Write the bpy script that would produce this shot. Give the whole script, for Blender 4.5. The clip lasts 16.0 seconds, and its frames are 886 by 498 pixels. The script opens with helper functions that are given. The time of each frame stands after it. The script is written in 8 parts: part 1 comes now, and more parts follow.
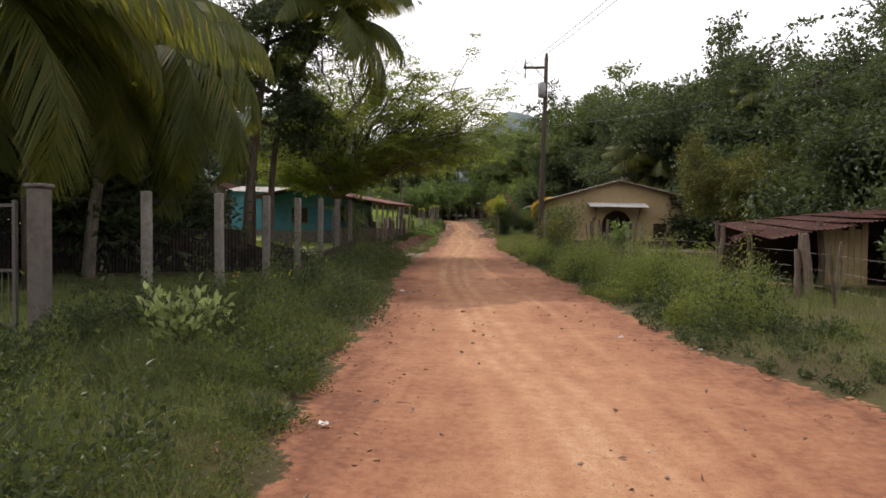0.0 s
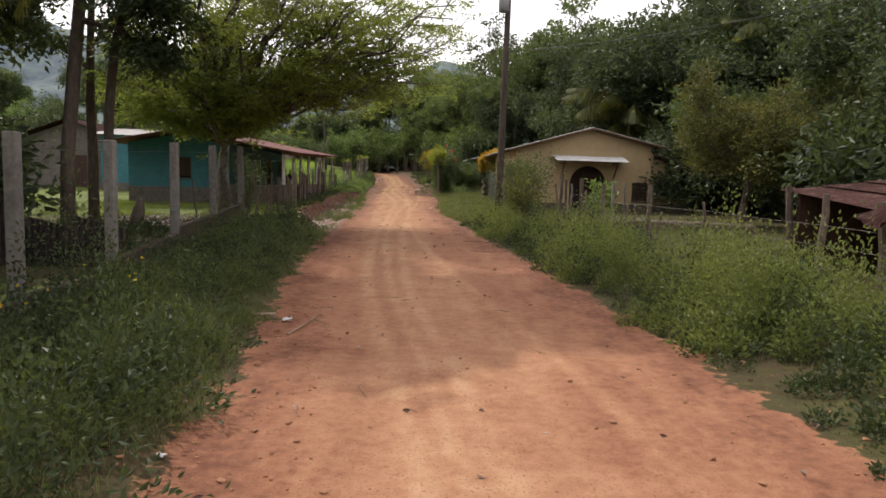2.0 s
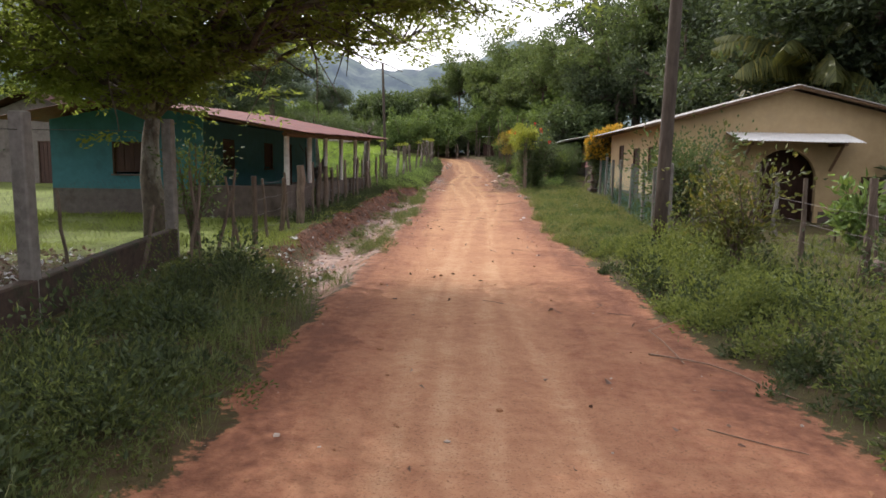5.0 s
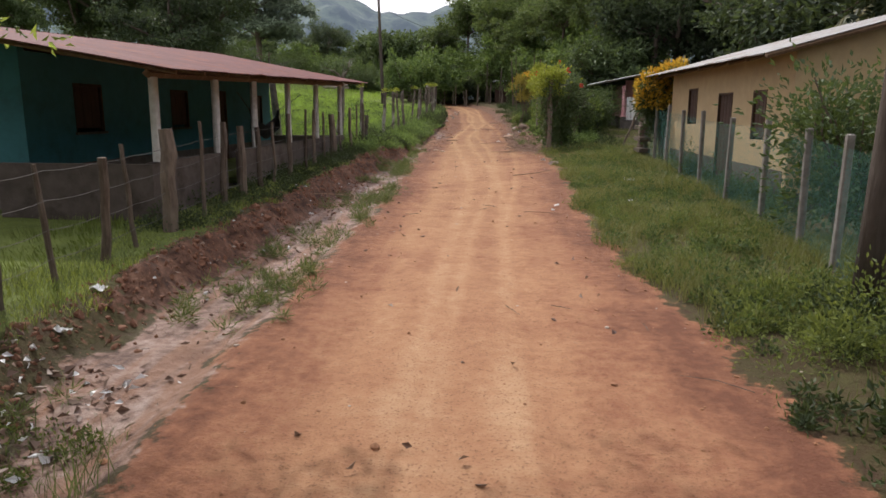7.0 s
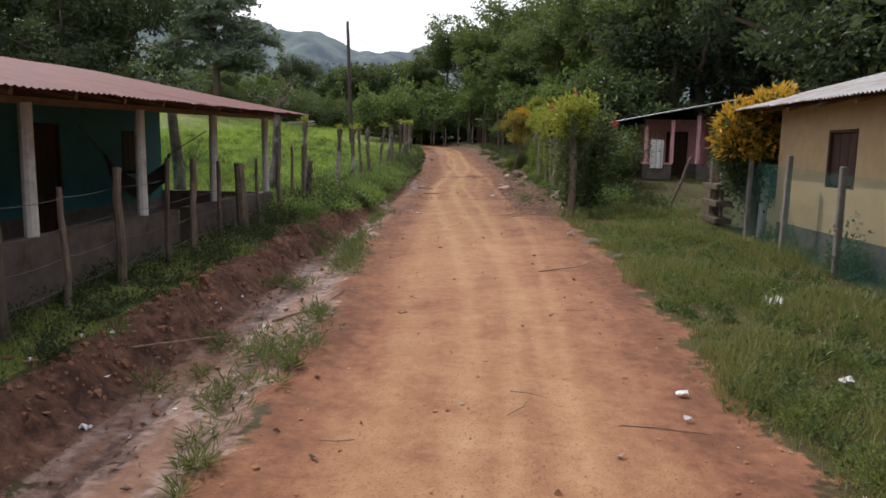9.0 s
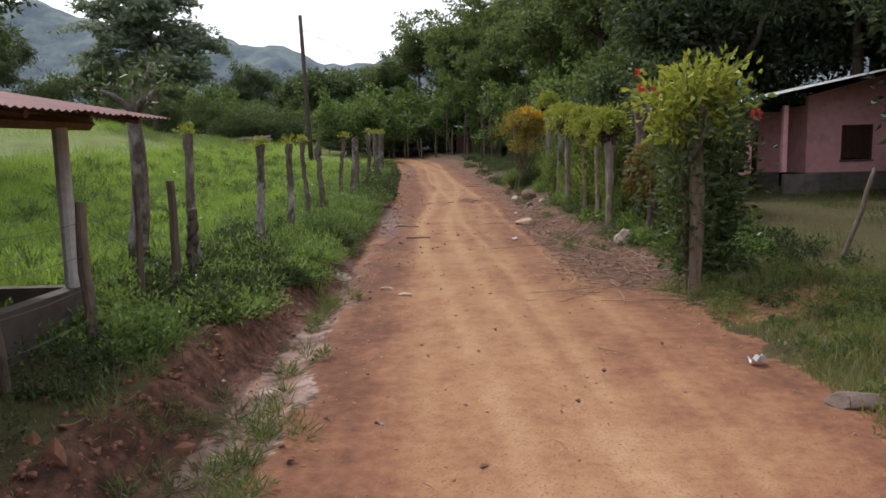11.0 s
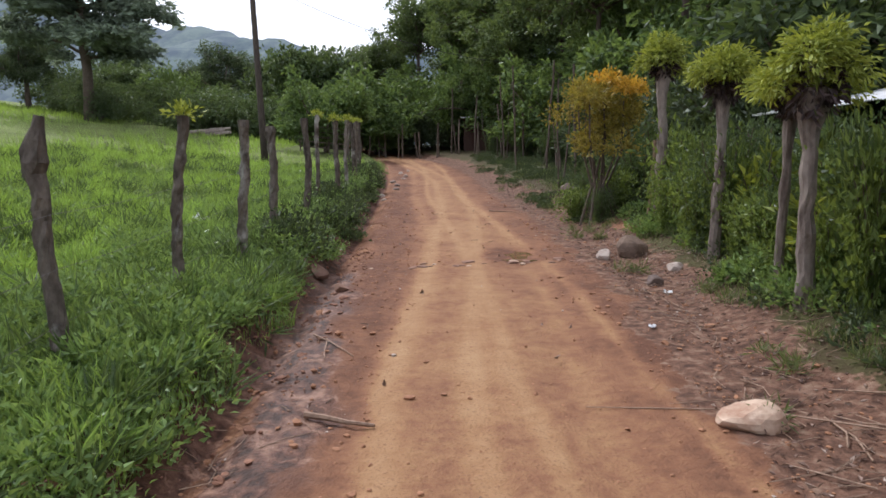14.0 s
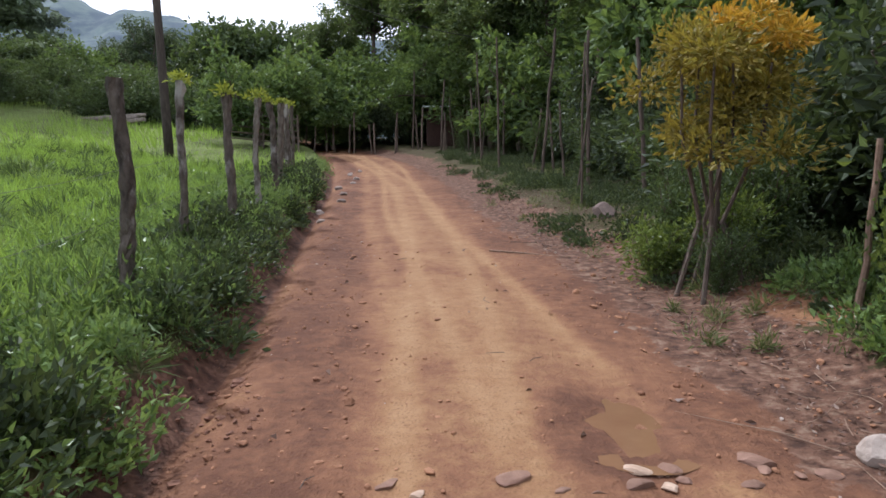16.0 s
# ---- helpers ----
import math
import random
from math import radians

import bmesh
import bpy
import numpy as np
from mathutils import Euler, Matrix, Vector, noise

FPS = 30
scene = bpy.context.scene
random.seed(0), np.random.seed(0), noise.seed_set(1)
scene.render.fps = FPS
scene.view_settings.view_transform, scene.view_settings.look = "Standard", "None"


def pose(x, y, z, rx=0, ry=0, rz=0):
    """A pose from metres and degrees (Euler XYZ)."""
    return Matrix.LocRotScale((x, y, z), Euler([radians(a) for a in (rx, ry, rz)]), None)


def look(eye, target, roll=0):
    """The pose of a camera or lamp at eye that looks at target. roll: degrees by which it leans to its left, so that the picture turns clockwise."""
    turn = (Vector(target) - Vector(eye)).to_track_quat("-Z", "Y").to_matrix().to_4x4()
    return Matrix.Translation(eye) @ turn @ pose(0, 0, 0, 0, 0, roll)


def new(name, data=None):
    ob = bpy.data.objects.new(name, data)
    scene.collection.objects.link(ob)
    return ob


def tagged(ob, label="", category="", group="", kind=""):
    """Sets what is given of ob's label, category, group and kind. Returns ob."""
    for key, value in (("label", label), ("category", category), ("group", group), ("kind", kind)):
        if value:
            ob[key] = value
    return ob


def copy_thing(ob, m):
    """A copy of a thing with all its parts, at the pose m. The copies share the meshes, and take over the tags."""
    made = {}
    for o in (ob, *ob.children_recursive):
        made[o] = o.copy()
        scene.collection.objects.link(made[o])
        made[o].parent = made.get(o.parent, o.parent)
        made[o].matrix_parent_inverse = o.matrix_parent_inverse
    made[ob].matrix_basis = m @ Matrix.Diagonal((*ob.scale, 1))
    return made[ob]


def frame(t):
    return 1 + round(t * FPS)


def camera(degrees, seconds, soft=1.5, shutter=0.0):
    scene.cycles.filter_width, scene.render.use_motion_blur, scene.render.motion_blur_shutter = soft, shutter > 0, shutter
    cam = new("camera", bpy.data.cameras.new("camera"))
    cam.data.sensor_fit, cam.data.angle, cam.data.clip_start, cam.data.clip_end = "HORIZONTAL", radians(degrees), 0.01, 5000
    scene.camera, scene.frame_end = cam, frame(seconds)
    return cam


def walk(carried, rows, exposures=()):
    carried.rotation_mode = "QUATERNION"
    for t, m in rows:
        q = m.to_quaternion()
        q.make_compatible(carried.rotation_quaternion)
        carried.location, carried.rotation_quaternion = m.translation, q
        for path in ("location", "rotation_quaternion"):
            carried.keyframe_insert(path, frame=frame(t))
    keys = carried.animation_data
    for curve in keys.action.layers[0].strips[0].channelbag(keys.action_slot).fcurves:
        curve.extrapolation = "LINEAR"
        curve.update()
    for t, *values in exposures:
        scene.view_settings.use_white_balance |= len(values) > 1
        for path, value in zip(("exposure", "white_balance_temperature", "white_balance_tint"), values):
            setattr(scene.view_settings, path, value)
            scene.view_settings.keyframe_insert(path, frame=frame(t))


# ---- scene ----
cam = camera(65.3, 16.0, soft=1.6)
PATH = [
    (0, (2.274, 1.512, 2.123), (2.153, 3.508, 2.069), 0.5),
    (0.5, (2.174, 3.534, 2.167), (2.097, 5.532, 2.115), 0.9),
    (1, (2.07, 5.608, 2.296), (2.036, 7.606, 2.363), 0.6),
    (1.5, (1.954, 7.705, 2.324), (1.871, 9.701, 2.234), 0.0),
    (2, (1.877, 9.783, 2.419), (1.958, 11.773, 2.229), 1.1),
    (2.5, (1.798, 11.775, 2.44), (1.79, 13.769, 2.279), -0.2),
    (3, (1.699, 13.723, 2.432), (1.678, 15.718, 2.289), -0.2),
    (3.5, (1.631, 15.72, 2.711), (1.593, 17.705, 2.471), 1.0),
    (4, (1.561, 17.709, 2.736), (1.5, 19.69, 2.473), -1.6),
    (4.5, (1.476, 19.625, 2.854), (1.424, 21.612, 2.639), -0.5),
    (4.7, (1.465, 20.355, 2.768), (1.359, 22.339, 2.539), 0.8),
    (6.8, (1.487, 28.151, 2.986), (1.336, 30.128, 2.72), 0.3),
    (7, (1.467, 28.914, 2.979), (1.316, 30.87, 2.589), 0.2),
    (7.5, (1.357, 30.853, 2.966), (1.177, 32.803, 2.558), -1.8),
    (8, (1.212, 32.774, 3.019), (1.034, 34.744, 2.724), 0.1),
    (8.5, (1.053, 34.601, 3.059), (0.911, 36.579, 2.803), -0.8),
    (9, (0.876, 36.537, 3.17), (0.792, 38.515, 2.887), 0.9),
    (9.1, (0.832, 36.937, 3.134), (0.726, 38.925, 2.942), 0.6),
    (9.5, (0.668, 38.548, 3.203), (0.667, 40.523, 2.891), 0.7),
    (9.7, (0.595, 39.357, 3.256), (0.586, 41.339, 2.986), 0.4),
    (11.8, (-0.115, 48.0, 3.406), (-0.115, 49.985, 3.163), -1.9),
    (12, (-0.14, 48.834, 3.411), (-0.122, 50.822, 3.187), -0.7),
    (12.5, (-0.15, 50.918, 3.446), (-0.043, 52.896, 3.166), -0.3),
    (13, (-0.124, 52.984, 3.511), (-0.078, 54.971, 3.291), -0.7),
    (13.5, (-0.076, 54.966, 3.583), (0.052, 56.938, 3.276), -0.1),
    (14, (-0.042, 56.776, 3.634), (-0.058, 58.758, 3.367), -1.0),
    (14.5, (-0.019, 58.579, 3.641), (-0.035, 60.56, 3.367), -1.4),
    (15, (-0.11, 60.395, 3.702), (-0.125, 62.382, 3.469), -2.0),
    (15.5, (-0.235, 62.172, 3.752), (-0.162, 64.153, 3.481), 0.8),
    (16, (-0.324, 63.805, 3.779), (-0.209, 65.781, 3.492), -0.2),
]
walk(cam, [(t, look(eye, target, roll)) for t, eye, target, roll in PATH], [(0.0, -0.06, 6650, 10), (2.0, 0.05, 6600, 10), (3.0, 0.33, 6400, 11), (4.5, 0.43, 6300, 11), (7.0, 0.06, 6250, 10), (9.5, -0.10, 6120, 10), (12.5, 0.0, 5930, 10), (16.0, 0.14, 5550, 10)])

# ---------------------------------------------------------------- world, sun
SUN_FROM = Vector((-0.60, 0.74, 1.15)).normalized()
world = bpy.data.worlds.new("world")
scene.world = world
world.use_nodes = True
wn = world.node_tree
sky = wn.nodes.new("ShaderNodeTexSky")
sky.sky_type = "NISHITA"
sky.sun_disc = False
sky.sun_elevation = math.asin(SUN_FROM.z)
sky.sun_rotation = math.atan2(SUN_FROM.x, SUN_FROM.y)
sky.air_density, sky.dust_density, sky.ozone_density = 1.0, 4.0, 1.0
veil = wn.nodes.new("ShaderNodeMix")
veil.data_type = "RGBA"
veil.inputs[0].default_value = 0.68
veil.inputs[7].default_value = (10.7, 10.1, 10.3, 1)
wn.links.new(sky.outputs[0], veil.inputs[6])
wn.nodes["Background"].inputs["Strength"].default_value = 0.155
wn.links.new(veil.outputs[2], wn.nodes["Background"].inputs["Color"])
sun = new("sun", bpy.data.lights.new("sun", "SUN"))
sun.data.energy, sun.data.angle, sun.data.color = 2.75, radians(0.8), (1.0, 0.935, 0.86)
sun.matrix_world = look(SUN_FROM * 50, (0, 0, 0))

# ---------------------------------------------------------------- plan of the road and the ground
RISE = ((-90, 0, 58, 62, 67, 73, 80, 87, 95, 105, 115, 135, 200, 800), (-2.61, 0.0, 1.682, 1.82, 1.99, 2.19, 2.42, 2.73, 3.14, 3.68, 4.1, 4.6, 5.2, 4.0))
EDGE_L = ((-40, 0, 6, 10, 17, 22, 30, 38, 44, 50, 60, 70, 85, 92, 100, 107, 114, 122, 135), (0.9, 0.7, 0.6, 0.3, 0.1, -0.4, -0.7, -0.8, -0.8, -1.2, -1.4, -1.55, -2.25, -2.85, -4.2, -5.6, -7.6, -12, -26))
EDGE_R = ((-40, 0, 6, 9, 12, 18, 25, 31, 40, 46, 50, 55, 62, 66, 70, 73, 78, 85, 90, 96, 106, 114, 122, 135), (8.6, 7.6, 6.9, 6.4, 5.5, 5.0, 4.4, 3.7, 3.0, 3.2, 3.3, 2.9, 2.3, 2.6, 2.5, 2.45, 1.95, 1.65, 1.2, 0.25, -2.7, -5.2, -9.5, -22))
DITCH = ((-40, 28, 31, 34, 44, 50, 55, 200), (0.0, 0.0, 0.65, 1.25, 1.15, 0.68, 0.3, 0.3))
YARD = ((-40, 11, 12.5, 14.6, 16.4, 19.0, 21.7, 25.4, 28.8, 33.0), (-4.6, -4.6, -4.5, -4.3, -3.55, -3.35, -3.28, -3.48, -3.6, -3.9))
BANK = ((-40, 27, 33, 40, 52, 58, 66, 80, 92, 200), (0.05, 0.1, 0.18, 0.25, 0.28, 0.28, 0.34, 0.45, 0.35, 0.2))


def smooth(a, b, v):
    u = np.clip((v - a) / (b - a), 0, 1)
    return u * u * (3 - 2 * u)


def edge_l(y):
    return np.interp(y, *EDGE_L)


def edge_r(y):
    return np.interp(y, *EDGE_R)


def wobble(x, y, s, k=0.0):
    return (np.sin(x * s * 1.3 + y * s * 0.7 + k) + np.sin(x * s * 0.6 - y * s * 1.1 + 1.7 + k * 2) + np.sin(x * s * 2.1 + 0.4 + k) * np.sin(y * s * 1.9 + k)) / 3


def road_z(y):
    return np.interp(y, *RISE)


def ground_z(x, y):
    x, y = np.asarray(x, float), np.asarray(y, float)
    le, ri, di, ba = edge_l(y), edge_r(y), np.interp(y, *DITCH), np.interp(y, *BANK)
    z = road_z(y)
    z = z - 0.10 * smooth(le + 0.1, le - 0.25, x) * smooth(le - di - 0.25, le - di + 0.15, x) * (di > 0.2)
    z = z + ba * smooth(le - di, le - di - 0.5, x)
    z = z - 0.24 * smooth(10.5, 12.5, y) * smooth(25, 21, y) * np.exp(-(((x - np.interp(y, *YARD) - 0.42) / 0.26) ** 2))
    ridge = smooth(33, 36, y) * smooth(55, 52, y) * np.exp(-(((x - le + di + 0.26 + 0.1 * np.sin(y * 0.9)) / 0.2) ** 2))
    z = z + ridge * (0.08 + 0.07 * wobble(x, y, 3.7) + 0.04 * wobble(x, y, 9.1, 1.0))
    z = z + np.interp(y, (-40, 40, 54, 60, 200), (0.08, 0.1, 0.15, 0.3, 0.3)) * smooth(ri + 0.1, ri + 1.4, x)
    z = z + 0.13 * np.clip(-x - 6 - np.clip(60 - y, 0, 40) * 0.9, 0, 55) * smooth(40, 70, y)
    z = z + 0.10 * np.clip(x - 16, 0, 60) * smooth(30, 60, y)
    z = z + 0.035 * wobble(x, y, 1.1) * smooth(0.0, 0.6, np.maximum(le - x, x - ri))
    on = smooth(0, 0.5, x - le) * smooth(0, 0.5, ri - x)
    mid = le + (ri - le) * 0.42
    for off in (-0.85, 0.8):
        z = z - 0.022 * on * np.exp(-(((x - mid - off + 0.12 * np.sin(y * 0.35)) / 0.22) ** 2))
    z = z + on * 0.010 * wobble(x, y, 1.7)
    z = z - 0.03 * np.exp(-(((x - 1.1) / 0.3) ** 2) - ((y - 68.0) / 0.45) ** 2)
    return z


def gz(x, y):
    return float(ground_z(x, y))


# ---------------------------------------------------------------- materials
def _noise(nt, vec, scale, detail=5.0, rough=0.6):
    n = nt.nodes.new("ShaderNodeTexNoise")
    n.inputs["Scale"].default_value, n.inputs["Detail"].default_value, n.inputs["Roughness"].default_value = scale, detail, rough
    nt.links.new(vec, n.inputs["Vector"])
    return n.outputs["Fac"]


def _math(nt, op, a, b=0.5):
    n = nt.nodes.new("ShaderNodeMath")
    n.operation = op
    for i, v in enumerate((a, b)):
        if isinstance(v, (int, float)):
            n.inputs[i].default_value = v
        else:
            nt.links.new(v, n.inputs[i])
    return n.outputs[0]


def _ramp(nt, fac, stops):
    n = nt.nodes.new("ShaderNodeValToRGB")
    e = n.color_ramp.elements
    while len(e) < len(stops):
        e.new(0.5)
    for el, (p, c) in zip(e, stops):
        el.position, el.color = p, (*c, 1)
    nt.links.new(fac, n.inputs[0])
    return n.outputs[0]


def _mix(nt, fac, a, b, kind="MIX"):
    n = nt.nodes.new("ShaderNodeMix")
    n.data_type, n.blend_type = "RGBA", kind
    for sock, v in ((n.inputs[0], fac), (n.inputs[6], a), (n.inputs[7], b)):
        if isinstance(v, (int, float)):
            sock.default_value = v
        elif isinstance(v, tuple):
            sock.default_value = (*v, 1)
        else:
            nt.links.new(v, sock)
    return n.outputs[2]


def _start(name):
    m = bpy.data.materials.new(name)
    m.use_nodes = True
    nt = m.node_tree
    b = nt.nodes["Principled BSDF"]
    pos = nt.nodes.new("ShaderNodeNewGeometry")
    return m, nt, b, pos


def _bump(nt, b, h, strength, dist=0.02):
    n = nt.nodes.new("ShaderNodeBump")
    n.inputs["Strength"].default_value, n.inputs["Distance"].default_value = strength, dist
    nt.links.new(h, n.inputs["Height"])
    nt.links.new(n.outputs[0], b.inputs["Normal"])


def surface(name, dark, light, scale=6.0, rough=0.85, metal=0.0, bump=0.3, big=0.7, stain=None, stretch=(1, 1, 1), vary=0.0, spec=0.3):
    """A rough surface with grain and larger patches; stain: a colour that lies in blotches."""
    m, nt, b, geo = _start(name)
    mp = nt.nodes.new("ShaderNodeMapping")
    mp.inputs["Scale"].default_value = stretch
    nt.links.new(geo.outputs["Position"], mp.inputs["Vector"])
    v = mp.outputs[0]
    fine, wide = _noise(nt, v, scale), _noise(nt, v, big, 3)
    f = _math(nt, "ADD", _math(nt, "MULTIPLY", fine, 0.6), _math(nt, "MULTIPLY", wide, 0.4))
    col = _ramp(nt, f, ((0.32, dark), (0.68, light)))
    if stain:
        blot = _noise(nt, v, big * 3, 6, 0.7)
        col = _mix(nt, _ramp(nt, blot, ((0.52, (0, 0, 0)), (0.66, (1, 1, 1)))), col, stain)
    if vary:
        info = nt.nodes.new("ShaderNodeObjectInfo")
        k = _math(nt, "ADD", _math(nt, "MULTIPLY", info.outputs["Random"], vary), 1 - vary / 2)
        hsv = nt.nodes.new("ShaderNodeHueSaturation")
        nt.links.new(k, hsv.inputs["Value"])
        nt.links.new(col, hsv.inputs["Color"])
        col = hsv.outputs[0]
    nt.links.new(col, b.inputs["Base Color"])
    b.inputs["Roughness"].default_value, b.inputs["Metallic"].default_value = rough, metal
    b.inputs["Specular IOR Level"].default_value = spec
    _bump(nt, b, _noise(nt, v, scale * 2.5, 6), bump)
    return m


def foliage(name, dark, light, through_col, trans=0.35, rough=0.6, dry=None):
    """Leaves, each a shade of its own, that let some light through."""
    dark, light = (dark[0] * 0.86, dark[1] * 0.92, dark[2] + 0.006), (light[0] * 0.97, light[1] * 1.04, light[2] + 0.02)
    m, nt, b, geo = _start(name)
    isl, wide = geo.outputs["Random Per Island"], _noise(nt, geo.outputs["Position"], 1.1, 4)
    f = _math(nt, "ADD", _math(nt, "MULTIPLY", isl, 0.45), _math(nt, "MULTIPLY", wide, 0.55))
    col = _ramp(nt, f, ((0.28, dark), (0.68, light)) if not dry else ((0.2, dark), (0.62, light), (0.78, dry)))
    nt.links.new(col, b.inputs["Base Color"])
    b.inputs["Roughness"].default_value, b.inputs["Specular IOR Level"].default_value = rough * 0.85, 0.24
    t = nt.nodes.new("ShaderNodeBsdfTranslucent")
    nt.links.new(_mix(nt, 0.5, col, through_col), t.inputs["Color"])
    mix = nt.nodes.new("ShaderNodeMixShader")
    mix.inputs[0].default_value = trans * 0.72
    nt.links.new(b.outputs[0], mix.inputs[1])
    nt.links.new(t.outputs[0], mix.inputs[2])
    nt.links.new(mix.outputs[0], nt.nodes["Material Output"].inputs["Surface"])
    return m


def attribute(nt, name):
    a = nt.nodes.new("ShaderNodeAttribute")
    a.attribute_name = name
    return a.outputs["Fac"]


def ground_material():
    m, nt, b, geo = _start("earth_and_turf")
    p = geo.outputs["Position"]
    n0, n1, n2, n3 = _noise(nt, p, 0.5, 4), _noise(nt, p, 2.2, 5), _noise(nt, p, 9, 6), _noise(nt, p, 45, 4)
    st = nt.nodes.new("ShaderNodeMapping")
    st.inputs["Scale"].default_value = (3.0, 0.3, 1)
    nt.links.new(p, st.inputs["Vector"])
    streak = _noise(nt, st.outputs[0], 1.6, 5)
    f = _math(nt, "ADD", _math(nt, "MULTIPLY", streak, 0.16), _math(nt, "ADD", _math(nt, "MULTIPLY", _math(nt, "ADD", _math(nt, "MULTIPLY", n0, 0.55), _math(nt, "MULTIPLY", n1, 0.45)), 0.52), _math(nt, "MULTIPLY", n2, 0.32)))
    f = _math(nt, "ADD", f, _math(nt, "MULTIPLY", _math(nt, "MULTIPLY", attribute(nt, "track"), _math(nt, "ADD", n1, 0.4)), 0.145))
    f = _math(nt, "SUBTRACT", f, _math(nt, "MULTIPLY", attribute(nt, "red"), 0.12))
    dirt = _ramp(nt, f, ((0.34, (0.155, 0.062, 0.036)), (0.47, (0.29, 0.13, 0.072)), (0.62, (0.40, 0.208, 0.115)), (0.78, (0.49, 0.298, 0.175))))
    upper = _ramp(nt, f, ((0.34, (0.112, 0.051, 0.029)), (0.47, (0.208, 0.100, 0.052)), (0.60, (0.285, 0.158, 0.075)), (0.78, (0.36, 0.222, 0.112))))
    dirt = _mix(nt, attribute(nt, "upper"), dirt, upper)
    dirt = _mix(nt, _ramp(nt, n3, ((0.55, (0, 0, 0)), (0.68, (0.75, 0.75, 0.75)))), dirt, (0.17, 0.08, 0.045))
    mud = _ramp(nt, _math(nt, "ADD", _math(nt, "MULTIPLY", n1, 0.5), _math(nt, "MULTIPLY", n2, 0.5)), ((0.42, (0.10, 0.055, 0.04)), (0.51, (0.23, 0.145, 0.112)), (0.62, (0.37, 0.275, 0.232))))
    mud = _mix(nt, _ramp(nt, streak, ((0.48, (0, 0, 0)), (0.60, (0.6, 0.6, 0.6)))), mud, (0.24, 0.115, 0.06))
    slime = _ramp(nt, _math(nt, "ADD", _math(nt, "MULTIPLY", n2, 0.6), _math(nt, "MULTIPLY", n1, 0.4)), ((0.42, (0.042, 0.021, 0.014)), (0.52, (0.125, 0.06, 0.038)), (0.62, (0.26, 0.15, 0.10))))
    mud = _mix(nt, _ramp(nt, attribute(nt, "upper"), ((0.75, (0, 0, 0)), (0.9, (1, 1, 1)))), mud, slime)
    turf = _ramp(nt, _math(nt, "ADD", _math(nt, "MULTIPLY", n0, 0.5), _math(nt, "MULTIPLY", n2, 0.5)), ((0.36, (0.06, 0.036, 0.02)), (0.5, (0.062, 0.052, 0.02)), (0.66, (0.085, 0.085, 0.027))))
    lawn = _ramp(nt, _math(nt, "ADD", _math(nt, "MULTIPLY", n0, 0.5), _math(nt, "MULTIPLY", n1, 0.5)), ((0.36, (0.07, 0.08, 0.022)), (0.5, (0.115, 0.145, 0.034)), (0.64, (0.17, 0.205, 0.05))))
    litter = _ramp(nt, n2, ((0.36, (0.06, 0.031, 0.02)), (0.54, (0.15, 0.079, 0.05)), (0.72, (0.26, 0.175, 0.12))))
    rag = _math(nt, "ADD", _math(nt, "MULTIPLY", _math(nt, "SUBTRACT", n2, 0.5), 1.3), _math(nt, "MULTIPLY", _math(nt, "SUBTRACT", n1, 0.5), 1.2))

    def sharp(name):
        s = _math(nt, "ADD", attribute(nt, name), rag)
        return _ramp(nt, s, ((0.42, (0, 0, 0)), (0.58, (1, 1, 1))))

    col = _mix(nt, sharp("lawn"), turf, lawn)
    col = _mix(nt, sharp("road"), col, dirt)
    col = _mix(nt, sharp("mud"), col, mud)
    col = _mix(nt, sharp("litter"), col, litter)
    bank = _ramp(nt, _math(nt, "ADD", _math(nt, "MULTIPLY", n1, 0.4), _math(nt, "MULTIPLY", n2, 0.6)), ((0.40, (0.045, 0.022, 0.014)), (0.52, (0.115, 0.056, 0.035)), (0.66, (0.21, 0.115, 0.075))))
    col = _mix(nt, sharp("bank"), col, bank)
    nt.links.new(col, b.inputs["Base Color"])
    wet = _math(nt, "MULTIPLY", attribute(nt, "mud"), 0.36)
    nt.links.new(_math(nt, "SUBTRACT", 0.93, wet), b.inputs["Roughness"])
    b.inputs["Specular IOR Level"].default_value = 0.25
    h = _math(nt, "ADD", _math(nt, "MULTIPLY", n2, 0.9), _math(nt, "MULTIPLY", n3, 0.5))
    _bump(nt, b, h, 0.85, 0.04)
    return m


M_GROUND = ground_material()
M_BARK = surface("bark", (0.055, 0.04, 0.03), (0.17, 0.13, 0.10), 14, bump=0.7, stretch=(1, 1, 0.3))
M_PALEBARK = surface("pale_bark", (0.14, 0.11, 0.085), (0.36, 0.31, 0.26), 12, bump=0.6, stretch=(1, 1, 0.3), stain=(0.10, 0.08, 0.06))
M_LIVEBARK = surface("rough_lichened_bark", (0.028, 0.021, 0.016), (0.20, 0.165, 0.13), 13, bump=1.0, stretch=(1, 1, 0.55), stain=(0.36, 0.34, 0.30))
M_POLLARD = surface("mottled_grey_bark", (0.075, 0.056, 0.045), (0.33, 0.28, 0.235), 11, bump=0.8, stretch=(1, 1, 0.4), stain=(0.06, 0.042, 0.032))
M_POSTWOOD = surface("weathered_post_wood", (0.06, 0.042, 0.031), (0.20, 0.155, 0.12), 16, bump=0.8, stretch=(1, 1, 0.25), vary=0.5)
M_POLE = surface("dark_pole_wood", (0.035, 0.026, 0.02), (0.10, 0.08, 0.064), 16, bump=0.6, stretch=(1, 1, 0.2))
M_CONCRETE = surface("weathered_concrete", (0.12, 0.108, 0.094), (0.26, 0.238, 0.212), 10, bump=0.3, stain=(0.13, 0.12, 0.10), vary=0.3)
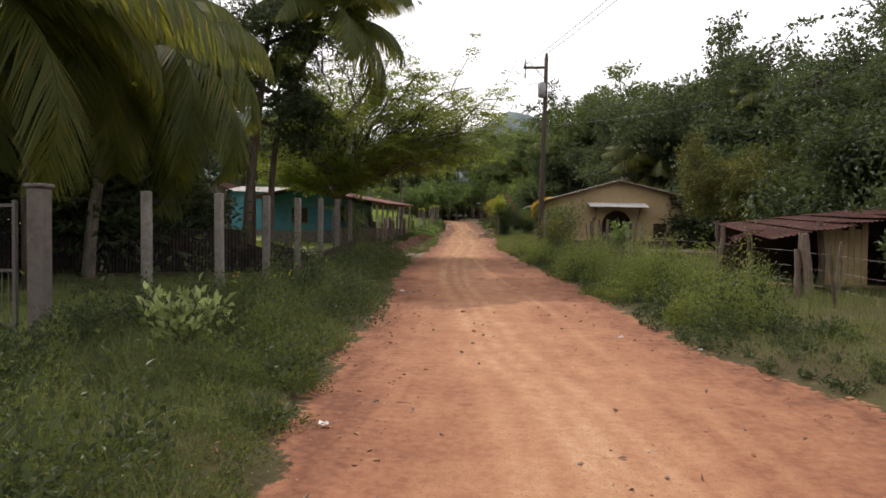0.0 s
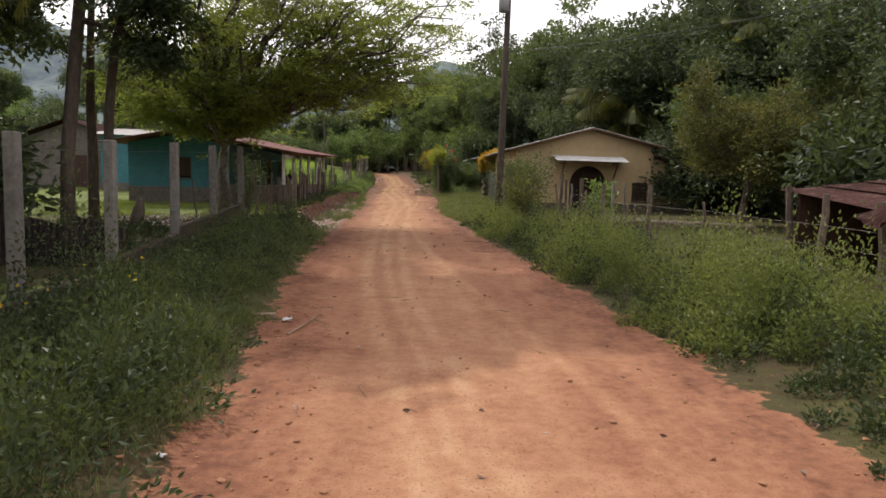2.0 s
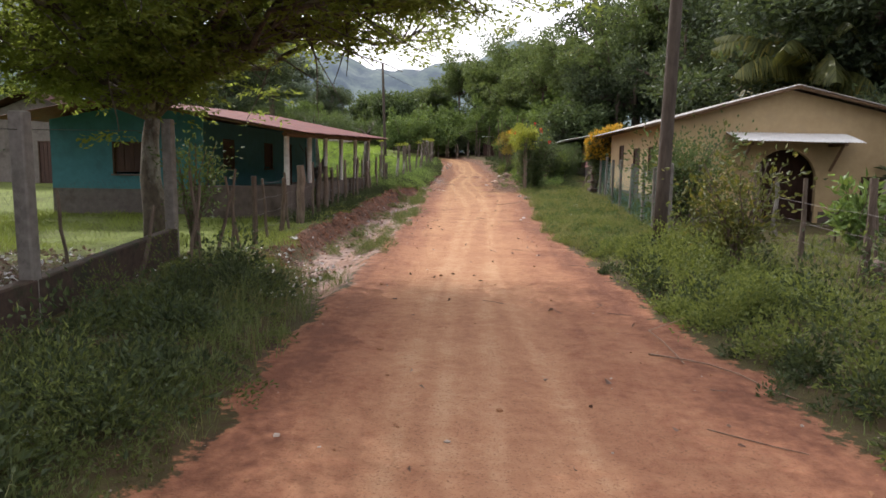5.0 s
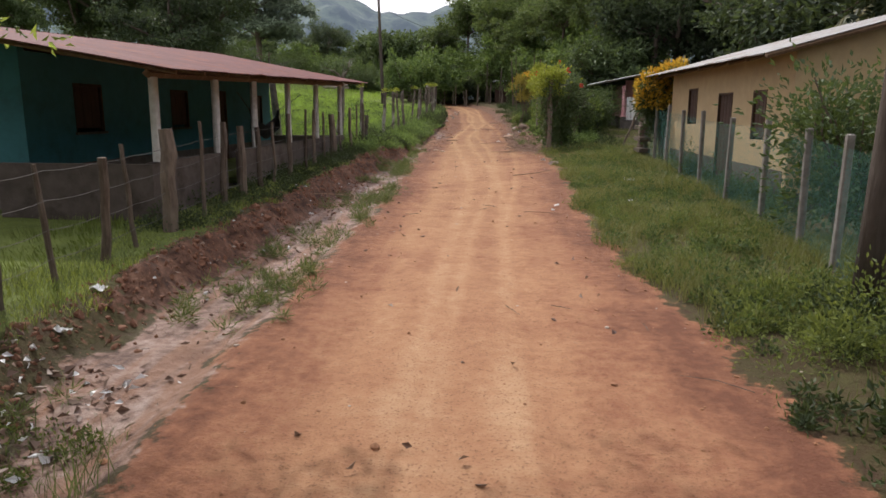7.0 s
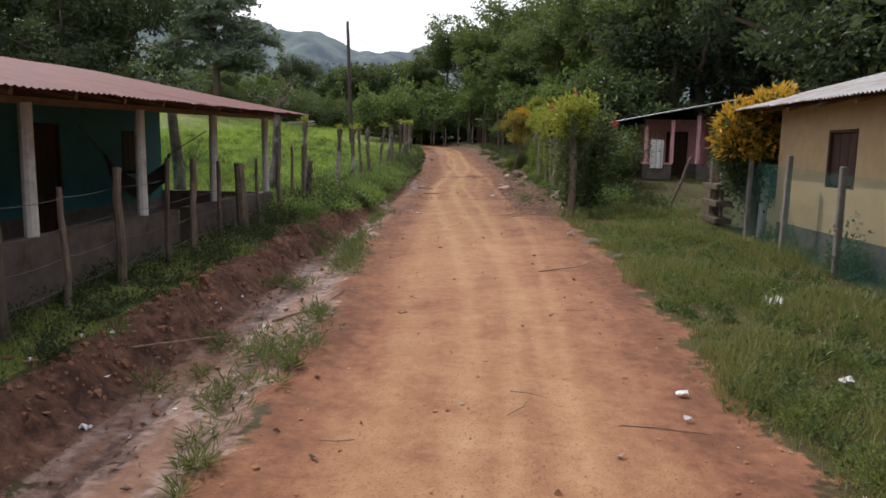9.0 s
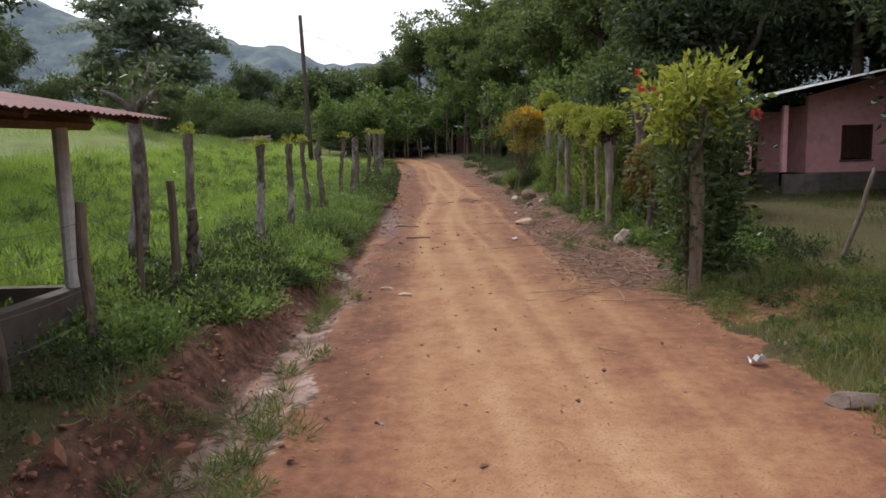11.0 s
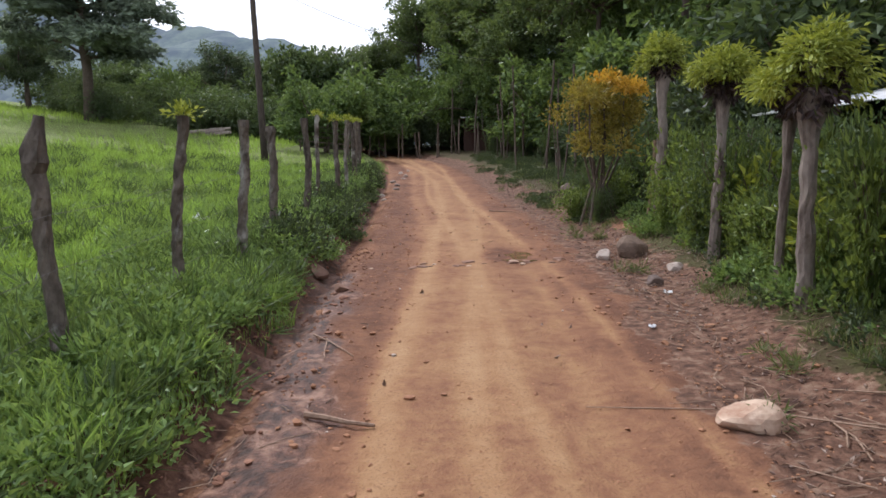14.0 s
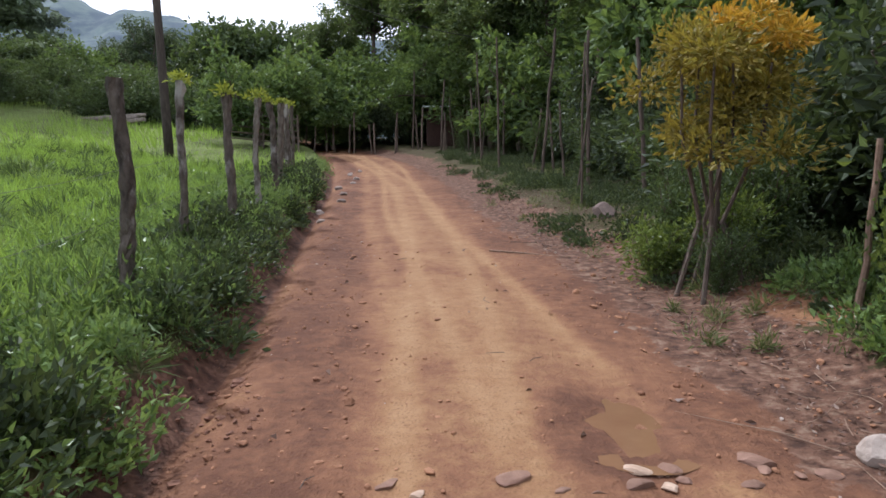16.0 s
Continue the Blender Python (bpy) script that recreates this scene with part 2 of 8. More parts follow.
M_PLINTH = surface("bare_cement_wall", (0.095, 0.08, 0.07), (0.18, 0.158, 0.14), 6, bump=0.3, stain=(0.085, 0.07, 0.06))
M_PARAPET = surface("grimy_parapet_cement", (0.07, 0.054, 0.046), (0.135, 0.108, 0.092), 5, bump=0.3, stain=(0.06, 0.045, 0.036))
M_TEAL = surface("teal_wall_paint", (0.042, 0.145, 0.17), (0.06, 0.205, 0.235), 5, bump=0.12, rough=0.75, stain=(0.045, 0.14, 0.16))
M_TAN = surface("tan_wall_paint", (0.36, 0.26, 0.14), (0.46, 0.345, 0.195), 5, bump=0.15, rough=0.8, stain=(0.38, 0.285, 0.165))
M_PINK = surface("pink_wall_paint", (0.62, 0.31, 0.31), (0.74, 0.41, 0.41), 5, bump=0.12, rough=0.8, stain=(0.52, 0.28, 0.28))
M_WHITE = surface("old_white_paint", (0.44, 0.42, 0.39), (0.66, 0.64, 0.61), 9, bump=0.15, rough=0.7, stain=(0.36, 0.31, 0.27))
M_DARKWOOD = surface("dark_door_wood", (0.028, 0.013, 0.009), (0.075, 0.036, 0.024), 12, bump=0.3, stretch=(1, 1, 0.2), rough=0.6)
M_BEAM = surface("roof_timber", (0.10, 0.06, 0.035), (0.24, 0.155, 0.095), 14, bump=0.4)
M_FRAME = surface("dark_frame_wood", (0.035, 0.02, 0.013), (0.09, 0.055, 0.036), 14, bump=0.3, stretch=(1, 1, 0.3))
M_REDTIN = surface("red_painted_tin", (0.125, 0.056, 0.054), (0.195, 0.10, 0.096), 7, rough=0.7, metal=0.0, spec=0.12, bump=0.12, stain=(0.24, 0.09, 0.06))
M_GREYTIN = surface("galvanised_tin", (0.28, 0.27, 0.255), (0.50, 0.49, 0.47), 6, rough=0.55, metal=0.3, bump=0.12, stain=(0.27, 0.19, 0.14))
M_WHITETIN = surface("pale_tin", (0.60, 0.60, 0.58), (0.78, 0.78, 0.76), 6, rough=0.5, metal=0.1, bump=0.08)
M_RUST = surface("rusty_tin", (0.028, 0.015, 0.013), (0.078, 0.038, 0.033), 6, rough=0.95, bump=0.4, stain=(0.10, 0.06, 0.053), spec=0.06)
M_OLDTIN = surface("blackened_tin", (0.018, 0.016, 0.015), (0.055, 0.045, 0.04), 6, rough=0.95, bump=0.4, stain=(0.08, 0.06, 0.05), spec=0.06)
M_WIRE = surface("dull_wire", (0.10, 0.09, 0.085), (0.20, 0.18, 0.17), 30, rough=0.6, metal=0.5, bump=0.1)
M_OLDWIRE = surface("blackened_wire", (0.035, 0.033, 0.03), (0.08, 0.075, 0.07), 30, rough=0.7, bump=0.1)
M_FOOTING = surface("dark_brown_footing", (0.03, 0.02, 0.014), (0.085, 0.058, 0.043), 8, bump=0.5, stain=(0.03, 0.035, 0.018))
M_GREENWIRE = surface("green_netting", (0.03, 0.10, 0.085), (0.05, 0.155, 0.13), 30, rough=0.6, bump=0.1)
M_CABLE = surface("black_cable", (0.02, 0.02, 0.02), (0.04, 0.04, 0.04), 20, rough=0.6, bump=0.05)
M_METAL = surface("grey_steel", (0.20, 0.205, 0.21), (0.34, 0.345, 0.35), 9, rough=0.5, metal=0.4, bump=0.08)
M_STONE = surface("field_stone", (0.24, 0.19, 0.155), (0.46, 0.39, 0.33), 9, bump=0.6, stain=(0.20, 0.13, 0.10), vary=0.3)
M_TANSTONE = surface("tan_stone", (0.34, 0.23, 0.155), (0.56, 0.42, 0.31), 8, bump=0.5, stain=(0.30, 0.17, 0.11))
M_BANKSTONE = surface("red_brown_stone", (0.14, 0.075, 0.05), (0.28, 0.17, 0.12), 9, bump=0.6, vary=0.3)
M_BOULDER = surface("dark_brown_boulder", (0.075, 0.05, 0.036), (0.20, 0.14, 0.10), 9, bump=0.7)
M_DARKSTONE = surface("brown_stone", (0.085, 0.06, 0.05), (0.19, 0.14, 0.115), 9, bump=0.6, vary=0.2)
M_STICK = surface("dry_sticks", (0.14, 0.085, 0.055), (0.34, 0.24, 0.17), 20, bump=0.4, vary=0.5)
M_PAPER = surface("litter_paper", (0.55, 0.55, 0.55), (0.8, 0.8, 0.8), 8, bump=0.2, rough=0.7, vary=0.2)
M_CLOTH = surface("white_cloth", (0.62, 0.6, 0.58), (0.78, 0.76, 0.74), 9, bump=0.2)
M_HAMMOCK = surface("dark_hammock_net", (0.045, 0.04, 0.05), (0.10, 0.085, 0.09), 30, bump=0.4)
M_WATER = surface("muddy_water", (0.18, 0.095, 0.05), (0.23, 0.13, 0.07), 5, rough=0.06, bump=0.02, spec=0.5)
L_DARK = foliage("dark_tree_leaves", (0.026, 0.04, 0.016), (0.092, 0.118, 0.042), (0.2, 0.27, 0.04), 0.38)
# forest and understorey greens with the wood's shade put into the leaf colour
L_FOREST = foliage("shade_darkened_forest_leaves", (0.022, 0.033, 0.013), (0.09, 0.112, 0.039), (0.19, 0.25, 0.04), 0.36)
L_SHADE = foliage("shade_darkened_understorey_leaves", (0.026, 0.038, 0.012), (0.085, 0.108, 0.03), (0.2, 0.25, 0.035), 0.36)
L_ACACIA = foliage("feathery_olive_leaves", (0.058, 0.086, 0.02), (0.19, 0.245, 0.05), (0.50, 0.56, 0.08), 0.8)
L_MID = foliage("tree_leaves", (0.038, 0.057, 0.019), (0.105, 0.135, 0.04), (0.22, 0.29, 0.035), 0.38)
# lighter copy of the tree green, sunlight put into the leaf colour
L_SUNLIT = foliage("sun_lightened_tree_leaves", (0.052, 0.076, 0.024), (0.145, 0.18, 0.05), (0.28, 0.35, 0.05), 0.42)
L_SIDE = foliage("yellowish_tree_leaves", (0.03, 0.038, 0.01), (0.125, 0.13, 0.026), (0.30, 0.29, 0.035), 0.38, dry=(0.25, 0.20, 0.035))
L_LIGHT = foliage("light_tree_leaves", (0.045, 0.072, 0.02), (0.145, 0.20, 0.05), (0.32, 0.42, 0.06), 0.46)
# distance haze put into the leaf colour: paler and bluer than the near trees
L_FAR = foliage("haze_tinted_far_leaves", (0.12, 0.145, 0.10), (0.25, 0.285, 0.19), (0.36, 0.42, 0.22), 0.5)
L_PALM = foliage("palm_leaflets", (0.038, 0.056, 0.015), (0.12, 0.14, 0.03), (0.50, 0.48, 0.05), 0.72, dry=(0.26, 0.20, 0.05))
L_DEADPALM = foliage("dead_palm_leaflets", (0.10, 0.065, 0.035), (0.22, 0.15, 0.085), (0.25, 0.16, 0.08), 0.2)
L_GRASS = foliage("verge_grass", (0.066, 0.08, 0.025), (0.17, 0.19, 0.056), (0.27, 0.33, 0.05), 0.38, dry=(0.27, 0.23, 0.11))
L_PASTURE = foliage("pasture_grass", (0.135, 0.195, 0.034), (0.33, 0.45, 0.078), (0.50, 0.66, 0.08), 0.52, rough=0.5)
L_LAWN = foliage("olive_lawn_grass", (0.10, 0.125, 0.026), (0.235, 0.275, 0.06), (0.38, 0.44, 0.06), 0.45)
# brighter copy of the lawn grass, sun put into its colour
L_BRIGHTLAWN = foliage("sun_lightened_short_grass", (0.15, 0.17, 0.035), (0.34, 0.37, 0.085), (0.48, 0.52, 0.08), 0.45)
L_MOUND = foliage("verge_weed_leaves", (0.075, 0.098, 0.026), (0.20, 0.225, 0.052), (0.36, 0.40, 0.055), 0.48)
L_WEED = foliage("weed_leaves", (0.03, 0.043, 0.012), (0.078, 0.098, 0.024), (0.16, 0.20, 0.04), 0.36)
L_BANKWEED = foliage("bank_weed_leaves", (0.06, 0.10, 0.026), (0.22, 0.30, 0.08), (0.38, 0.48, 0.07), 0.42, rough=0.42)
L_VERGE = foliage("soft_verge_leaves", (0.036, 0.05, 0.013), (0.115, 0.138, 0.03), (0.30, 0.33, 0.045), 0.45)
L_STRIP = foliage("yellowing_strip_grass", (0.085, 0.09, 0.026), (0.215, 0.215, 0.06), (0.34, 0.36, 0.06), 0.42, dry=(0.29, 0.23, 0.11))
L_HEDGE = foliage("hedge_leaves", (0.042, 0.066, 0.015), (0.185, 0.235, 0.045), (0.38, 0.45, 0.05), 0.45, rough=0.45)
L_TUFT = foliage("coarse_tuft_grass", (0.05, 0.075, 0.02), (0.13, 0.17, 0.04), (0.2, 0.26, 0.04), 0.36)
L_PALEWEED = foliage("pale_broad_leaves", (0.16, 0.19, 0.06), (0.44, 0.46, 0.17), (0.32, 0.45, 0.12), 0.32, rough=0.32)
L_BANKGRASS = foliage("lush_bank_grass", (0.08, 0.125, 0.028), (0.29, 0.40, 0.085), (0.46, 0.60, 0.08), 0.5, rough=0.42)
L_SPROUT = foliage("fresh_sprout_leaves", (0.15, 0.185, 0.02), (0.34, 0.36, 0.045), (0.50, 0.50, 0.04), 0.42)
L_FERN = foliage("rusty_fern_leaves", (0.06, 0.062, 0.018), (0.20, 0.15, 0.03), (0.32, 0.22, 0.03), 0.35, dry=(0.32, 0.12, 0.025))
L_ORANGE = foliage("orange_croton_leaves", (0.20, 0.14, 0.014), (0.62, 0.38, 0.025), (0.75, 0.45, 0.03), 0.4, dry=(0.55, 0.27, 0.02))
L_GOLD = foliage("golden_leaves", (0.09, 0.08, 0.013), (0.33, 0.25, 0.032), (0.5, 0.38, 0.03), 0.45, dry=(0.17, 0.18, 0.03))
L_YELLOW = foliage("yellow_petals", (0.62, 0.42, 0.01), (0.8, 0.58, 0.02), (0.8, 0.6, 0.02), 0.3)
L_RED = foliage("red_petals", (0.50, 0.02, 0.012), (0.75, 0.05, 0.03), (0.8, 0.05, 0.02), 0.3)
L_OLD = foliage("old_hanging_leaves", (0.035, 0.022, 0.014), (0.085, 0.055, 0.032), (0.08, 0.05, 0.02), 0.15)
L_DRY = foliage("dry_litter_leaves", (0.085, 0.042, 0.026), (0.23, 0.14, 0.088), (0.24, 0.16, 0.08), 0.15, dry=(0.38, 0.31, 0.25))

# ---------------------------------------------------------------- mesh helpers
rng = np.random.default_rng(7)


def mesh_np(name, v, faces, mat, smooth_on=False):
    """A mesh from an array of places and an array (or list of arrays) of faces."""
    me = bpy.data.meshes.new(name)
    fl = faces if isinstance(faces, list) else [faces]
    fl = [np.asarray(f, np.int32) for f in fl if len(f)]
    v = np.asarray(v, np.float32)
    loops = np.concatenate([f.ravel() for f in fl])
    sizes = np.concatenate([np.full(len(f), f.shape[1], np.int32) for f in fl])
    me.vertices.add(len(v))
    me.vertices.foreach_set("co", v.ravel())
    me.loops.add(len(loops))
    me.loops.foreach_set("vertex_index", loops)
    me.polygons.add(len(sizes))
    me.polygons.foreach_set("loop_start", np.concatenate([[0], np.cumsum(sizes)[:-1]]).astype(np.int32))
    me.polygons.foreach_set("use_smooth", np.full(len(sizes), smooth_on))
    me.update(calc_edges=True)
    me.materials.append(mat)
    return me


class Geo:
    """Gathers simple pieces into one mesh."""

    def __init__(self):
        self.v, self.q, self.t, self.n = [], [], [], 0

    def add(self, v, q=(), t=()):
        self.v.append(np.asarray(v, float))
        if len(q):
            self.q.append(np.asarray(q) + self.n)
        if len(t):
            self.t.append(np.asarray(t) + self.n)
        self.n += len(v)
        return self

    def box(self, a, b, bev=0.0, turn=0.0, at=(0, 0, 0)):
        """A box from corner a to corner b with cut edges, turned about the upright axis through at."""
        a, b = np.minimum(a, b), np.maximum(a, b)
        if bev <= 0:
            v = np.array([(x, y, z) for z in (a[2], b[2]) for x, y in ((a[0], a[1]), (b[0], a[1]), (b[0], b[1]), (a[0], b[1]))], float)
            q = [(3, 2, 1, 0), (4, 5, 6, 7), (0, 1, 5, 4), (1, 2, 6, 5), (2, 3, 7, 6), (3, 0, 4, 7)]
        else:
            e = min(bev, *(0.45 * (b - a)))
            rings = []
            for z, s in ((a[2], e), (a[2] + e, 0), (b[2] - e, 0), (b[2], e)):
                x0, y0, x1, y1 = a[0] + s, a[1] + s, b[0] - s, b[1] - s
                rings += [(x0 + e, y0, z), (x1 - e, y0, z), (x1, y0 + e, z), (x1, y1 - e, z), (x1 - e, y1, z), (x0 + e, y1, z), (x0, y1 - e, z), (x0, y0 + e, z)]
            v = np.array(rings, float)
            q = [(r * 8 + i, r * 8 + (i + 1) % 8, r * 8 + 8 + (i + 1) % 8, r * 8 + 8 + i) for r in range(3) for i in range(8)]
            q += [(0, 7, 6, 1), (1, 6, 5, 2), (2, 5, 4, 3), (24, 25, 30, 31), (25, 26, 29, 30), (26, 27, 28, 29)]
        if turn:
            c, s = math.cos(turn), math.sin(turn)
            d = v - np.array(at)
            v = np.stack([d[:, 0] * c - d[:, 1] * s, d[:, 0] * s + d[:, 1] * c, d[:, 2]], 1) + np.array(at)
        return self.add(v, q)

    def tube(self, pts, radii, sides=7, cap=True, rough=0.0, seed=0):
        """A tapered tube along points."""
        pts = np.asarray(pts, float)
        radii = np.broadcast_to(np.asarray(radii, float), (len(pts),))
        r = np.random.default_rng(seed)
        d = np.gradient(pts, axis=0)
        d /= np.linalg.norm(d, axis=1)[:, None] + 1e-9
        ref = np.array([0.31, 0.95, 0.05]) if abs(d[0][2]) > 0.6 else np.array([0, 0, 1.0])
        a = np.cross(d, ref)
        a /= np.linalg.norm(a, axis=1)[:, None] + 1e-9
        b = np.cross(d, a)
        ang = np.arange(sides) * 2 * np.pi / sides
        k = 1 + rough * r.normal(size=(len(pts), sides))
        v = pts[:, None] + (radii[:, None] * k)[:, :, None] * (np.cos(ang)[None, :, None] * a[:, None] + np.sin(ang)[None, :, None] * b[:, None])
        n = len(pts)
        q = [(i * sides + j, i * sides + (j + 1) % sides, (i + 1) * sides + (j + 1) % sides, (i + 1) * sides + j) for i in range(n - 1) for j in range(sides)]
        v = v.reshape(-1, 3)
        t = []
        if cap:
            v = np.vstack([v, pts[0], pts[-1]])
            e = n * sides
            t = [(j, e, (j + 1) % sides) for j in range(sides)] + [((n - 1) * sides + j, (n - 1) * sides + (j + 1) % sides, e + 1) for j in range(sides)]
        return self.add(v, q, t)

    def leaves(self, c, d, length, width, fold=0.25, seed=0):
        """Leaves: four-cornered, folded along the middle; c: where each begins, d: which way it points."""
        r = np.random.default_rng(seed)
        c, d = np.asarray(c, float), np.asarray(d, float)
        n = len(c)
        d = d / (np.linalg.norm(d, axis=1)[:, None] + 1e-9)
        s = np.cross(d, r.normal(size=(n, 3)))
        s /= np.linalg.norm(s, axis=1)[:, None] + 1e-9
        u = np.cross(s, d)
        ln = (np.asarray(length) * r.uniform(0.7, 1.3, n))[:, None]
        wd = (np.asarray(width) * r.uniform(0.7, 1.3, n))[:, None]
        mid = c + d * ln * 0.45
        v = np.stack([c, mid + s * wd / 2 + u * wd * fold, c + d * ln - u * wd * fold, mid - s * wd / 2 + u * wd * fold], 1).reshape(-1, 3)
        i = np.arange(n)[:, None] * 4
        return self.add(v, (), np.concatenate([i + [0, 1, 2], i + [0, 2, 3]], 1).reshape(-1, 3))

    def blades(self, x, y, z, h, w, lean=0.35, seed=0):
        """Grass blades, bent over."""
        r = np.random.default_rng(seed)
        n = len(x)
        a, b = r.uniform(0, 2 * np.pi, n), r.uniform(0, 2 * np.pi, n)
        h = h * r.uniform(0.5, 1.3, n)
        w = w * r.uniform(0.7, 1.3, n)
        le = lean * r.uniform(0.2, 1.6, n) * h
        base = np.stack([x, y, z], 1)
        side = np.stack([np.cos(a), np.sin(a), 0 * a], 1) * (w / 2)[:, None]
        out = np.stack([np.cos(b), np.sin(b), 0 * b], 1) * le[:, None]
        up = np.stack([0 * h, 0 * h, h], 1)
        v = np.stack([base - side, base + side, base + out * 0.35 + up * 0.6 + side * 0.8, base + out * 0.35 + up * 0.6 - side * 0.8, base + out + up], 1).reshape(-1, 3)
        i = np.arange(n)[:, None] * 5
        return self.add(v, i + [0, 1, 2, 3], i + [3, 2, 4])

    def mesh(self, name, mat, smooth_on=False):
        f = []
        if self.q:
            f.append(np.concatenate(self.q))
        if self.t:
            f.append(np.concatenate(self.t))
        return mesh_np(name, np.concatenate(self.v), f, mat, smooth_on)


def part(name, geo, mat, parent, label="", smooth_on=False):
    ob = new(name, geo.mesh(name, mat, smooth_on) if isinstance(geo, Geo) else geo)
    ob.parent = parent
    return tagged(ob, label)


def thing(name, label, category, at=(0, 0, 0), turn=0.0, group="", kind=""):
    ob = new(name)
    ob.empty_display_size = 0.2
    ob.matrix_world = pose(*at, 0, 0, turn)
    return tagged(ob, label, category, group, kind)


def single(name, geo, mat, label, category, group="", kind="", smooth_on=False):
    return tagged(new(name, geo.mesh(name, mat, smooth_on)), label, category, group, kind)


# ---------------------------------------------------------------- the ground
def steps(*runs):
    return np.unique(np.concatenate([np.arange(a, b, s) for a, b, s in runs]).round(3))


def build_ground():
    xs = steps((-420, -100, 20), (-100, -30, 4), (-30, -10, 1.0), (-10, -6, 0.3), (-6, -2.5, 0.14), (-2.5, 4, 0.075), (4, 8, 0.14), (8, 14, 0.4), (14, 30, 1.2), (30, 100, 4), (100, 421, 20))
    ys = steps((-90, -20, 10), (-20, -1, 1.0), (-1, 80, 0.16), (80, 100, 0.4), (100, 140, 1.2), (140, 260, 6), (260, 761, 25))
    gx, gy = np.meshgrid(xs, ys)
    g = ground_z(gx, gy)
    le, ri, di = edge_l(gy), edge_r(gy), np.interp(gy, *DITCH)
    ragged = 0.18 * wobble(gx, gy, 3.1) + 0.10 * wobble(gx, gy, 8.3, 1.0)
    inside = np.minimum(gx - le, ri - gx) + ragged
    road = smooth(-0.35, 0.35, inside)
    mud = smooth(0.25, -0.25, gx - le + ragged) * smooth(-0.2, 0.2, gx - le + di - 0.05 + ragged) * smooth(29, 33, gy) * smooth(62, 54, gy)
    mud = np.maximum(mud, smooth(0.2, -0.15, np.abs(gx + 1.48 + 0.08 * (gy - 64)) - 0.27 + ragged) * smooth(58.5, 61, gy) * smooth(68, 66, gy))
    litter = smooth(-0.3, 0.2, gx - ri + 0.5 + ragged) * smooth(1.0, 0.4, gx - ri + ragged) * smooth(52, 56, gy) * smooth(110, 100, gy)
    mid = le + (ri - le) * 0.45
    track = sum(k * np.exp(-(((gx - mid - o - a * np.sin(gy * f + p)) / w) ** 2)) for o, a, f, p, w, k in (
        (-0.80, 0.10, 0.21, 0.0, 0.16, 0.45), (0.72, 0.10, 0.21, 0.0, 0.16, 0.45), (-0.45, 0.38, 0.16, 1.1, 0.10, 1.0), (0.25, 0.40, 0.16, 1.3, 0.09, 1.0), (0.05, 0.5, 0.11, 2.2, 0.08, 0.9), (0.95, 0.45, 0.13, 0.4, 0.08, 0.7), (-0.08, 0.2, 0.1, 0.0, 0.85 - 0.22 * smooth(50, 56, gy), 0.65)))
    track = road * np.clip(track, 0, 1.3)
    red = road * np.clip(smooth(1.0, 0.2, inside) + smooth(50, 62, gy) * 0.6 * (1 - track), 0, 1)
    wetrim = np.hypot((gx - 1.12) / 0.5, (gy - 68.0) / 0.7)
    red = np.maximum(red, smooth(1.5, 0.9, wetrim + ragged) * 1.15)
    # tread of an open drive towards the far house
    drive = smooth(0.9, 0.2, np.abs(gy - 52.6 - 0.1 * (gx - 3))) * smooth(3, 3.4, gx) * smooth(6.3, 5.2, gx)
    drive = np.maximum(drive, smooth(1.3, 0.4, np.abs(gy - 70.3 + 0.1 * (gx - 3))) * smooth(2, 2.4, gx) * smooth(6.0, 4.6, gx))
    road = np.maximum(road, drive * 0.8)
    road = np.maximum(road, smooth(-0.1, 0.1, gx - le + di + 0.1) * (gx < le + 0.3) * smooth(53, 57, gy))
    bank = smooth(0.2, -0.02, gx - le + di) * smooth(-0.52 + 0.15 * smooth(52, 58, gy), -0.36 + 0.2 * smooth(52, 58, gy), gx - le + di + 0.12 * wobble(gx, gy, 2.3)) * smooth(33, 37, gy) * smooth(95, 85, gy)
    road = np.maximum(road, bank * 0.75)
    red = np.maximum(red, bank * 1.6)
    lawn = np.maximum(smooth(-3.2, -4.0, gx) * smooth(30, 36, gy), smooth(-2.6, -3.2, gx) * smooth(50, 53, gy))
    lawn = np.maximum(lawn, smooth(-0.45, -0.7, gx - le + di) * smooth(31, 35, gy) * smooth(50, 46, gy))
    yx = np.interp(gy, *YARD)
    lawn = np.maximum(lawn, 0.9 * smooth(0.1, -0.2, gx - yx) * smooth(-16, -13, gx) * smooth(8, 10, gy) * smooth(23, 19, gy))
    # the dip before the yard footing takes the dark bank colour too
    bank = np.maximum(bank, 0.9 * smooth(0.1, 0.2, gx - yx) * smooth(0.85, 0.5, gx - yx) * smooth(10.5, 12.5, gy) * smooth(25, 21, gy))
    g = g + red * smooth(48, 56, gy) * (0.018 * wobble(gx, gy, 5.0, 2.0) + 0.014 * wobble(gx, gy, 13.0, 4.0)) - bank * 0.05 * wobble(gx, gy, 9.0) + mud * (0.025 * wobble(gx, gy, 6.0) + 0.04 * smooth(56, 60, gy) * wobble(gx, gy, 11.0, 3.0))
    ny, nx = gx.shape
    i = np.arange(nx * ny).reshape(ny, nx)
    q = np.stack([i[:-1, :-1], i[:-1, 1:], i[1:, 1:], i[1:, :-1]], -1).reshape(-1, 4)
    me = mesh_np("ground", np.stack([gx, gy, g], -1).reshape(-1, 3), q, M_GROUND, True)
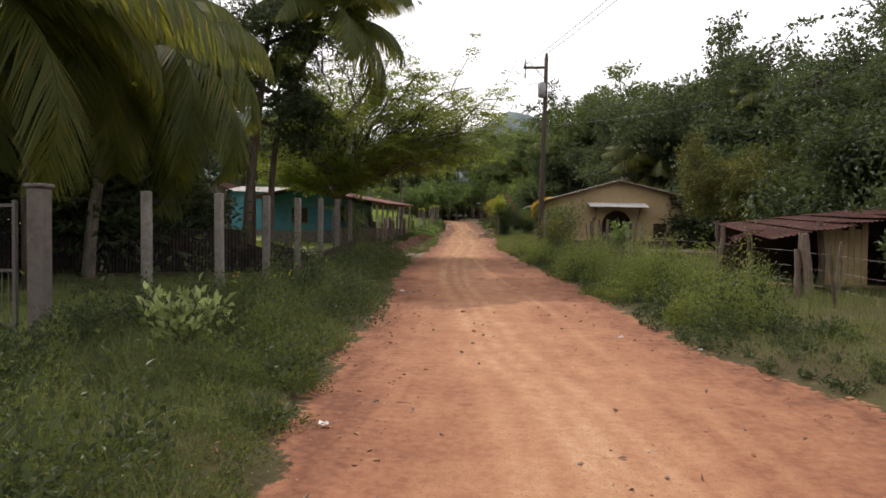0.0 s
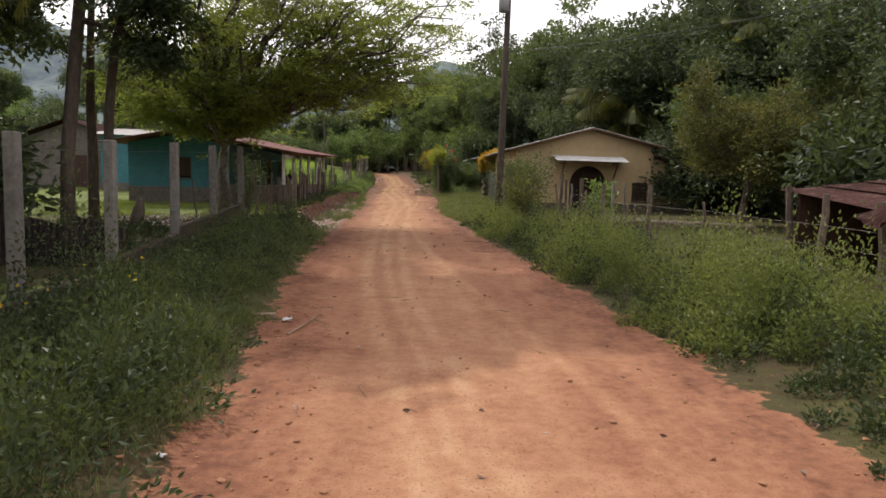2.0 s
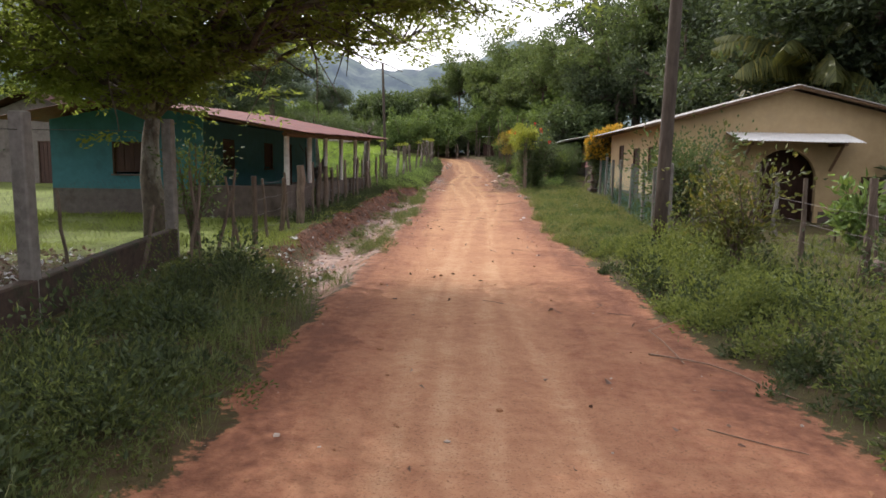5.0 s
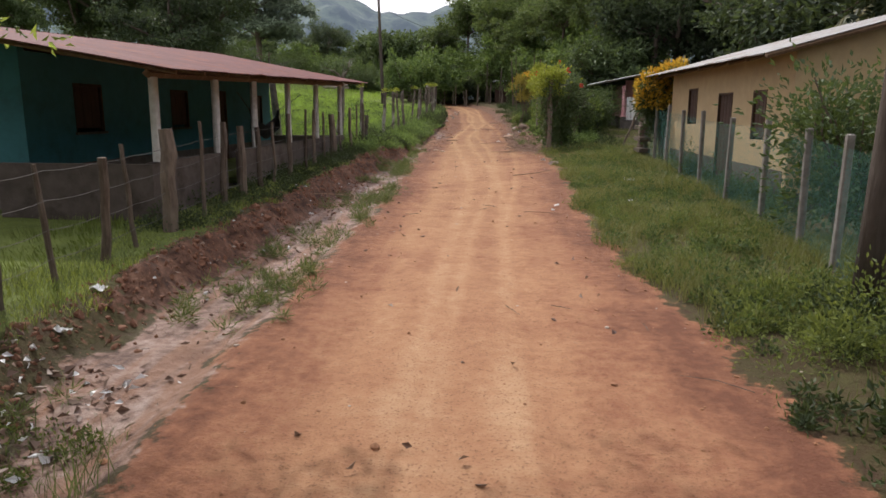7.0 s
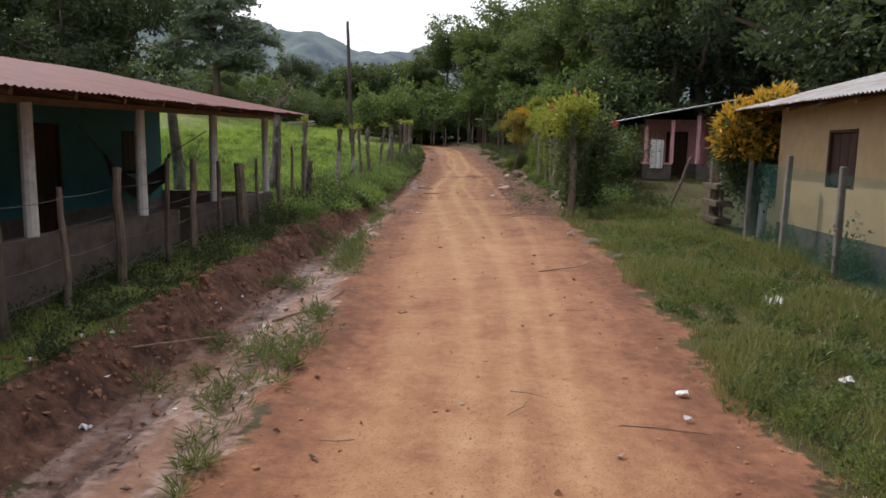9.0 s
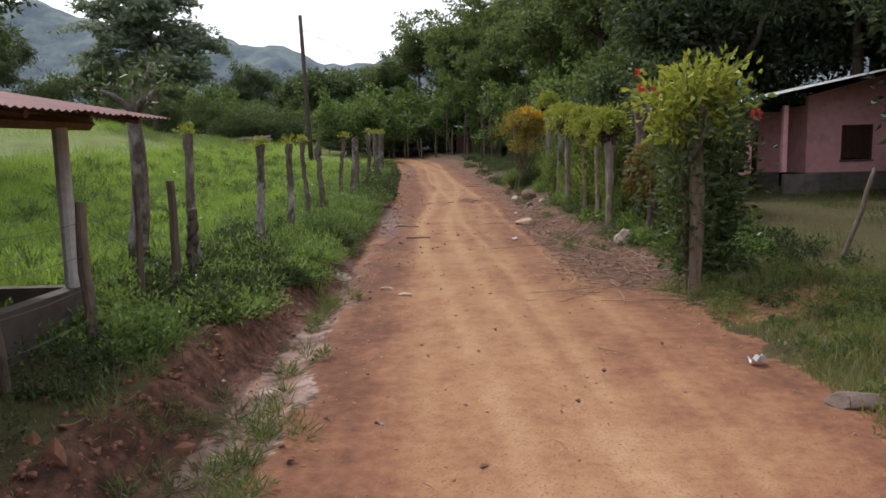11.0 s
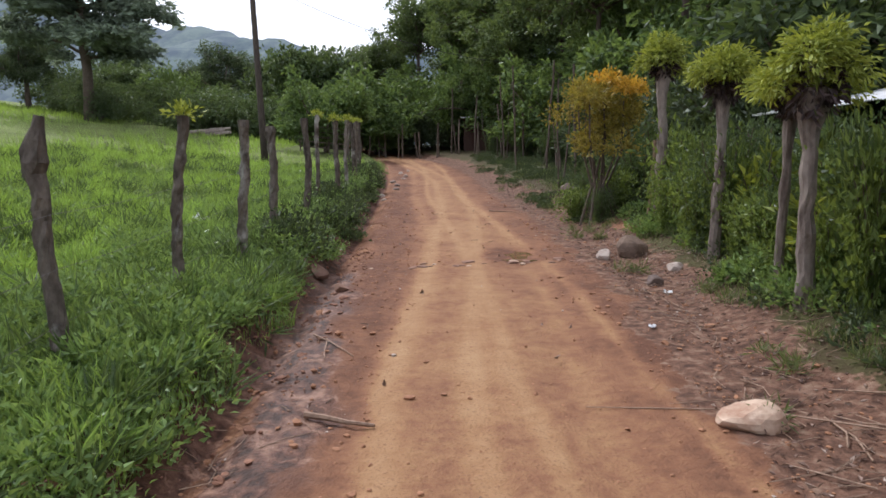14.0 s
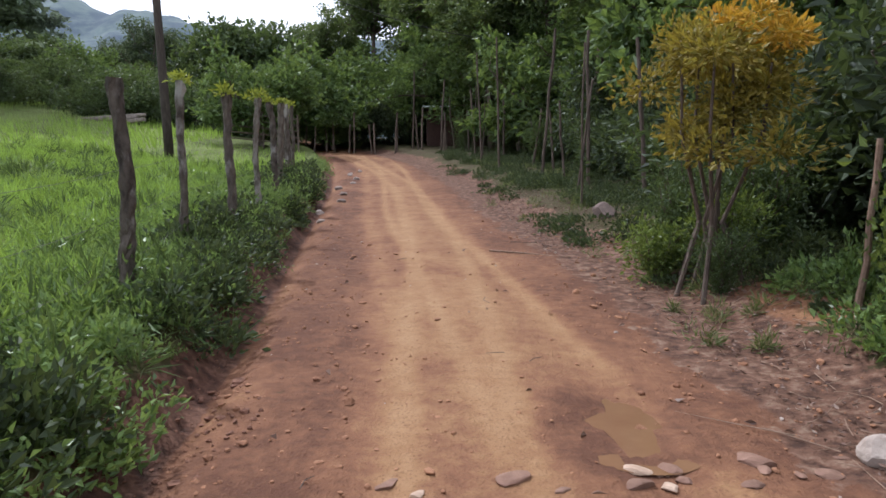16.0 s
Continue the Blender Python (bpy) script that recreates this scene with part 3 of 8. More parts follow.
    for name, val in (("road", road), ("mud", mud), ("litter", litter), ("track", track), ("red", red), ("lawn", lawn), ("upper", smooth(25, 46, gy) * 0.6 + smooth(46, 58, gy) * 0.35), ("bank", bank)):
        me.attributes.new(name, "FLOAT", "POINT").data.foreach_set("value", np.ascontiguousarray(val, np.float32).ravel())
    tagged(new("ground", me), "orange dirt road between grass verges and green pasture", "ground", kind="structure")


build_ground()


def build_mountains():
    m, nt, b, geo = _start("far_hill_haze_glow")
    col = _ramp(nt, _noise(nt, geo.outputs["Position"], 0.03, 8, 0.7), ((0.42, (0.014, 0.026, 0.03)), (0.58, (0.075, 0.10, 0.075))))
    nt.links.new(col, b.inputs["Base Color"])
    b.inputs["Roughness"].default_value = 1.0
    # air haze imitated by a faint bluish glow of the hills' own surface
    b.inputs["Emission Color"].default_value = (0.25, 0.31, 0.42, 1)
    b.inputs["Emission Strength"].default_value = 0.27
    xs, ys = np.linspace(-900, 900, 220), np.linspace(520, 1100, 60)
    gx, gy = np.meshgrid(xs, ys)
    crest = np.interp(gx, (-900, -620, -480, -360, -287, -240, -190, -130, -60, 0, 38, 90, 160, 300, 500, 900), (150, 180, 192, 168, 152, 140, 126, 114, 112, 128, 142, 132, 122, 125, 150, 120))
    crest = crest + 7 * np.sin(gx * 0.021 + 1) * np.sin(gx * 0.047) + 2 * np.sin(gx * 0.11) + 1.2 * np.sin(gx * 0.23 + 2)
    z = crest * np.exp(-np.abs((gy - 800 - 30 * np.sin(gx * 0.012)) / 190) ** 1.6)
    z = z + (9 * wobble(gx, gy, 0.028) + 5 * wobble(gx, gy, 0.07, 1) + 3 * wobble(gx, gy, 0.19, 2)) * smooth(5, 60, z) * smooth(810, 700, gy) - 6
    i = np.arange(gx.size).reshape(gx.shape)
    q = np.stack([i[:-1, :-1], i[:-1, 1:], i[1:, 1:], i[1:, :-1]], -1).reshape(-1, 4)
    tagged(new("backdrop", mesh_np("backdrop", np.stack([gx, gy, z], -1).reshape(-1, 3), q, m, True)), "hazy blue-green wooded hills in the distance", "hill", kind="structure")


build_mountains()


# ---------------------------------------------------------------- trees
def limb(a, d, length, bend, n, r, seed):
    """Points of a branch from a along d that wanders and lifts."""
    g = np.random.default_rng(seed)
    p, out = np.array(a, float), [np.array(a, float)]
    d = np.array(d, float) / np.linalg.norm(d)
    for _ in range(n):
        d = d + g.normal(size=3) * bend + np.array([0, 0, 0.05])
        d /= np.linalg.norm(d)
        p = p + d * length / n
        out.append(p.copy())
    return np.array(out)


def make_tree(name, label, seed, height, spread, fork, trunk_r, leaf, leaf_mat, n_limbs=9, n_twigs=6, per_tip=70, clump=0.75, flat=0.6, lean=(0, 0), bark=None, droop=0.0, up=0.55, leaf_w=0.45):
    """A tree at the origin: trunk with limbs, and a crown of leaves in clumps at the twigs' ends."""
    g = np.random.default_rng(seed)
    wood, crown = Geo(), Geo()
    tp = np.array([(lean[0] * t * height * fork + 0.10 * math.sin(3 * t + seed), lean[1] * t * height * fork + 0.08 * math.cos(4 * t + seed), t * height * fork) for t in np.linspace(0, 1, 6)])
    tp -= tp[0]
    tp[0][2] = -0.3
    wood.tube(tp, np.linspace(trunk_r * 1.25, trunk_r * 0.75, 6), 9, rough=0.06, seed=seed)
    c, d = [], []
    for i in range(n_limbs):
        az = i * 2.4 + g.uniform(-0.4, 0.4)
        f = g.uniform(0.75, 1.0) if i < n_limbs - 2 else 1.0
        start = tp[-1] * f + (1 - f) * tp[-2]
        rise = up * g.uniform(0.4, 1.5) if i < n_limbs - 2 else 2.2
        out = spread * g.uniform(0.65, 1.0) * (1 if i < n_limbs - 2 else 0.4)
        vec = np.array([math.cos(az), math.sin(az), rise])
        ln = min(np.linalg.norm([out, out * rise]), (height * (1 - fork)) / max(rise, 0.1) * np.linalg.norm([1, rise]))
        lp = limb(start, vec, ln, 0.16, 6, 0, seed * 31 + i)
        lp[:, 2] = np.minimum(lp[:, 2], height)
        wood.tube(lp, np.linspace(trunk_r * 0.5, trunk_r * 0.12, 7), 6, rough=0.05, seed=i)
        tips = [lp[-1], lp[-2]]
        for j in range(n_twigs):
            k = g.integers(2, 7)
            dv = g.normal(size=3) * [1, 1, 0.6] + [0, 0, 0.25]
            tw = limb(lp[k], dv, spread * g.uniform(0.22, 0.42), 0.2, 3, 0, seed * 77 + i * 13 + j)
            wood.tube(tw, np.linspace(trunk_r * 0.14, trunk_r * 0.04, 4), 4, cap=False)
            tips += [tw[-1], tw[-2]]
        for tip in tips:
            m = int(per_tip * g.uniform(0.5, 1.4))
            o = g.normal(size=(m, 3))
            o /= np.linalg.norm(o, axis=1)[:, None]
            o *= (g.uniform(0, 1, m) ** 0.45)[:, None] * clump * g.uniform(0.6, 1.25)
            o[:, 2] *= flat
            c.append(tip + o)
            dd = o * 0.8 + g.normal(size=(m, 3)) * clump * 0.5
            dd[:, 2] -= droop * clump
            d.append(dd)
    crown.leaves(np.concatenate(c), np.concatenate(d), leaf, leaf * leaf_w, seed=seed)
    root = thing(name, label, "tree")
    part("trunk", wood, bark or M_BARK, root, smooth_on=True)
    part("crown", crown, leaf_mat, root)
    return root


def make_lacy(name, label, seed, trunk, trunk_r, limbs, leaf, leaf_mat, subs=11, twigs=6, per=42, sub_len=0.42, twig_len=0.75, leaf_w=0.42, droop=0.15, bark=None, limb_r=0.35, arch=0.22, trim=None):
    """A tree at the origin with open sprays of small leaves; limbs: where on the trunk each starts (0 to 1) and its end; trim: past this x no spray hangs below this z."""
    g = np.random.default_rng(seed)
    wood, crown = Geo(), Geo()
    tp = np.array(trunk, float)
    nt = len(tp)
    wood.tube(tp, np.interp(np.arange(nt), (0, nt - 1), (trunk_r * 1.2, trunk_r * 0.62)), 10, rough=0.07, seed=seed)
    c, d = [], []
    for i, (f, *end) in enumerate(limbs):
        a = np.array([np.interp(f * (nt - 1), np.arange(nt), tp[:, j]) for j in range(3)])
        b = np.array(end, float)
        t = np.linspace(0, 1, 9)[:, None]
        ln = np.linalg.norm(b - a)
        p = a + (b - a) * t + np.array([0, 0, arch * ln]) * t * (1 - t) + g.normal(size=(9, 3)) * 0.035 * ln * t * (1.15 - t) * 2
        wood.tube(p, np.linspace(trunk_r * limb_r * 1.5, trunk_r * 0.09, 9), 7, rough=0.06, seed=i)
        way = (b - a) / ln
        for j in range(subs):
            k = g.uniform(0.34, 1.0)
            s = np.array([np.interp(k * 8, np.arange(9), p[:, q]) for q in range(3)])
            dv = way * 0.7 + g.normal(size=3) * [0.75, 0.75, 0.5]
            sl = ln * sub_len * g.uniform(0.4, 1.0) * (1.15 - 0.55 * k)
            sp = limb(s, dv, sl, 0.14, 5, 0, seed * 97 + i * 31 + j)
            wood.tube(sp, np.linspace(trunk_r * 0.10, trunk_r * 0.03, 6), 5, cap=False)
            for q in range(twigs):
                e = sp[g.integers(2, 6)]
                az = g.uniform(0, 2 * np.pi)
                if trim and e[0] > trim[0] and e[2] < trim[1]:
                    continue
                tv = np.array([math.cos(az), math.sin(az), g.uniform(-0.25, 0.35) - droop])
                tl = twig_len * g.uniform(0.6, 1.3)
                m = int(per * g.uniform(0.7, 1.3))
                u = g.uniform(0.1, 1, m)
                side = np.cross(tv, [0, 0, 1.0])
                side /= np.linalg.norm(side) + 1e-9
                sg = g.choice([-1.0, 1.0], m)
                w = g.uniform(0.0, 0.32, m) * tl * sg * np.sin(np.pi * np.clip(u * 0.85 + 0.12, 0, 1))
                at = e + u[:, None] * tv * tl + w[:, None] * side + np.array([0, 0, -droop * tl * 0.8]) * (u**2)[:, None] + g.normal(size=(m, 3)) * 0.035 * tl
                c.append(at)
                d.append(tv * 0.5 + side * sg[:, None] * 0.8 + g.normal(size=(m, 3)) * 0.35 - np.array([0, 0, droop]))
    crown.leaves(np.concatenate(c), np.concatenate(d), leaf, leaf * leaf_w, seed=seed)
    root = thing(name, label, "tree")
    part("trunk", wood, bark or M_BARK, root, smooth_on=True)
    part("crown", crown, leaf_mat, root)
    return root


def put_tree(ob, x, y, scale=1.0, turn=0.0, sink=0.0, tall=1.0, first=False, label=""):
    m = pose(x, y, gz(x, y) - sink, 0, 0, turn) @ Matrix.Diagonal((scale, scale, scale * tall, 1))
    if first:
        ob.matrix_world = m
        return ob
    made = copy_thing(ob, m)
    return tagged(made, label)


def make_palm(name, label, seed, height, frond, n, lean, leaf_mat=None, droop=1.0, trunk_r=0.14, aimed=(), curve=1.7, bark=None):
    g = np.random.default_rng(seed)
    root = thing(name, label, "palm tree")
    t = np.linspace(0, 1, 14)
    tp = np.stack([lean[0] * t**curve, lean[1] * t**curve, height * t - 0.2], 1)
    wood = Geo().tube(tp, trunk_r * (1.25 - 0.45 * t) * (1 + 0.05 * (np.arange(14) % 2)), 9, rough=0.03, seed=seed)
    part("trunk", wood, bark or M_PALEBARK, root, smooth_on=True)
    for i in range(n + len(aimed)):
        az = i * 2.399 + g.uniform(-0.25, 0.25)
        level = i / n
        pitch = 1.25 - 1.75 * level + g.uniform(-0.1, 0.1)
        ln, bend = frond * g.uniform(0.85, 1.1), droop
        if i >= n:
            az, pitch, ln, bend = aimed[i - n]
            az, level = radians(az), 0.5
        p, out, dirs = tp[-1].copy(), [], []
        for k in range(13):
            a = pitch - bend * 1.5 * (k / 12) ** 1.5
            dv = np.array([math.cos(az) * math.cos(a), math.sin(az) * math.cos(a), math.sin(a)])
            out.append(p.copy())
            dirs.append(dv)
            p = p + dv * ln / 12
        out, dirs = np.array(out), np.array(dirs)
        fr = Geo().tube(out, np.linspace(0.035, 0.006, 13), 5, cap=False)
        tt = np.linspace(0.12, 0.99, 96)
        pts = np.stack([np.interp(tt * 12, np.arange(13), out[:, j]) for j in range(3)], 1)
        dv = np.stack([np.interp(tt * 12, np.arange(13), dirs[:, j]) for j in range(3)], 1)
        side = np.cross(dv, [0, 0, 1.0])
        side /= np.linalg.norm(side, axis=1)[:, None] + 1e-9
        ll = frond * 0.24 * np.sin(np.pi * np.clip(tt * 0.92 + 0.1, 0, 1)) ** 0.6
        for sgn in (-1, 1):
            way = side * sgn + dv * 0.75 + np.array([0, 0, -0.55]) + g.normal(size=dv.shape) * 0.10
            way /= np.linalg.norm(way, axis=1)[:, None]
            tip = pts + way * ll[:, None] + np.array([0, 0, -0.5]) * (ll**1.4)[:, None]
            w = dv * 0.03
            mid = (pts + tip) / 2 + np.array([0, 0, 0.05]) * ll[:, None]
            v = np.stack([pts - w, pts + w, mid + w * 1.2, mid - w * 1.2, tip], 1).reshape(-1, 3)
            idx = np.arange(len(pts))[:, None] * 5
            fr.add(v, idx + [0, 1, 2, 3], idx + [3, 2, 4])
        dead = level > 0.955
        part("frond", fr, (L_DEADPALM if dead else leaf_mat or L_PALM), root, "dry brown hanging palm frond" if dead else "")
    return root


def make_shrub(name, label, category, seed, radius, height, n, leaf, leaf_mat, stems=6, leaf_w=0.5, up=0.4, base=0.15, wood_mat=None):
    """A shrub: stems from one foot and leaves about their upper parts, with an uneven outline."""
    g = np.random.default_rng(seed)
    wood, lv = Geo(), Geo()
    c, d = [], []
    for i in range(stems):
        az = i * 2.399 + g.uniform(-0.5, 0.5)
        reach = radius * g.uniform(0.35, 0.95)
        top = np.array([math.cos(az) * reach, math.sin(az) * reach, height * g.uniform(0.6, 1.0)])
        t = np.linspace(0, 1, 6)[:, None]
        p = np.array([0, 0, -0.1]) * (1 - t) + top * t + g.normal(size=(6, 3)) * 0.04 * height * t * (1 - t) * 4
        p[:, :2] *= t**0.6
        wood.tube(p, np.linspace(0.022, 0.006, 6) * (0.6 + height * 0.4), 5, cap=False)
        m = n // stems
        k = g.uniform(base, 1.0, m) ** 0.7
        q = np.stack([np.interp(k, np.linspace(0, 1, 6), p[:, j]) for j in range(3)], 1)
        o = g.normal(size=(m, 3)) * radius * 0.30 * g.uniform(0.5, 1.2)
        c.append(q + o * [1, 1, 0.75])
        d.append(o + g.normal(size=(m, 3)) * radius * 0.2 + [0, 0, up * radius * 0.4])
    c, d = np.concatenate(c), np.concatenate(d)
    c[:, 2] = np.maximum(c[:, 2], 0.03)
    lv.leaves(c, d, leaf, leaf * leaf_w, seed=seed)
    root = thing(name, label, category)
    part("stem", wood, wood_mat or M_BARK, root)
    part("foliage", lv, leaf_mat, root)
    return root


def crown_ball(geo, at, radii, n, leaf, seed, leaf_w=0.5, lump=0.3, low=-0.6, droop=0.0, deep=0.3):
    """A dense head of leaves about a point, lumpy, cut off below."""
    g = np.random.default_rng(seed)
    o = g.normal(size=(n * 2, 3))
    o /= np.linalg.norm(o, axis=1)[:, None]
    o = o[o[:, 2] > low][:n]
    k = g.uniform(0, 6.28, 6)
    lumps = np.sin(o[:, 0] * 4.3 + k[0]) * np.sin(o[:, 1] * 4.1 + k[1]) + 0.6 * np.sin(o[:, 2] * 7 + k[2] + o[:, 0] * 5) * np.sin(o[:, 1] * 8 + k[3])
    d = o + g.normal(size=o.shape) * 0.45 - np.array([0, 0, droop])
    p = o * ((1 + lump * lumps) * g.uniform(0, 1, len(o)) ** deep)[:, None]
    return geo.leaves(np.array(at) + p * np.array(radii), d, leaf, leaf * leaf_w, seed=seed)


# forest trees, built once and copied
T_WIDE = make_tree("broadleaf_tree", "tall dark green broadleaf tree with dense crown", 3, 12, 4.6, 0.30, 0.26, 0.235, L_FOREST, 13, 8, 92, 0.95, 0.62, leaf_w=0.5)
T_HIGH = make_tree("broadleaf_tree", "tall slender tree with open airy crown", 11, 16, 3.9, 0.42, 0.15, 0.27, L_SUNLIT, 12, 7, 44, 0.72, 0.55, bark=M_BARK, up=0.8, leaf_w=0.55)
T_AIRY = make_tree("broadleaf_tree", "tall thin-crowned tree standing above the wood", 29, 16, 3.4, 0.5, 0.13, 0.28, L_FOREST, 10, 6, 17, 0.62, 0.5, bark=M_BARK, up=0.8, leaf_w=0.55)
T_ROUND = make_tree("broadleaf_tree", "mid-green round-crowned tree at the wood's edge", 19, 8, 3.4, 0.28, 0.2, 0.32, L_MID, 12, 8, 46, 0.8, 0.75, leaf_w=0.55)
T_LIGHT = make_tree("broadleaf_tree", "light green leafy tree beyond the pasture", 23, 7, 3.2, 0.14, 0.16, 0.30, L_LIGHT, 12, 8, 42, 0.75, 0.7, leaf_w=0.55)
T_UMBR = make_tree("spreading_tree", "large spreading tree with layered dark crown", 29, 14, 6.5, 0.30, 0.34, 0.32, L_DARK, 14, 8, 90, 1.3, 0.42, up=0.7)
T_BEND = make_tree("broadleaf_tree", "tall green broadleaf tree at the bend of the road", 4, 12, 4.4, 0.30, 0.22, 0.32, L_LIGHT, 13, 8, 46, 0.85, 0.58, leaf_w=0.55)
put_tree(T_BEND, 3.0, 108, 0.9, 0, first=True)
put_tree(T_WIDE, 19, 47, 1.25, 20, first=True)
put_tree(T_AIRY, 12.6, 75, 1.15, 0, first=True)
put_tree(T_AIRY, 20.2, 50.5, 1.08, 100)
put_tree(T_AIRY, 10.6, 80, 1.1, 220)
put_tree(T_AIRY, 29, 45, 1.12, 300)
put_tree(T_HIGH, 14.5, 77, 1.1, 70, first=True)
put_tree(T_ROUND, 17, 41, 1.0, 20, first=True)
put_tree(T_LIGHT, -7.5, 100, 1.0, 0, first=True)
put_tree(T_UMBR, -17.5, 66, 0.82, 100, first=True)
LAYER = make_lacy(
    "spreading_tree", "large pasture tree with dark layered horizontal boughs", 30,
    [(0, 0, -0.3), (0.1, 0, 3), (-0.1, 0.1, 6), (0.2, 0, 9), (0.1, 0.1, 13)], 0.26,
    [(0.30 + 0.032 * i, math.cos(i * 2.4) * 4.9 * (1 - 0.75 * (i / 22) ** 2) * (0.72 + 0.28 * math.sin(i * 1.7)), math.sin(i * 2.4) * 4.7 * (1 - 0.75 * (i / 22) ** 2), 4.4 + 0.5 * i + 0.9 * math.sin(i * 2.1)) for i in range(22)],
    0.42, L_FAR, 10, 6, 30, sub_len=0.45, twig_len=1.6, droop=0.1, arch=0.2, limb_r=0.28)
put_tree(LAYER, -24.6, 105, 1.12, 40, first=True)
for kind, x, y, s, a in (
    # behind the tan house and the shed
    (T_WIDE, 25, 42, 1.4, 80), (T_WIDE, 20, 33, 1.15, 190), (T_WIDE, 27, 31, 1.4, 250), (T_HIGH, 20, 44, 1.05, 66), (T_HIGH, 27, 37, 1.2, 166), (T_HIGH, 16, 51, 0.95, 266), (T_WIDE, 22, 26, 1.2, 99), (T_WIDE, 23, 55, 1.2, 300), (T_WIDE, 16.5, 56, 1.0, 140),
    (T_WIDE, 18, 27, 0.9, 35), (T_HIGH, 24, 36, 1.05, 10), (T_WIDE, 31, 48, 1.3, 20), (T_HIGH, 21, 60, 1.15, 200), (T_WIDE, 14.5, 64, 1.0, 320),
    (T_WIDE, 12.5, 73, 1.0, 60), (T_HIGH, 15, 70, 1.1, 150), (T_WIDE, 20, 70, 1.2, 210), (T_ROUND, 16, 30, 0.85, 100), (T_WIDE, 23, 22, 1.1, 0), (T_WIDE, 30, 20, 1.2, 90),
    (T_WIDE, 22, 80, 1.2, 15),
    # along the right of the upper road
    (T_ROUND, 9, 71, 0.9, 10), (T_WIDE, 9.5, 78, 0.95, 85), (T_ROUND, 8.5, 84, 1.05, 190), (T_HIGH, 6.5, 88, 0.85, 30), (T_ROUND, 6.6, 92, 1.1, 280),
    (T_WIDE, 10, 90, 1.05, 45), (T_HIGH, 4.2, 99, 0.85, 120), (T_ROUND, 5.5, 101, 1.1, 60), (T_WIDE, 9, 104, 1.1, 240), (T_ROUND, 2.5, 107, 1.0, 350),
    (T_LIGHT, -1.0, 111, 1.05, 75), (T_HIGH, -2.5, 116, 0.95, 15), (T_HIGH, 4.4, 104, 1.25, 77), (T_HIGH, 7.8, 100.5, 1.25, 177), (T_HIGH, 1.2, 114, 1.2, 277), (T_WIDE, 2.0, 104.5, 0.85, 200), (T_WIDE, -2.2, 112.5, 0.9, 20), (T_WIDE, -6.8, 123, 1.0, 110), (T_WIDE, 5.4, 97.5, 0.8, 290), (T_WIDE, 8.4, 93.5, 0.95, 15), (T_WIDE, 26, 26, 1.2, 15), (T_HIGH, 3.4, 110, 1.0, 95), (T_HIGH, 6.8, 97, 1.0, 175), (T_HIGH, -6.5, 120, 0.8, 255), (T_HIGH, 8.2, 82, 0.95, 335), (T_HIGH, 10.6, 72, 0.95, 40), (T_HIGH, 18.5, 36, 0.75, 140), (T_WIDE, 5, 115, 1.05, 130), (T_HIGH, 1.5, 119, 0.85, 210), (T_LIGHT, -4.5, 106, 0.95, 205), (T_LIGHT, -8.5, 113, 1.1, 310), (T_ROUND, -3.5, 122, 1.2, 20),
    (T_ROUND, -9.2, 112, 1.25, 40), (T_LIGHT, -5.2, 108.5, 1.4, 200), (T_ROUND, -13.5, 119, 1.0, 120),
    (T_WIDE, 13, 118, 1.3, 170), (T_LIGHT, -13, 112, 0.85, 50), (T_ROUND, -15, 122, 1.1, 100), (T_WIDE, -9, 128, 1.0, 10), (T_WIDE, 18, 100, 1.3, 70),
    # beyond the pasture
    (T_LIGHT, -19, 112, 0.8, 25), (T_LIGHT, -16.5, 110, 0.7, 125), (T_LIGHT, -24, 118, 0.9, 225), (T_WIDE, -34, 114, 0.6, 30), (T_WIDE, -41, 108, 0.65, 130), (T_WIDE, -47, 118, 0.8, 230),
    (T_ROUND, -29, 122, 0.9, 0), (T_ROUND, -55, 110, 1.0, 90), (T_WIDE, -24, 132, 0.8, 60), (T_ROUND, -34, 130, 1.0, 160), (T_ROUND, -12, 136, 1.2, 260),
    # behind the teal house
    (T_WIDE, -13.5, 62, 0.62, 20), (T_LIGHT, -27, 62, 0.7, 70), (T_WIDE, -21.5, 68, 0.7, 200),
    # yard at the start
    (T_WIDE, -13, 19, 0.85, 30), (T_WIDE, -11.2, 24.2, 0.8, 75), (T_WIDE, -12.8, 28.6, 0.85, 215), (T_WIDE, -19, 15, 1.0, 60), (T_WIDE, -16, 22, 0.95, 130), (T_LIGHT, -27, 47, 0.45, 160), (T_LIGHT, -31, 53, 0.7, 160),
    # behind the first camera
    (T_WIDE, -9, -14, 1.0, 10), (T_WIDE, 16, -12, 1.1, 110), (T_WIDE, 14, 6, 0.9, 210), (T_WIDE, -13, 2, 1.0, 310), (T_WIDE, 24, 8, 1.1, 20),
):
    if x > 14 and 18 < y < 46:
        s *= 0.8
    if kind is T_WIDE and y > 76 and -10 < x < 12:
        kind = T_BEND
    if kind is T_ROUND and y > 80 and -6 < x < 9:
        kind, s = T_LIGHT, s * 1.12
    if kind is T_HIGH and 40 < y < 56 and x > 10:
        kind, s = T_WIDE, s * 1.2
    put_tree(kind, x, y, s, a, tall=1.0 + 0.12 * math.sin(x * 3 + y))

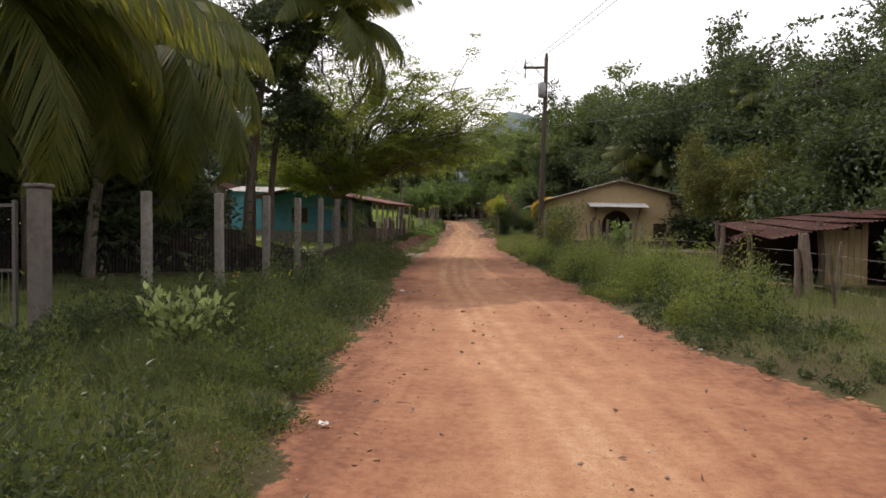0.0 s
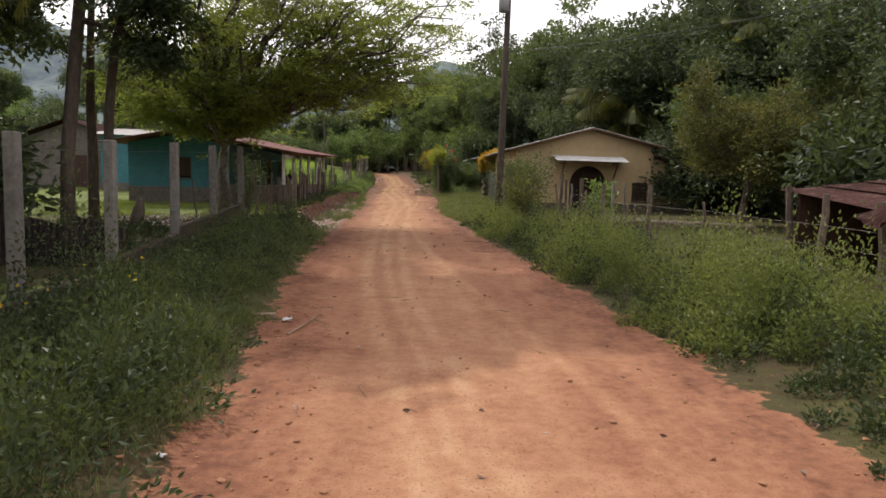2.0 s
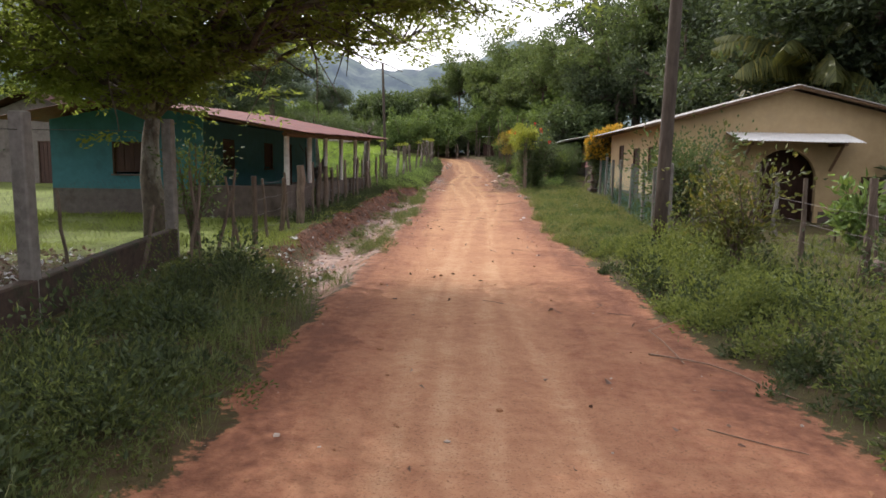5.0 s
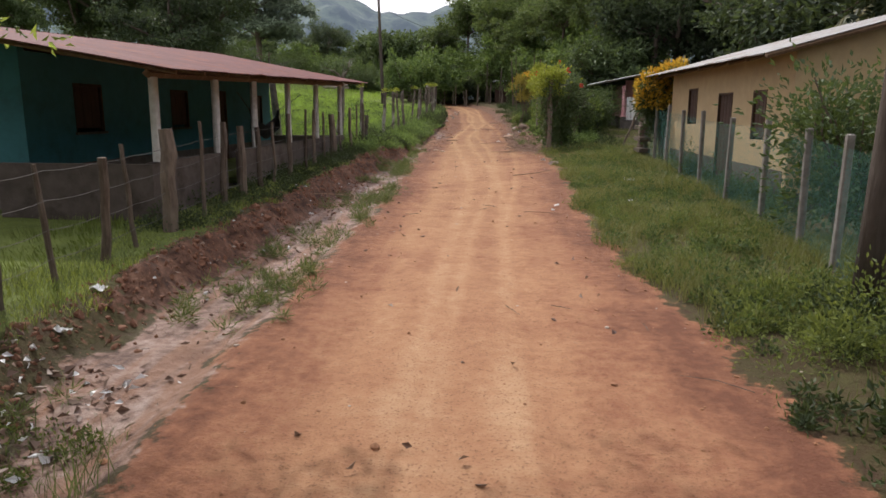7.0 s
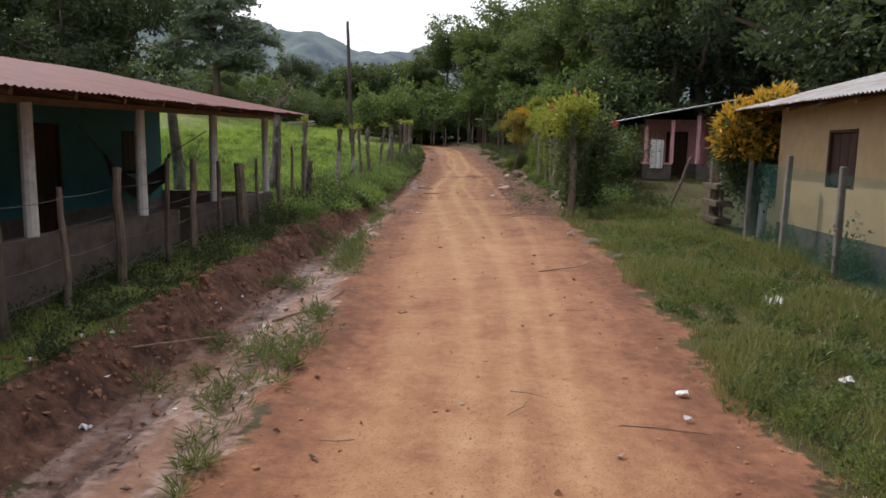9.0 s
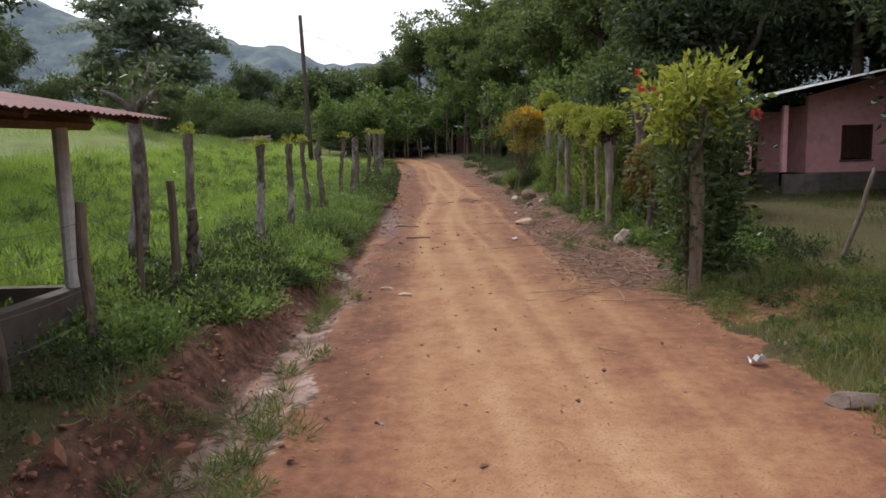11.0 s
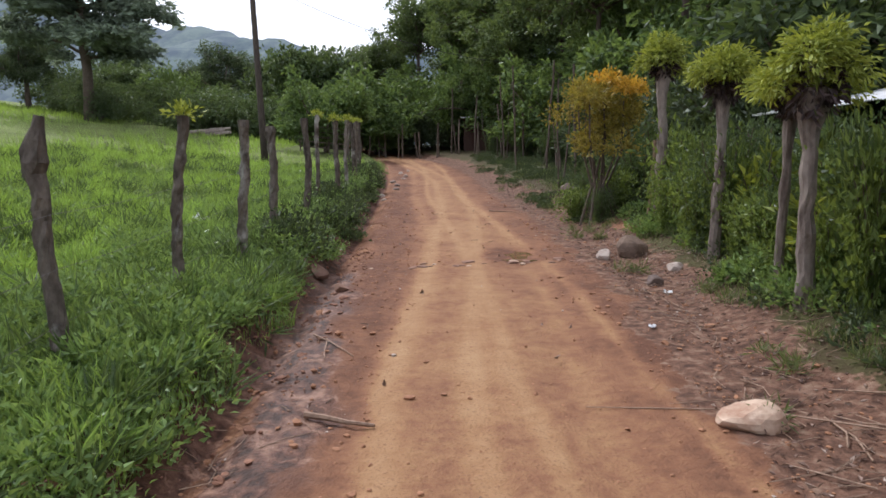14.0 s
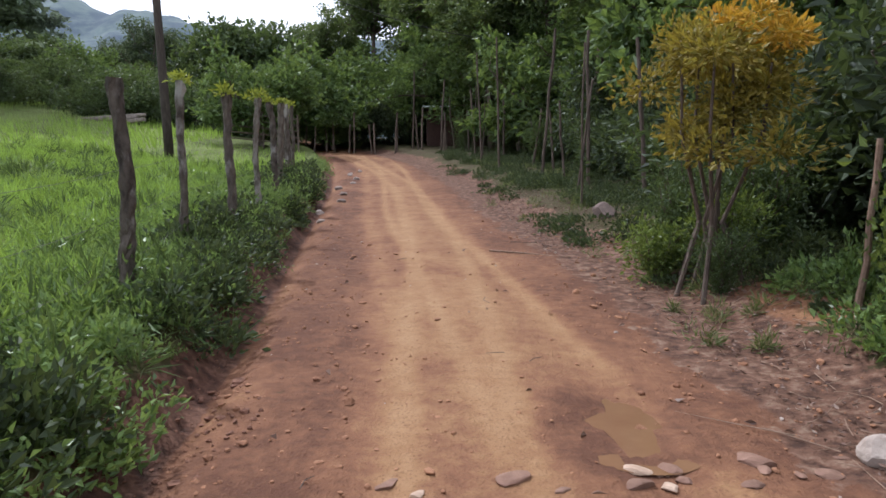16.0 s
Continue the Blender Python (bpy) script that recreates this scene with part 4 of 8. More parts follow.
# ---------------------------------------------------------------- building helpers
def cells(geo, axis, at, thick, u0, u1, z0, z1, holes):
    """An upright wall along x (axis 0) or y (axis 1), with openings (u0, u1, z0, z1) that go through it: one closed shell."""
    us = sorted({u0, u1, *(h[i] for h in holes for i in (0, 1))})
    zs = sorted({z0, z1, *(h[i] for h in holes for i in (2, 3))})
    nu, nz = len(us), len(zs)

    def solid(i, k):
        if not (0 <= i < nu - 1 and 0 <= k < nz - 1):
            return False
        return not any(h[0] <= us[i] and us[i + 1] <= h[1] and h[2] <= zs[k] and zs[k + 1] <= h[3] for h in holes)

    v = [(u, at + s, z) if axis == 0 else (at + s, u, z) for s in (0, thick) for z in zs for u in us]
    o = nu * nz
    q = []
    for i in range(nu - 1):
        for k in range(nz - 1):
            if not solid(i, k):
                continue
            a, b, c, d = k * nu + i, k * nu + i + 1, (k + 1) * nu + i + 1, (k + 1) * nu + i
            q += [(a, b, c, d), (a + o, d + o, c + o, b + o)]
            for (e, f), near in (((a, b), solid(i, k - 1)), ((b, c), solid(i + 1, k)), ((c, d), solid(i, k + 1)), ((d, a), solid(i - 1, k))):
                if not near:
                    q.append((f, e, e + o, f + o))
    return geo.add(v, q)


def gable(geo, axis, at, thick, u0, ur, u1, z0, zr, zl=None, zrr=None):
    """The upper wall under a pitched roof."""
    zl, zrr = zl if zl is not None else z0, zrr if zrr is not None else z0
    flat = [(u0, z0), (u1, z0), (u1, zrr), (ur, zr), (u0, zl)]
    v = [(u, at + s, z) if axis == 0 else (at + s, u, z) for s in (0, thick) for u, z in flat]
    t = [(0, 1, 2), (0, 2, 3), (0, 3, 4), (5, 7, 6), (5, 8, 7), (5, 9, 8)]
    q = [(i, (i + 1) % 5, (i + 1) % 5 + 5, i + 5) for i in range(5)]
    return geo.add(v, q, t)


def tin_sheet(a, b, c, d, waves=10, amp=0.012, nose=0.0, seed=0):
    """A corrugated sheet: a to b along the eave, c to d along the ridge; its ribs run from eave to ridge."""
    a, b, c, d = (np.array(p, float) for p in (a, b, c, d))
    n = waves * 4 + 1
    u = np.linspace(0, 1, n)
    up = np.cross(b - a, c - a)
    up /= np.linalg.norm(up)
    up = up if up[2] > 0 else -up
    r = np.random.default_rng(seed)
    rows = []
    for k in np.linspace(0, 1, 4):
        e = (a * (1 - k) + c * k)[None] * (1 - u[:, None]) + (b * (1 - k) + d * k)[None] * u[:, None]
        lift = amp * np.sin(u * waves * 2 * np.pi) + nose * (1 - k) * r.normal() * np.sin(u * 7 + seed)
        rows.append(e + up * lift[:, None])
    top = np.array(rows)
    bot = top - up * 0.006
    v = np.concatenate([top.reshape(-1, 3), bot.reshape(-1, 3)])
    i = np.arange(4 * n).reshape(4, n)
    q = np.stack([i[:-1, :-1], i[:-1, 1:], i[1:, 1:], i[1:, :-1]], -1).reshape(-1, 4)
    o = 4 * n
    rim = [(i[0, j], i[0, j] + o, i[0, j + 1] + o, i[0, j + 1]) for j in range(n - 1)] + [(i[3, j], i[3, j + 1], i[3, j + 1] + o, i[3, j] + o) for j in range(n - 1)]
    rim += [(i[k, e], i[k + 1, e], i[k + 1, e] + o, i[k, e] + o) for k in range(3) for e in (0, n - 1)]
    return Geo().add(v, np.concatenate([q, q[:, ::-1] + o, np.array(rim)]))


def tin_roof(parent, name, mat, p0, p1, q0, q1, count, waves=8, amp=0.012, nose=0.0, label=""):
    """A roof slope of overlapping sheets: from p0 to p1 along the eave, q0 to q1 along the ridge."""
    roof = part(name, Geo().tube([np.array(q0) * 0.98 + np.array(p0) * 0.02 - [0, 0, 0.03], np.array(q1) * 0.98 + np.array(p1) * 0.02 - [0, 0, 0.03]], 0.03, 6), M_BEAM, parent, label)
    p0, p1, q0, q1 = (np.array(p, float) for p in (p0, p1, q0, q1))
    for i in range(count):
        s, e = i / count, (i + 1.04) / count
        up = np.array([0, 0, 0.006 * (i % 2)])
        part("tin_sheet", tin_sheet(p0 + (p1 - p0) * s + up, p0 + (p1 - p0) * e + up, q0 + (q1 - q0) * s + up, q0 + (q1 - q0) * e + up, waves, amp, nose, i), mat, roof)
    return roof


def opening_x(parent, kind, x0, x1, y, z0, z1, depth=0.10, mat=None, face=-1, label=""):
    """A door or window in a wall along x: frame, leaf and sill. face: the side that it looks to."""
    f = Geo()
    w = 0.05
    for a, b in (((x0, z0), (x0 + w, z1)), ((x1 - w, z0), (x1, z1)), ((x0 + w, z1 - w), (x1 - w, z1))):
        f.box((a[0], y + face * 0.012, a[1]), (b[0], y - face * depth, b[1]), 0.006)
    ob = part(kind, f, M_FRAME if mat is None else mat, parent, label)
    leaf = Geo()
    n = 4 if kind == "door" else 3
    for i in range(n):
        a, b = x0 + w + (x1 - x0 - 2 * w) * i / n, x0 + w + (x1 - x0 - 2 * w) * (i + 1) / n
        leaf.box((a + 0.004, y - face * depth * 0.35, z0 + (0.0 if kind == "door" else w)), (b - 0.004, y - face * (depth * 0.35 + 0.03), z1 - w), 0.006)
    part("leaf", leaf, M_DARKWOOD, ob)
    if kind == "window":
        part("sill", Geo().box((x0 - 0.04, y + face * 0.05, z0 - 0.05), (x1 + 0.04, y - face * depth, z0 - 0.002), 0.01), M_PLINTH, ob)
    return ob


def opening_y(parent, kind, y0, y1, x, z0, z1, depth=0.10, mat=None, face=-1, label=""):
    """The same in a wall along y."""
    f = Geo()
    w = 0.05
    for a, b in (((y0, z0), (y0 + w, z1)), ((y1 - w, z0), (y1, z1)), ((y0 + w, z1 - w), (y1 - w, z1))):
        f.box((x + face * 0.012, a[0], a[1]), (x - face * depth, b[0], b[1]), 0.006)
    ob = part(kind, f, M_FRAME if mat is None else mat, parent, label)
    leaf = Geo()
    n = 4 if kind == "door" else 3
    for i in range(n):
        a, b = y0 + w + (y1 - y0 - 2 * w) * i / n, y0 + w + (y1 - y0 - 2 * w) * (i + 1) / n
        leaf.box((x - face * depth * 0.35, a + 0.004, z0 + (0.0 if kind == "door" else w)), (x - face * (depth * 0.35 + 0.03), b - 0.004, z1 - w), 0.006)
    part("leaf", leaf, M_DARKWOOD, ob)
    if kind == "window" and face > 0:
        part("sill", Geo().box((x + face * 0.05, y0 - 0.04, z0 - 0.05), (x - face * depth, y1 + 0.04, z0 - 0.002), 0.01), M_PLINTH, ob)
    return ob


# ---------------------------------------------------------------- teal house with a porch
def teal_house():
    h = thing("house", "teal-painted house with red tin roof and a posted porch", "house")
    g0 = 0.95
    x0, x1, y0, y1 = -10.2, -6.0, 39.5, 51.6
    plinth = Geo()
    cells(plinth, 0, y0, 0.15, x0, x1, g0, 2.05, [])
    cells(plinth, 1, x1 - 0.15, 0.15, y0 + 0.15, y1, g0, 2.05, [(46.9, 47.85, 1.45, 2.05)])
    part("plinth", plinth, M_PLINTH, h, "bare grey cement base of the wall")
    wall = Geo()
    cells(wall, 0, y0, 0.15, x0, x1, 2.05, 3.85, [(-8.5, -7.6, 2.45, 3.3)])
    cells(wall, 1, x1 - 0.15, 0.15, y0 + 0.15, y1, 2.05, 3.9, [(40.85, 41.75, 2.6, 3.45), (44.55, 45.45, 2.6, 3.45), (46.9, 47.85, 2.05, 3.5), (49.9, 50.8, 2.6, 3.45)])
    cells(wall, 0, y1 - 0.15, 0.15, x0, x1 - 0.15, g0, 3.85, [])
    cells(wall, 1, x0, 0.15, y0 + 0.15, y1 - 0.15, g0, 3.85, [])
    gable(wall, 0, y0, 0.15, x0, -7.8, x1, 3.85, 4.32, 3.87, 3.95)
    gable(wall, 0, y1 - 0.15, 0.15, x0, -7.8, x1, 3.85, 4.7, 4.1, 4.2)
    part("wall", wall, M_TEAL, h)
    opening_x(h, "window", -8.5, -7.6, y0, 2.45, 3.3)
    for y in (40.85, 44.55, 49.9):
        opening_y(h, "window", y, y + 0.9, x1, 2.6, 3.45, face=1)
    opening_y(h, "door", 46.9, 47.85, x1, 1.45, 3.5, face=1)
    # porch
    part("porch_floor", Geo().box((x1 + 0.002, y0 - 0.2, g0), (-3.75, 51.2, 1.5), 0.02), M_PLINTH, h, "worn cement porch floor")
    low = Geo()
    cells(low, 1, -3.74, 0.16, 38.9, 51.6, 1.0, 2.22, [(41.62, 42.46, 1.5, 2.22), (46.8, 47.22, 1.6, 2.22)])
    cells(low, 0, 51.6, 0.15, -6.0, -3.58, 1.0, 2.2, [])
    cells(low, 0, 38.75, 0.15, -6.0, -3.58, 1.0, 2.2, [])
    part("low_wall", low, M_PARAPET, h, "dull grey-brown parapet wall of the porch")
    for y in (39.1, 41.4, 43.42, 45.83, 48.5, 51.5):
        part("porch_post", Geo().tube([(-3.66, y, 2.1), (-3.66, y + 0.01, 2.9), (-3.65, y, 3.47 + 0.026 * (y - 39.1))], (0.075, 0.07, 0.07), 10, rough=0.02, seed=int(y)), M_WHITE, h, "whitewashed round porch post")
    part("eave_beam", Geo().tube([(-3.66, 38.95, 3.52), (-3.66, 52.1, 3.86)], 0.07, 4), M_BEAM, h)
    for y in np.arange(38.4, 52, 0.95):
        r = Geo()
        a, b = np.array((-2.95, y, 3.49 + 0.0265 * (y - 38.1))), np.array((-7.7, y, 4.28 + 0.0325 * (y - 38.1)))
        r.tube([a, b], 0.035, 6)
        part("rafter", r, M_BEAM, h)
    tin_roof(h, "roof", M_REDTIN, (-2.85, 38.1, 3.53), (-2.85, 52.2, 3.90), (-7.85, 38.1, 4.38), (-7.85, 52.2, 4.84), 15, 9, 0.009, 0.004, "faded red corrugated tin roof")
    tin_roof(h, "roof", M_REDTIN, (-10.9, 38.1, 3.8), (-10.9, 52.2, 4.15), (-7.75, 38.1, 4.38), (-7.75, 52.2, 4.84), 15, 6, 0.009, 0.004)
    # wing set back behind the front room
    wing = Geo()
    cells(wing, 0, 48.6, 0.15, -15.35, x0 - 0.02, 2.1, 4.75, [])
    cells(wing, 1, -15.35, 0.15, 48.75, 51.6, 1.0, 4.75, [])
    part("back_wing", wing, M_TEAL, h)
    base = Geo()
    cells(base, 0, 48.585, 0.165, -15.35, x0 - 0.02, 0.9, 2.1, [])
    part("wing_plinth", base, M_PLINTH, h, "bare grey cement base of the back wing")
    tin_roof(h, "wing_roof", M_GREYTIN, (-15.8, 48.1, 4.72), (x0 - 0.9, 48.1, 4.62), (-15.8, 51.9, 5.25), (x0 - 0.9, 51.9, 5.15), 5, 9, 0.014, 0.004, "pale weathered tin over the back wing")
    # outbuilding of bare block work beyond the wing
    e = thing("outbuilding", "unpainted grey block outbuilding with dark wooden door", "outbuilding")
    w = Geo()
    cells(w, 0, 50.0, 0.15, -20.0, -15.45, 1.0, 4.6, [(-17.55, -16.75, 1.4, 3.6)])
    cells(w, 1, -20.0, 0.15, 50.15, 54, 1.0, 4.6, [])
    gable(w, 0, 50.0, 0.15, -20.0, -17.6, -15.45, 4.6, 5.5, 4.62, 4.64)
    part("wall", w, M_PLINTH, e)
    opening_x(e, "door", -17.55, -16.75, 50.0, 1.4, 3.6)
    tin_roof(e, "roof", M_RUST, (-20.7, 49.4, 4.5), (-20.7, 54.5, 4.5), (-17.6, 49.4, 5.62), (-17.6, 54.5, 5.62), 6, 8, 0.014)
    tin_roof(e, "roof", M_RUST, (-15.0, 49.4, 4.6), (-15.0, 54.5, 4.6), (-17.6, 49.4, 5.62), (-17.6, 54.5, 5.62), 6, 8, 0.014)
    # hammock in the porch
    pts = [np.array((-5.5, 48.3 + 2.6 * t, 3.0 - 3.6 * t * (1 - t) * 0.95)) for t in np.linspace(0, 1, 13)]
    wid = [0.03, 0.06, 0.16, 0.24, 0.3, 0.33, 0.34, 0.33, 0.3, 0.24, 0.16, 0.06, 0.03]
    hm = Geo()
    v = [p + np.array((s * w, 0, abs(s) * w * 0.8)) for p, w in zip(pts, wid) for s in (-1, -0.5, 0, 0.5, 1)]
    hm.add(v, [(i * 5 + j, i * 5 + j + 1, i * 5 + j + 6, i * 5 + j + 5) for i in range(12) for j in range(4)])
    ha = thing("hammock", "dark woven hammock slung in the porch", "hammock", group="")
    part("net", hm, M_HAMMOCK, ha)
    part("cord", Geo().tube([pts[0], pts[0] + [-0.2, -0.4, 0.5]], 0.012, 5), M_HAMMOCK, ha)
    part("cord", Geo().tube([pts[-1], pts[-1] + [0.6, 0.5, 0.5]], 0.012, 5), M_HAMMOCK, ha)


teal_house()


# ---------------------------------------------------------------- tan house with an arched door
def tan_house():
    h = thing("house", "tan rendered house with tin roof and arched entrance", "house")
    x0, x1, y0, y1, g0 = 6.4, 12.6, 41.2, 49.3, 1.0
    pl = Geo()
    cells(pl, 0, y0 - 0.012, 0.17, x0 - 0.012, 15.2, g0, 1.62, [(8.85, 10.55, 1.28, 1.62)])
    cells(pl, 1, x0 - 0.012, 0.17, y0 + 0.16, y1, g0, 1.98, [(44.25, 45.2, 1.5, 1.98)])
    part("plinth", pl, M_PARAPET, h, "dark cement base of the wall")
    w = Geo()
    ax, ar, az = 9.7, 0.85, 2.48
    cells(w, 0, y0, 0.15, x0, x1, 1.62, 3.95, [(ax - ar, ax + ar, 1.62, az + ar), (11.75, 12.45, 1.75, 2.6)])
    n = 14
    for i in range(n):
        a0, a1 = math.pi * i / n, math.pi * (i + 1) / n
        p = [(ax + ar * math.cos(a0), az + ar * math.sin(a0)), (ax + ar * math.cos(a1), az + ar * math.sin(a1))]
        v = [(p[0][0], y, p[0][1]) for y in (y0, y0 + 0.15)] + [(p[1][0], y, p[1][1]) for y in (y0, y0 + 0.15)]
        v += [(p[0][0], y, az + ar) for y in (y0, y0 + 0.15)] + [(p[1][0], y, az + ar) for y in (y0, y0 + 0.15)]
        w.add(v, [(0, 1, 3, 2), (0, 2, 6, 4), (1, 5, 7, 3)])
    cells(w, 1, x0, 0.15, y0 + 0.15, y1, 1.98, 4.0, [(42.35, 43.05, 2.47, 3.4), (44.25, 45.2, 1.98, 3.4), (46.88, 47.7, 2.69, 3.57)])
    cells(w, 0, y1, 0.15, x0, x1, g0, 3.95, [])
    cells(w, 1, x1, 0.15, y0 + 0.15, y1, g0, 3.95, [])
    gable(w, 0, y0, 0.15, x0, 9.75, x1, 3.95, 4.92, 4.05, 4.25)
    gable(w, 0, y1, 0.15, x0, 9.75, x1, 3.95, 4.92, 4.05, 4.25)
    part("wall", w, M_TAN, h)
    ring = Geo()
    for i in range(n):
        a0, a1 = math.pi * i / n, math.pi * (i + 1) / n
        v = [(ax + r * math.cos(a), y, az + r * math.sin(a)) for a in (a0, a1) for r in (ar - 0.01, ar + 0.1) for y in (y0 - 0.03, y0 + 0.05)]
        ring.add(v, [(0, 2, 6, 4), (0, 4, 5, 1), (2, 3, 7, 6)])
    ring.box((ax - ar - 0.1, y0 - 0.03, 1.28), (ax - ar + 0.01, y0 + 0.05, az))
    ring.box((ax + ar - 0.01, y0 - 0.03, 1.28), (ax + ar + 0.1, y0 + 0.05, az))
    part("arch_trim", ring, M_TAN, h)
    recess = Geo().box((ax - ar - 0.2, y0 + 0.9, 1.25), (ax + ar + 0.2, y0 + 0.95, 3.4))
    recess.box((ax - ar - 0.2, y0 + 0.16, 1.25), (ax - ar - 0.15, y0 + 0.9, 3.4)).box((ax + ar + 0.15, y0 + 0.16, 1.25), (ax + ar + 0.2, y0 + 0.9, 3.4))
    part("entrance_recess", recess, M_DARKWOOD, h, "dark brown recess behind the arch")
    part("step", Geo().box((8.6, 40.5, 1.0), (10.7, 41.17, 1.29), 0.02), M_PLINTH, h)
    opening_x(h, "window", 11.75, 12.45, y0, 1.75, 2.6)
    opening_y(h, "window", 42.35, 43.05, x0, 2.47, 3.4)
    opening_y(h, "window", 46.88, 47.7, x0, 2.69, 3.57)
    opening_y(h, "door", 44.25, 45.2, x0, 1.5, 3.4)
    # awning on two brackets
    tin_roof(h, "awning", M_WHITETIN, (8.05, 40.15, 3.52), (11.25, 40.15, 3.48), (8.05, 41.18, 3.78), (11.25, 41.18, 3.74), 4, 9, 0.016, 0.0, "pale corrugated tin awning over the arch")
    for x in (8.45, 10.85):
        part("bracket", Geo().box((x - 0.05, 40.3, 3.4), (x + 0.05, 41.19, 3.49), 0.01).tube([(x, 41.1, 2.75), (x, 40.45, 3.42)], 0.04, 6), M_BEAM, h)
    # roof
    tin_roof(h, "roof", M_GREYTIN, (5.75, 40.75, 3.93), (5.75, 50.2, 4.0), (9.75, 40.75, 5.02), (9.75, 50.2, 5.06), 11, 9, 0.014, 0.003, "weathered galvanised tin roof")
    tin_roof(h, "roof", M_GREYTIN, (13.2, 40.75, 4.2), (13.2, 50.2, 4.2), (9.75, 40.75, 5.02), (9.75, 50.2, 5.06), 11, 8, 0.014, 0.003)
    part("barge_board", Geo().tube([(5.75, 40.8, 3.88), (9.75, 40.8, 4.96)], 0.045, 4).tube([(13.2, 40.8, 4.14), (9.75, 40.8, 4.96)], 0.045, 4), M_BEAM, h)
    for y in np.arange(41, 50, 1.0):
        part("rafter", Geo().tube([(5.85, y, 3.9), (6.6, y, 4.1)], 0.035, 5), M_BEAM, h)
    # side room
    s = Geo()
    cells(s, 0, y0 + 0.3, 0.15, x1 + 0.15, 15.2, g0, 3.0, [])
    cells(s, 1, 15.05, 0.15, y0 + 0.45, 47, g0, 3.0, [])
    gable(s, 0, y0 + 0.3, 0.15, x1 + 0.15, x1 + 0.16, 15.2, 3.0, 3.75, 3.75, 3.0)
    part("side_room", s, M_TAN, h)
    tin_roof(h, "roof", M_GREYTIN, (15.7, 40.9, 2.95), (15.7, 47.4, 2.95), (12.76, 40.9, 3.9), (12.76, 47.4, 3.9), 7, 7, 0.014)


tan_house()


# ---------------------------------------------------------------- pink house
def pink_house():
    h = thing("house", "small pink house with half-walled porch and tin roof", "house")
    g0 = 1.7
    w = Geo()
    cells(w, 0, 66.6, 0.15, 8.1, 10.6, 2.75, 4.6, [(9.0, 9.9, 2.75, 4.1)])
    cells(w, 0, 65.0, 0.15, 10.6, 14.5, 2.75, 4.7, [(11.6, 12.5, 3.1, 4.1)])
    cells(w, 1, 10.6, 0.15, 65.15, 66.6, 2.75, 4.7, [])
    cells(w, 1, 8.1, 0.15, 66.75, 70.5, 2.75, 4.4, [])
    gable(w, 0, 65.0, 0.15, 10.6, 13.2, 14.5, 4.7, 5.6, 4.95, 5.2)
    part("wall", w, M_PINK, h)
    p = Geo()
    cells(p, 0, 65.0, 0.17, 10.6, 14.5, g0, 2.75, [])
    cells(p, 0, 66.6, 0.17, 8.1, 10.6, g0, 2.75, [(9.0, 9.9, 1.95, 2.75)])
    cells(p, 0, 64.2, 0.15, 7.5, 10.6, g0, 2.75, [(8.6, 9.6, 1.95, 2.75)])
    cells(p, 1, 7.5, 0.15, 64.35, 70.5, g0, 2.75, [])
    part("plinth", p, M_PLINTH, h, "grey cement lower wall and parapet")
    part("parapet_cap", Geo().box((7.45, 64.15, 2.75), (8.6, 64.4, 2.82), 0.01), M_PINK, h)
    opening_x(h, "window", 11.6, 12.5, 65.0, 3.1, 4.1)
    opening_x(h, "door", 9.0, 9.9, 66.6, 1.95, 4.1)
    for x in (7.6, 8.6, 9.6):
        part("porch_post", Geo().box((x - 0.07, 64.21, 2.8), (x + 0.07, 64.34, 4.25 + 0.2 * (x - 7.6)), 0.01), M_PINK, h)
    tin_roof(h, "roof", M_WHITETIN, (5.9, 63.6, 4.3), (5.9, 71, 4.3), (13.2, 63.6, 5.72), (13.2, 71, 5.72), 9, 12, 0.015, 0.004, "grey corrugated tin roof")
    tin_roof(h, "roof", M_GREYTIN, (15.2, 63.6, 5.1), (15.2, 71, 5.1), (13.2, 63.6, 5.72), (13.2, 71, 5.72), 9, 6, 0.015)
    c = Geo()
    n = 9
    v = [(7.75 + 0.5 * i / (n - 1), 64.12 + 0.04 * math.sin(i * 1.9), z) for z in (2.6, 3.7) for i in range(n)]
    c.add(v, [(i, i + 1, i + 1 + n, i + n) for i in range(n - 1)])
    tw = single("hanging_laundry", c, M_CLOTH, "white cloth hung out on the pink porch", "laundry")
    tw.modifiers.new("thick", "SOLIDIFY").thickness = 0.01


pink_house()


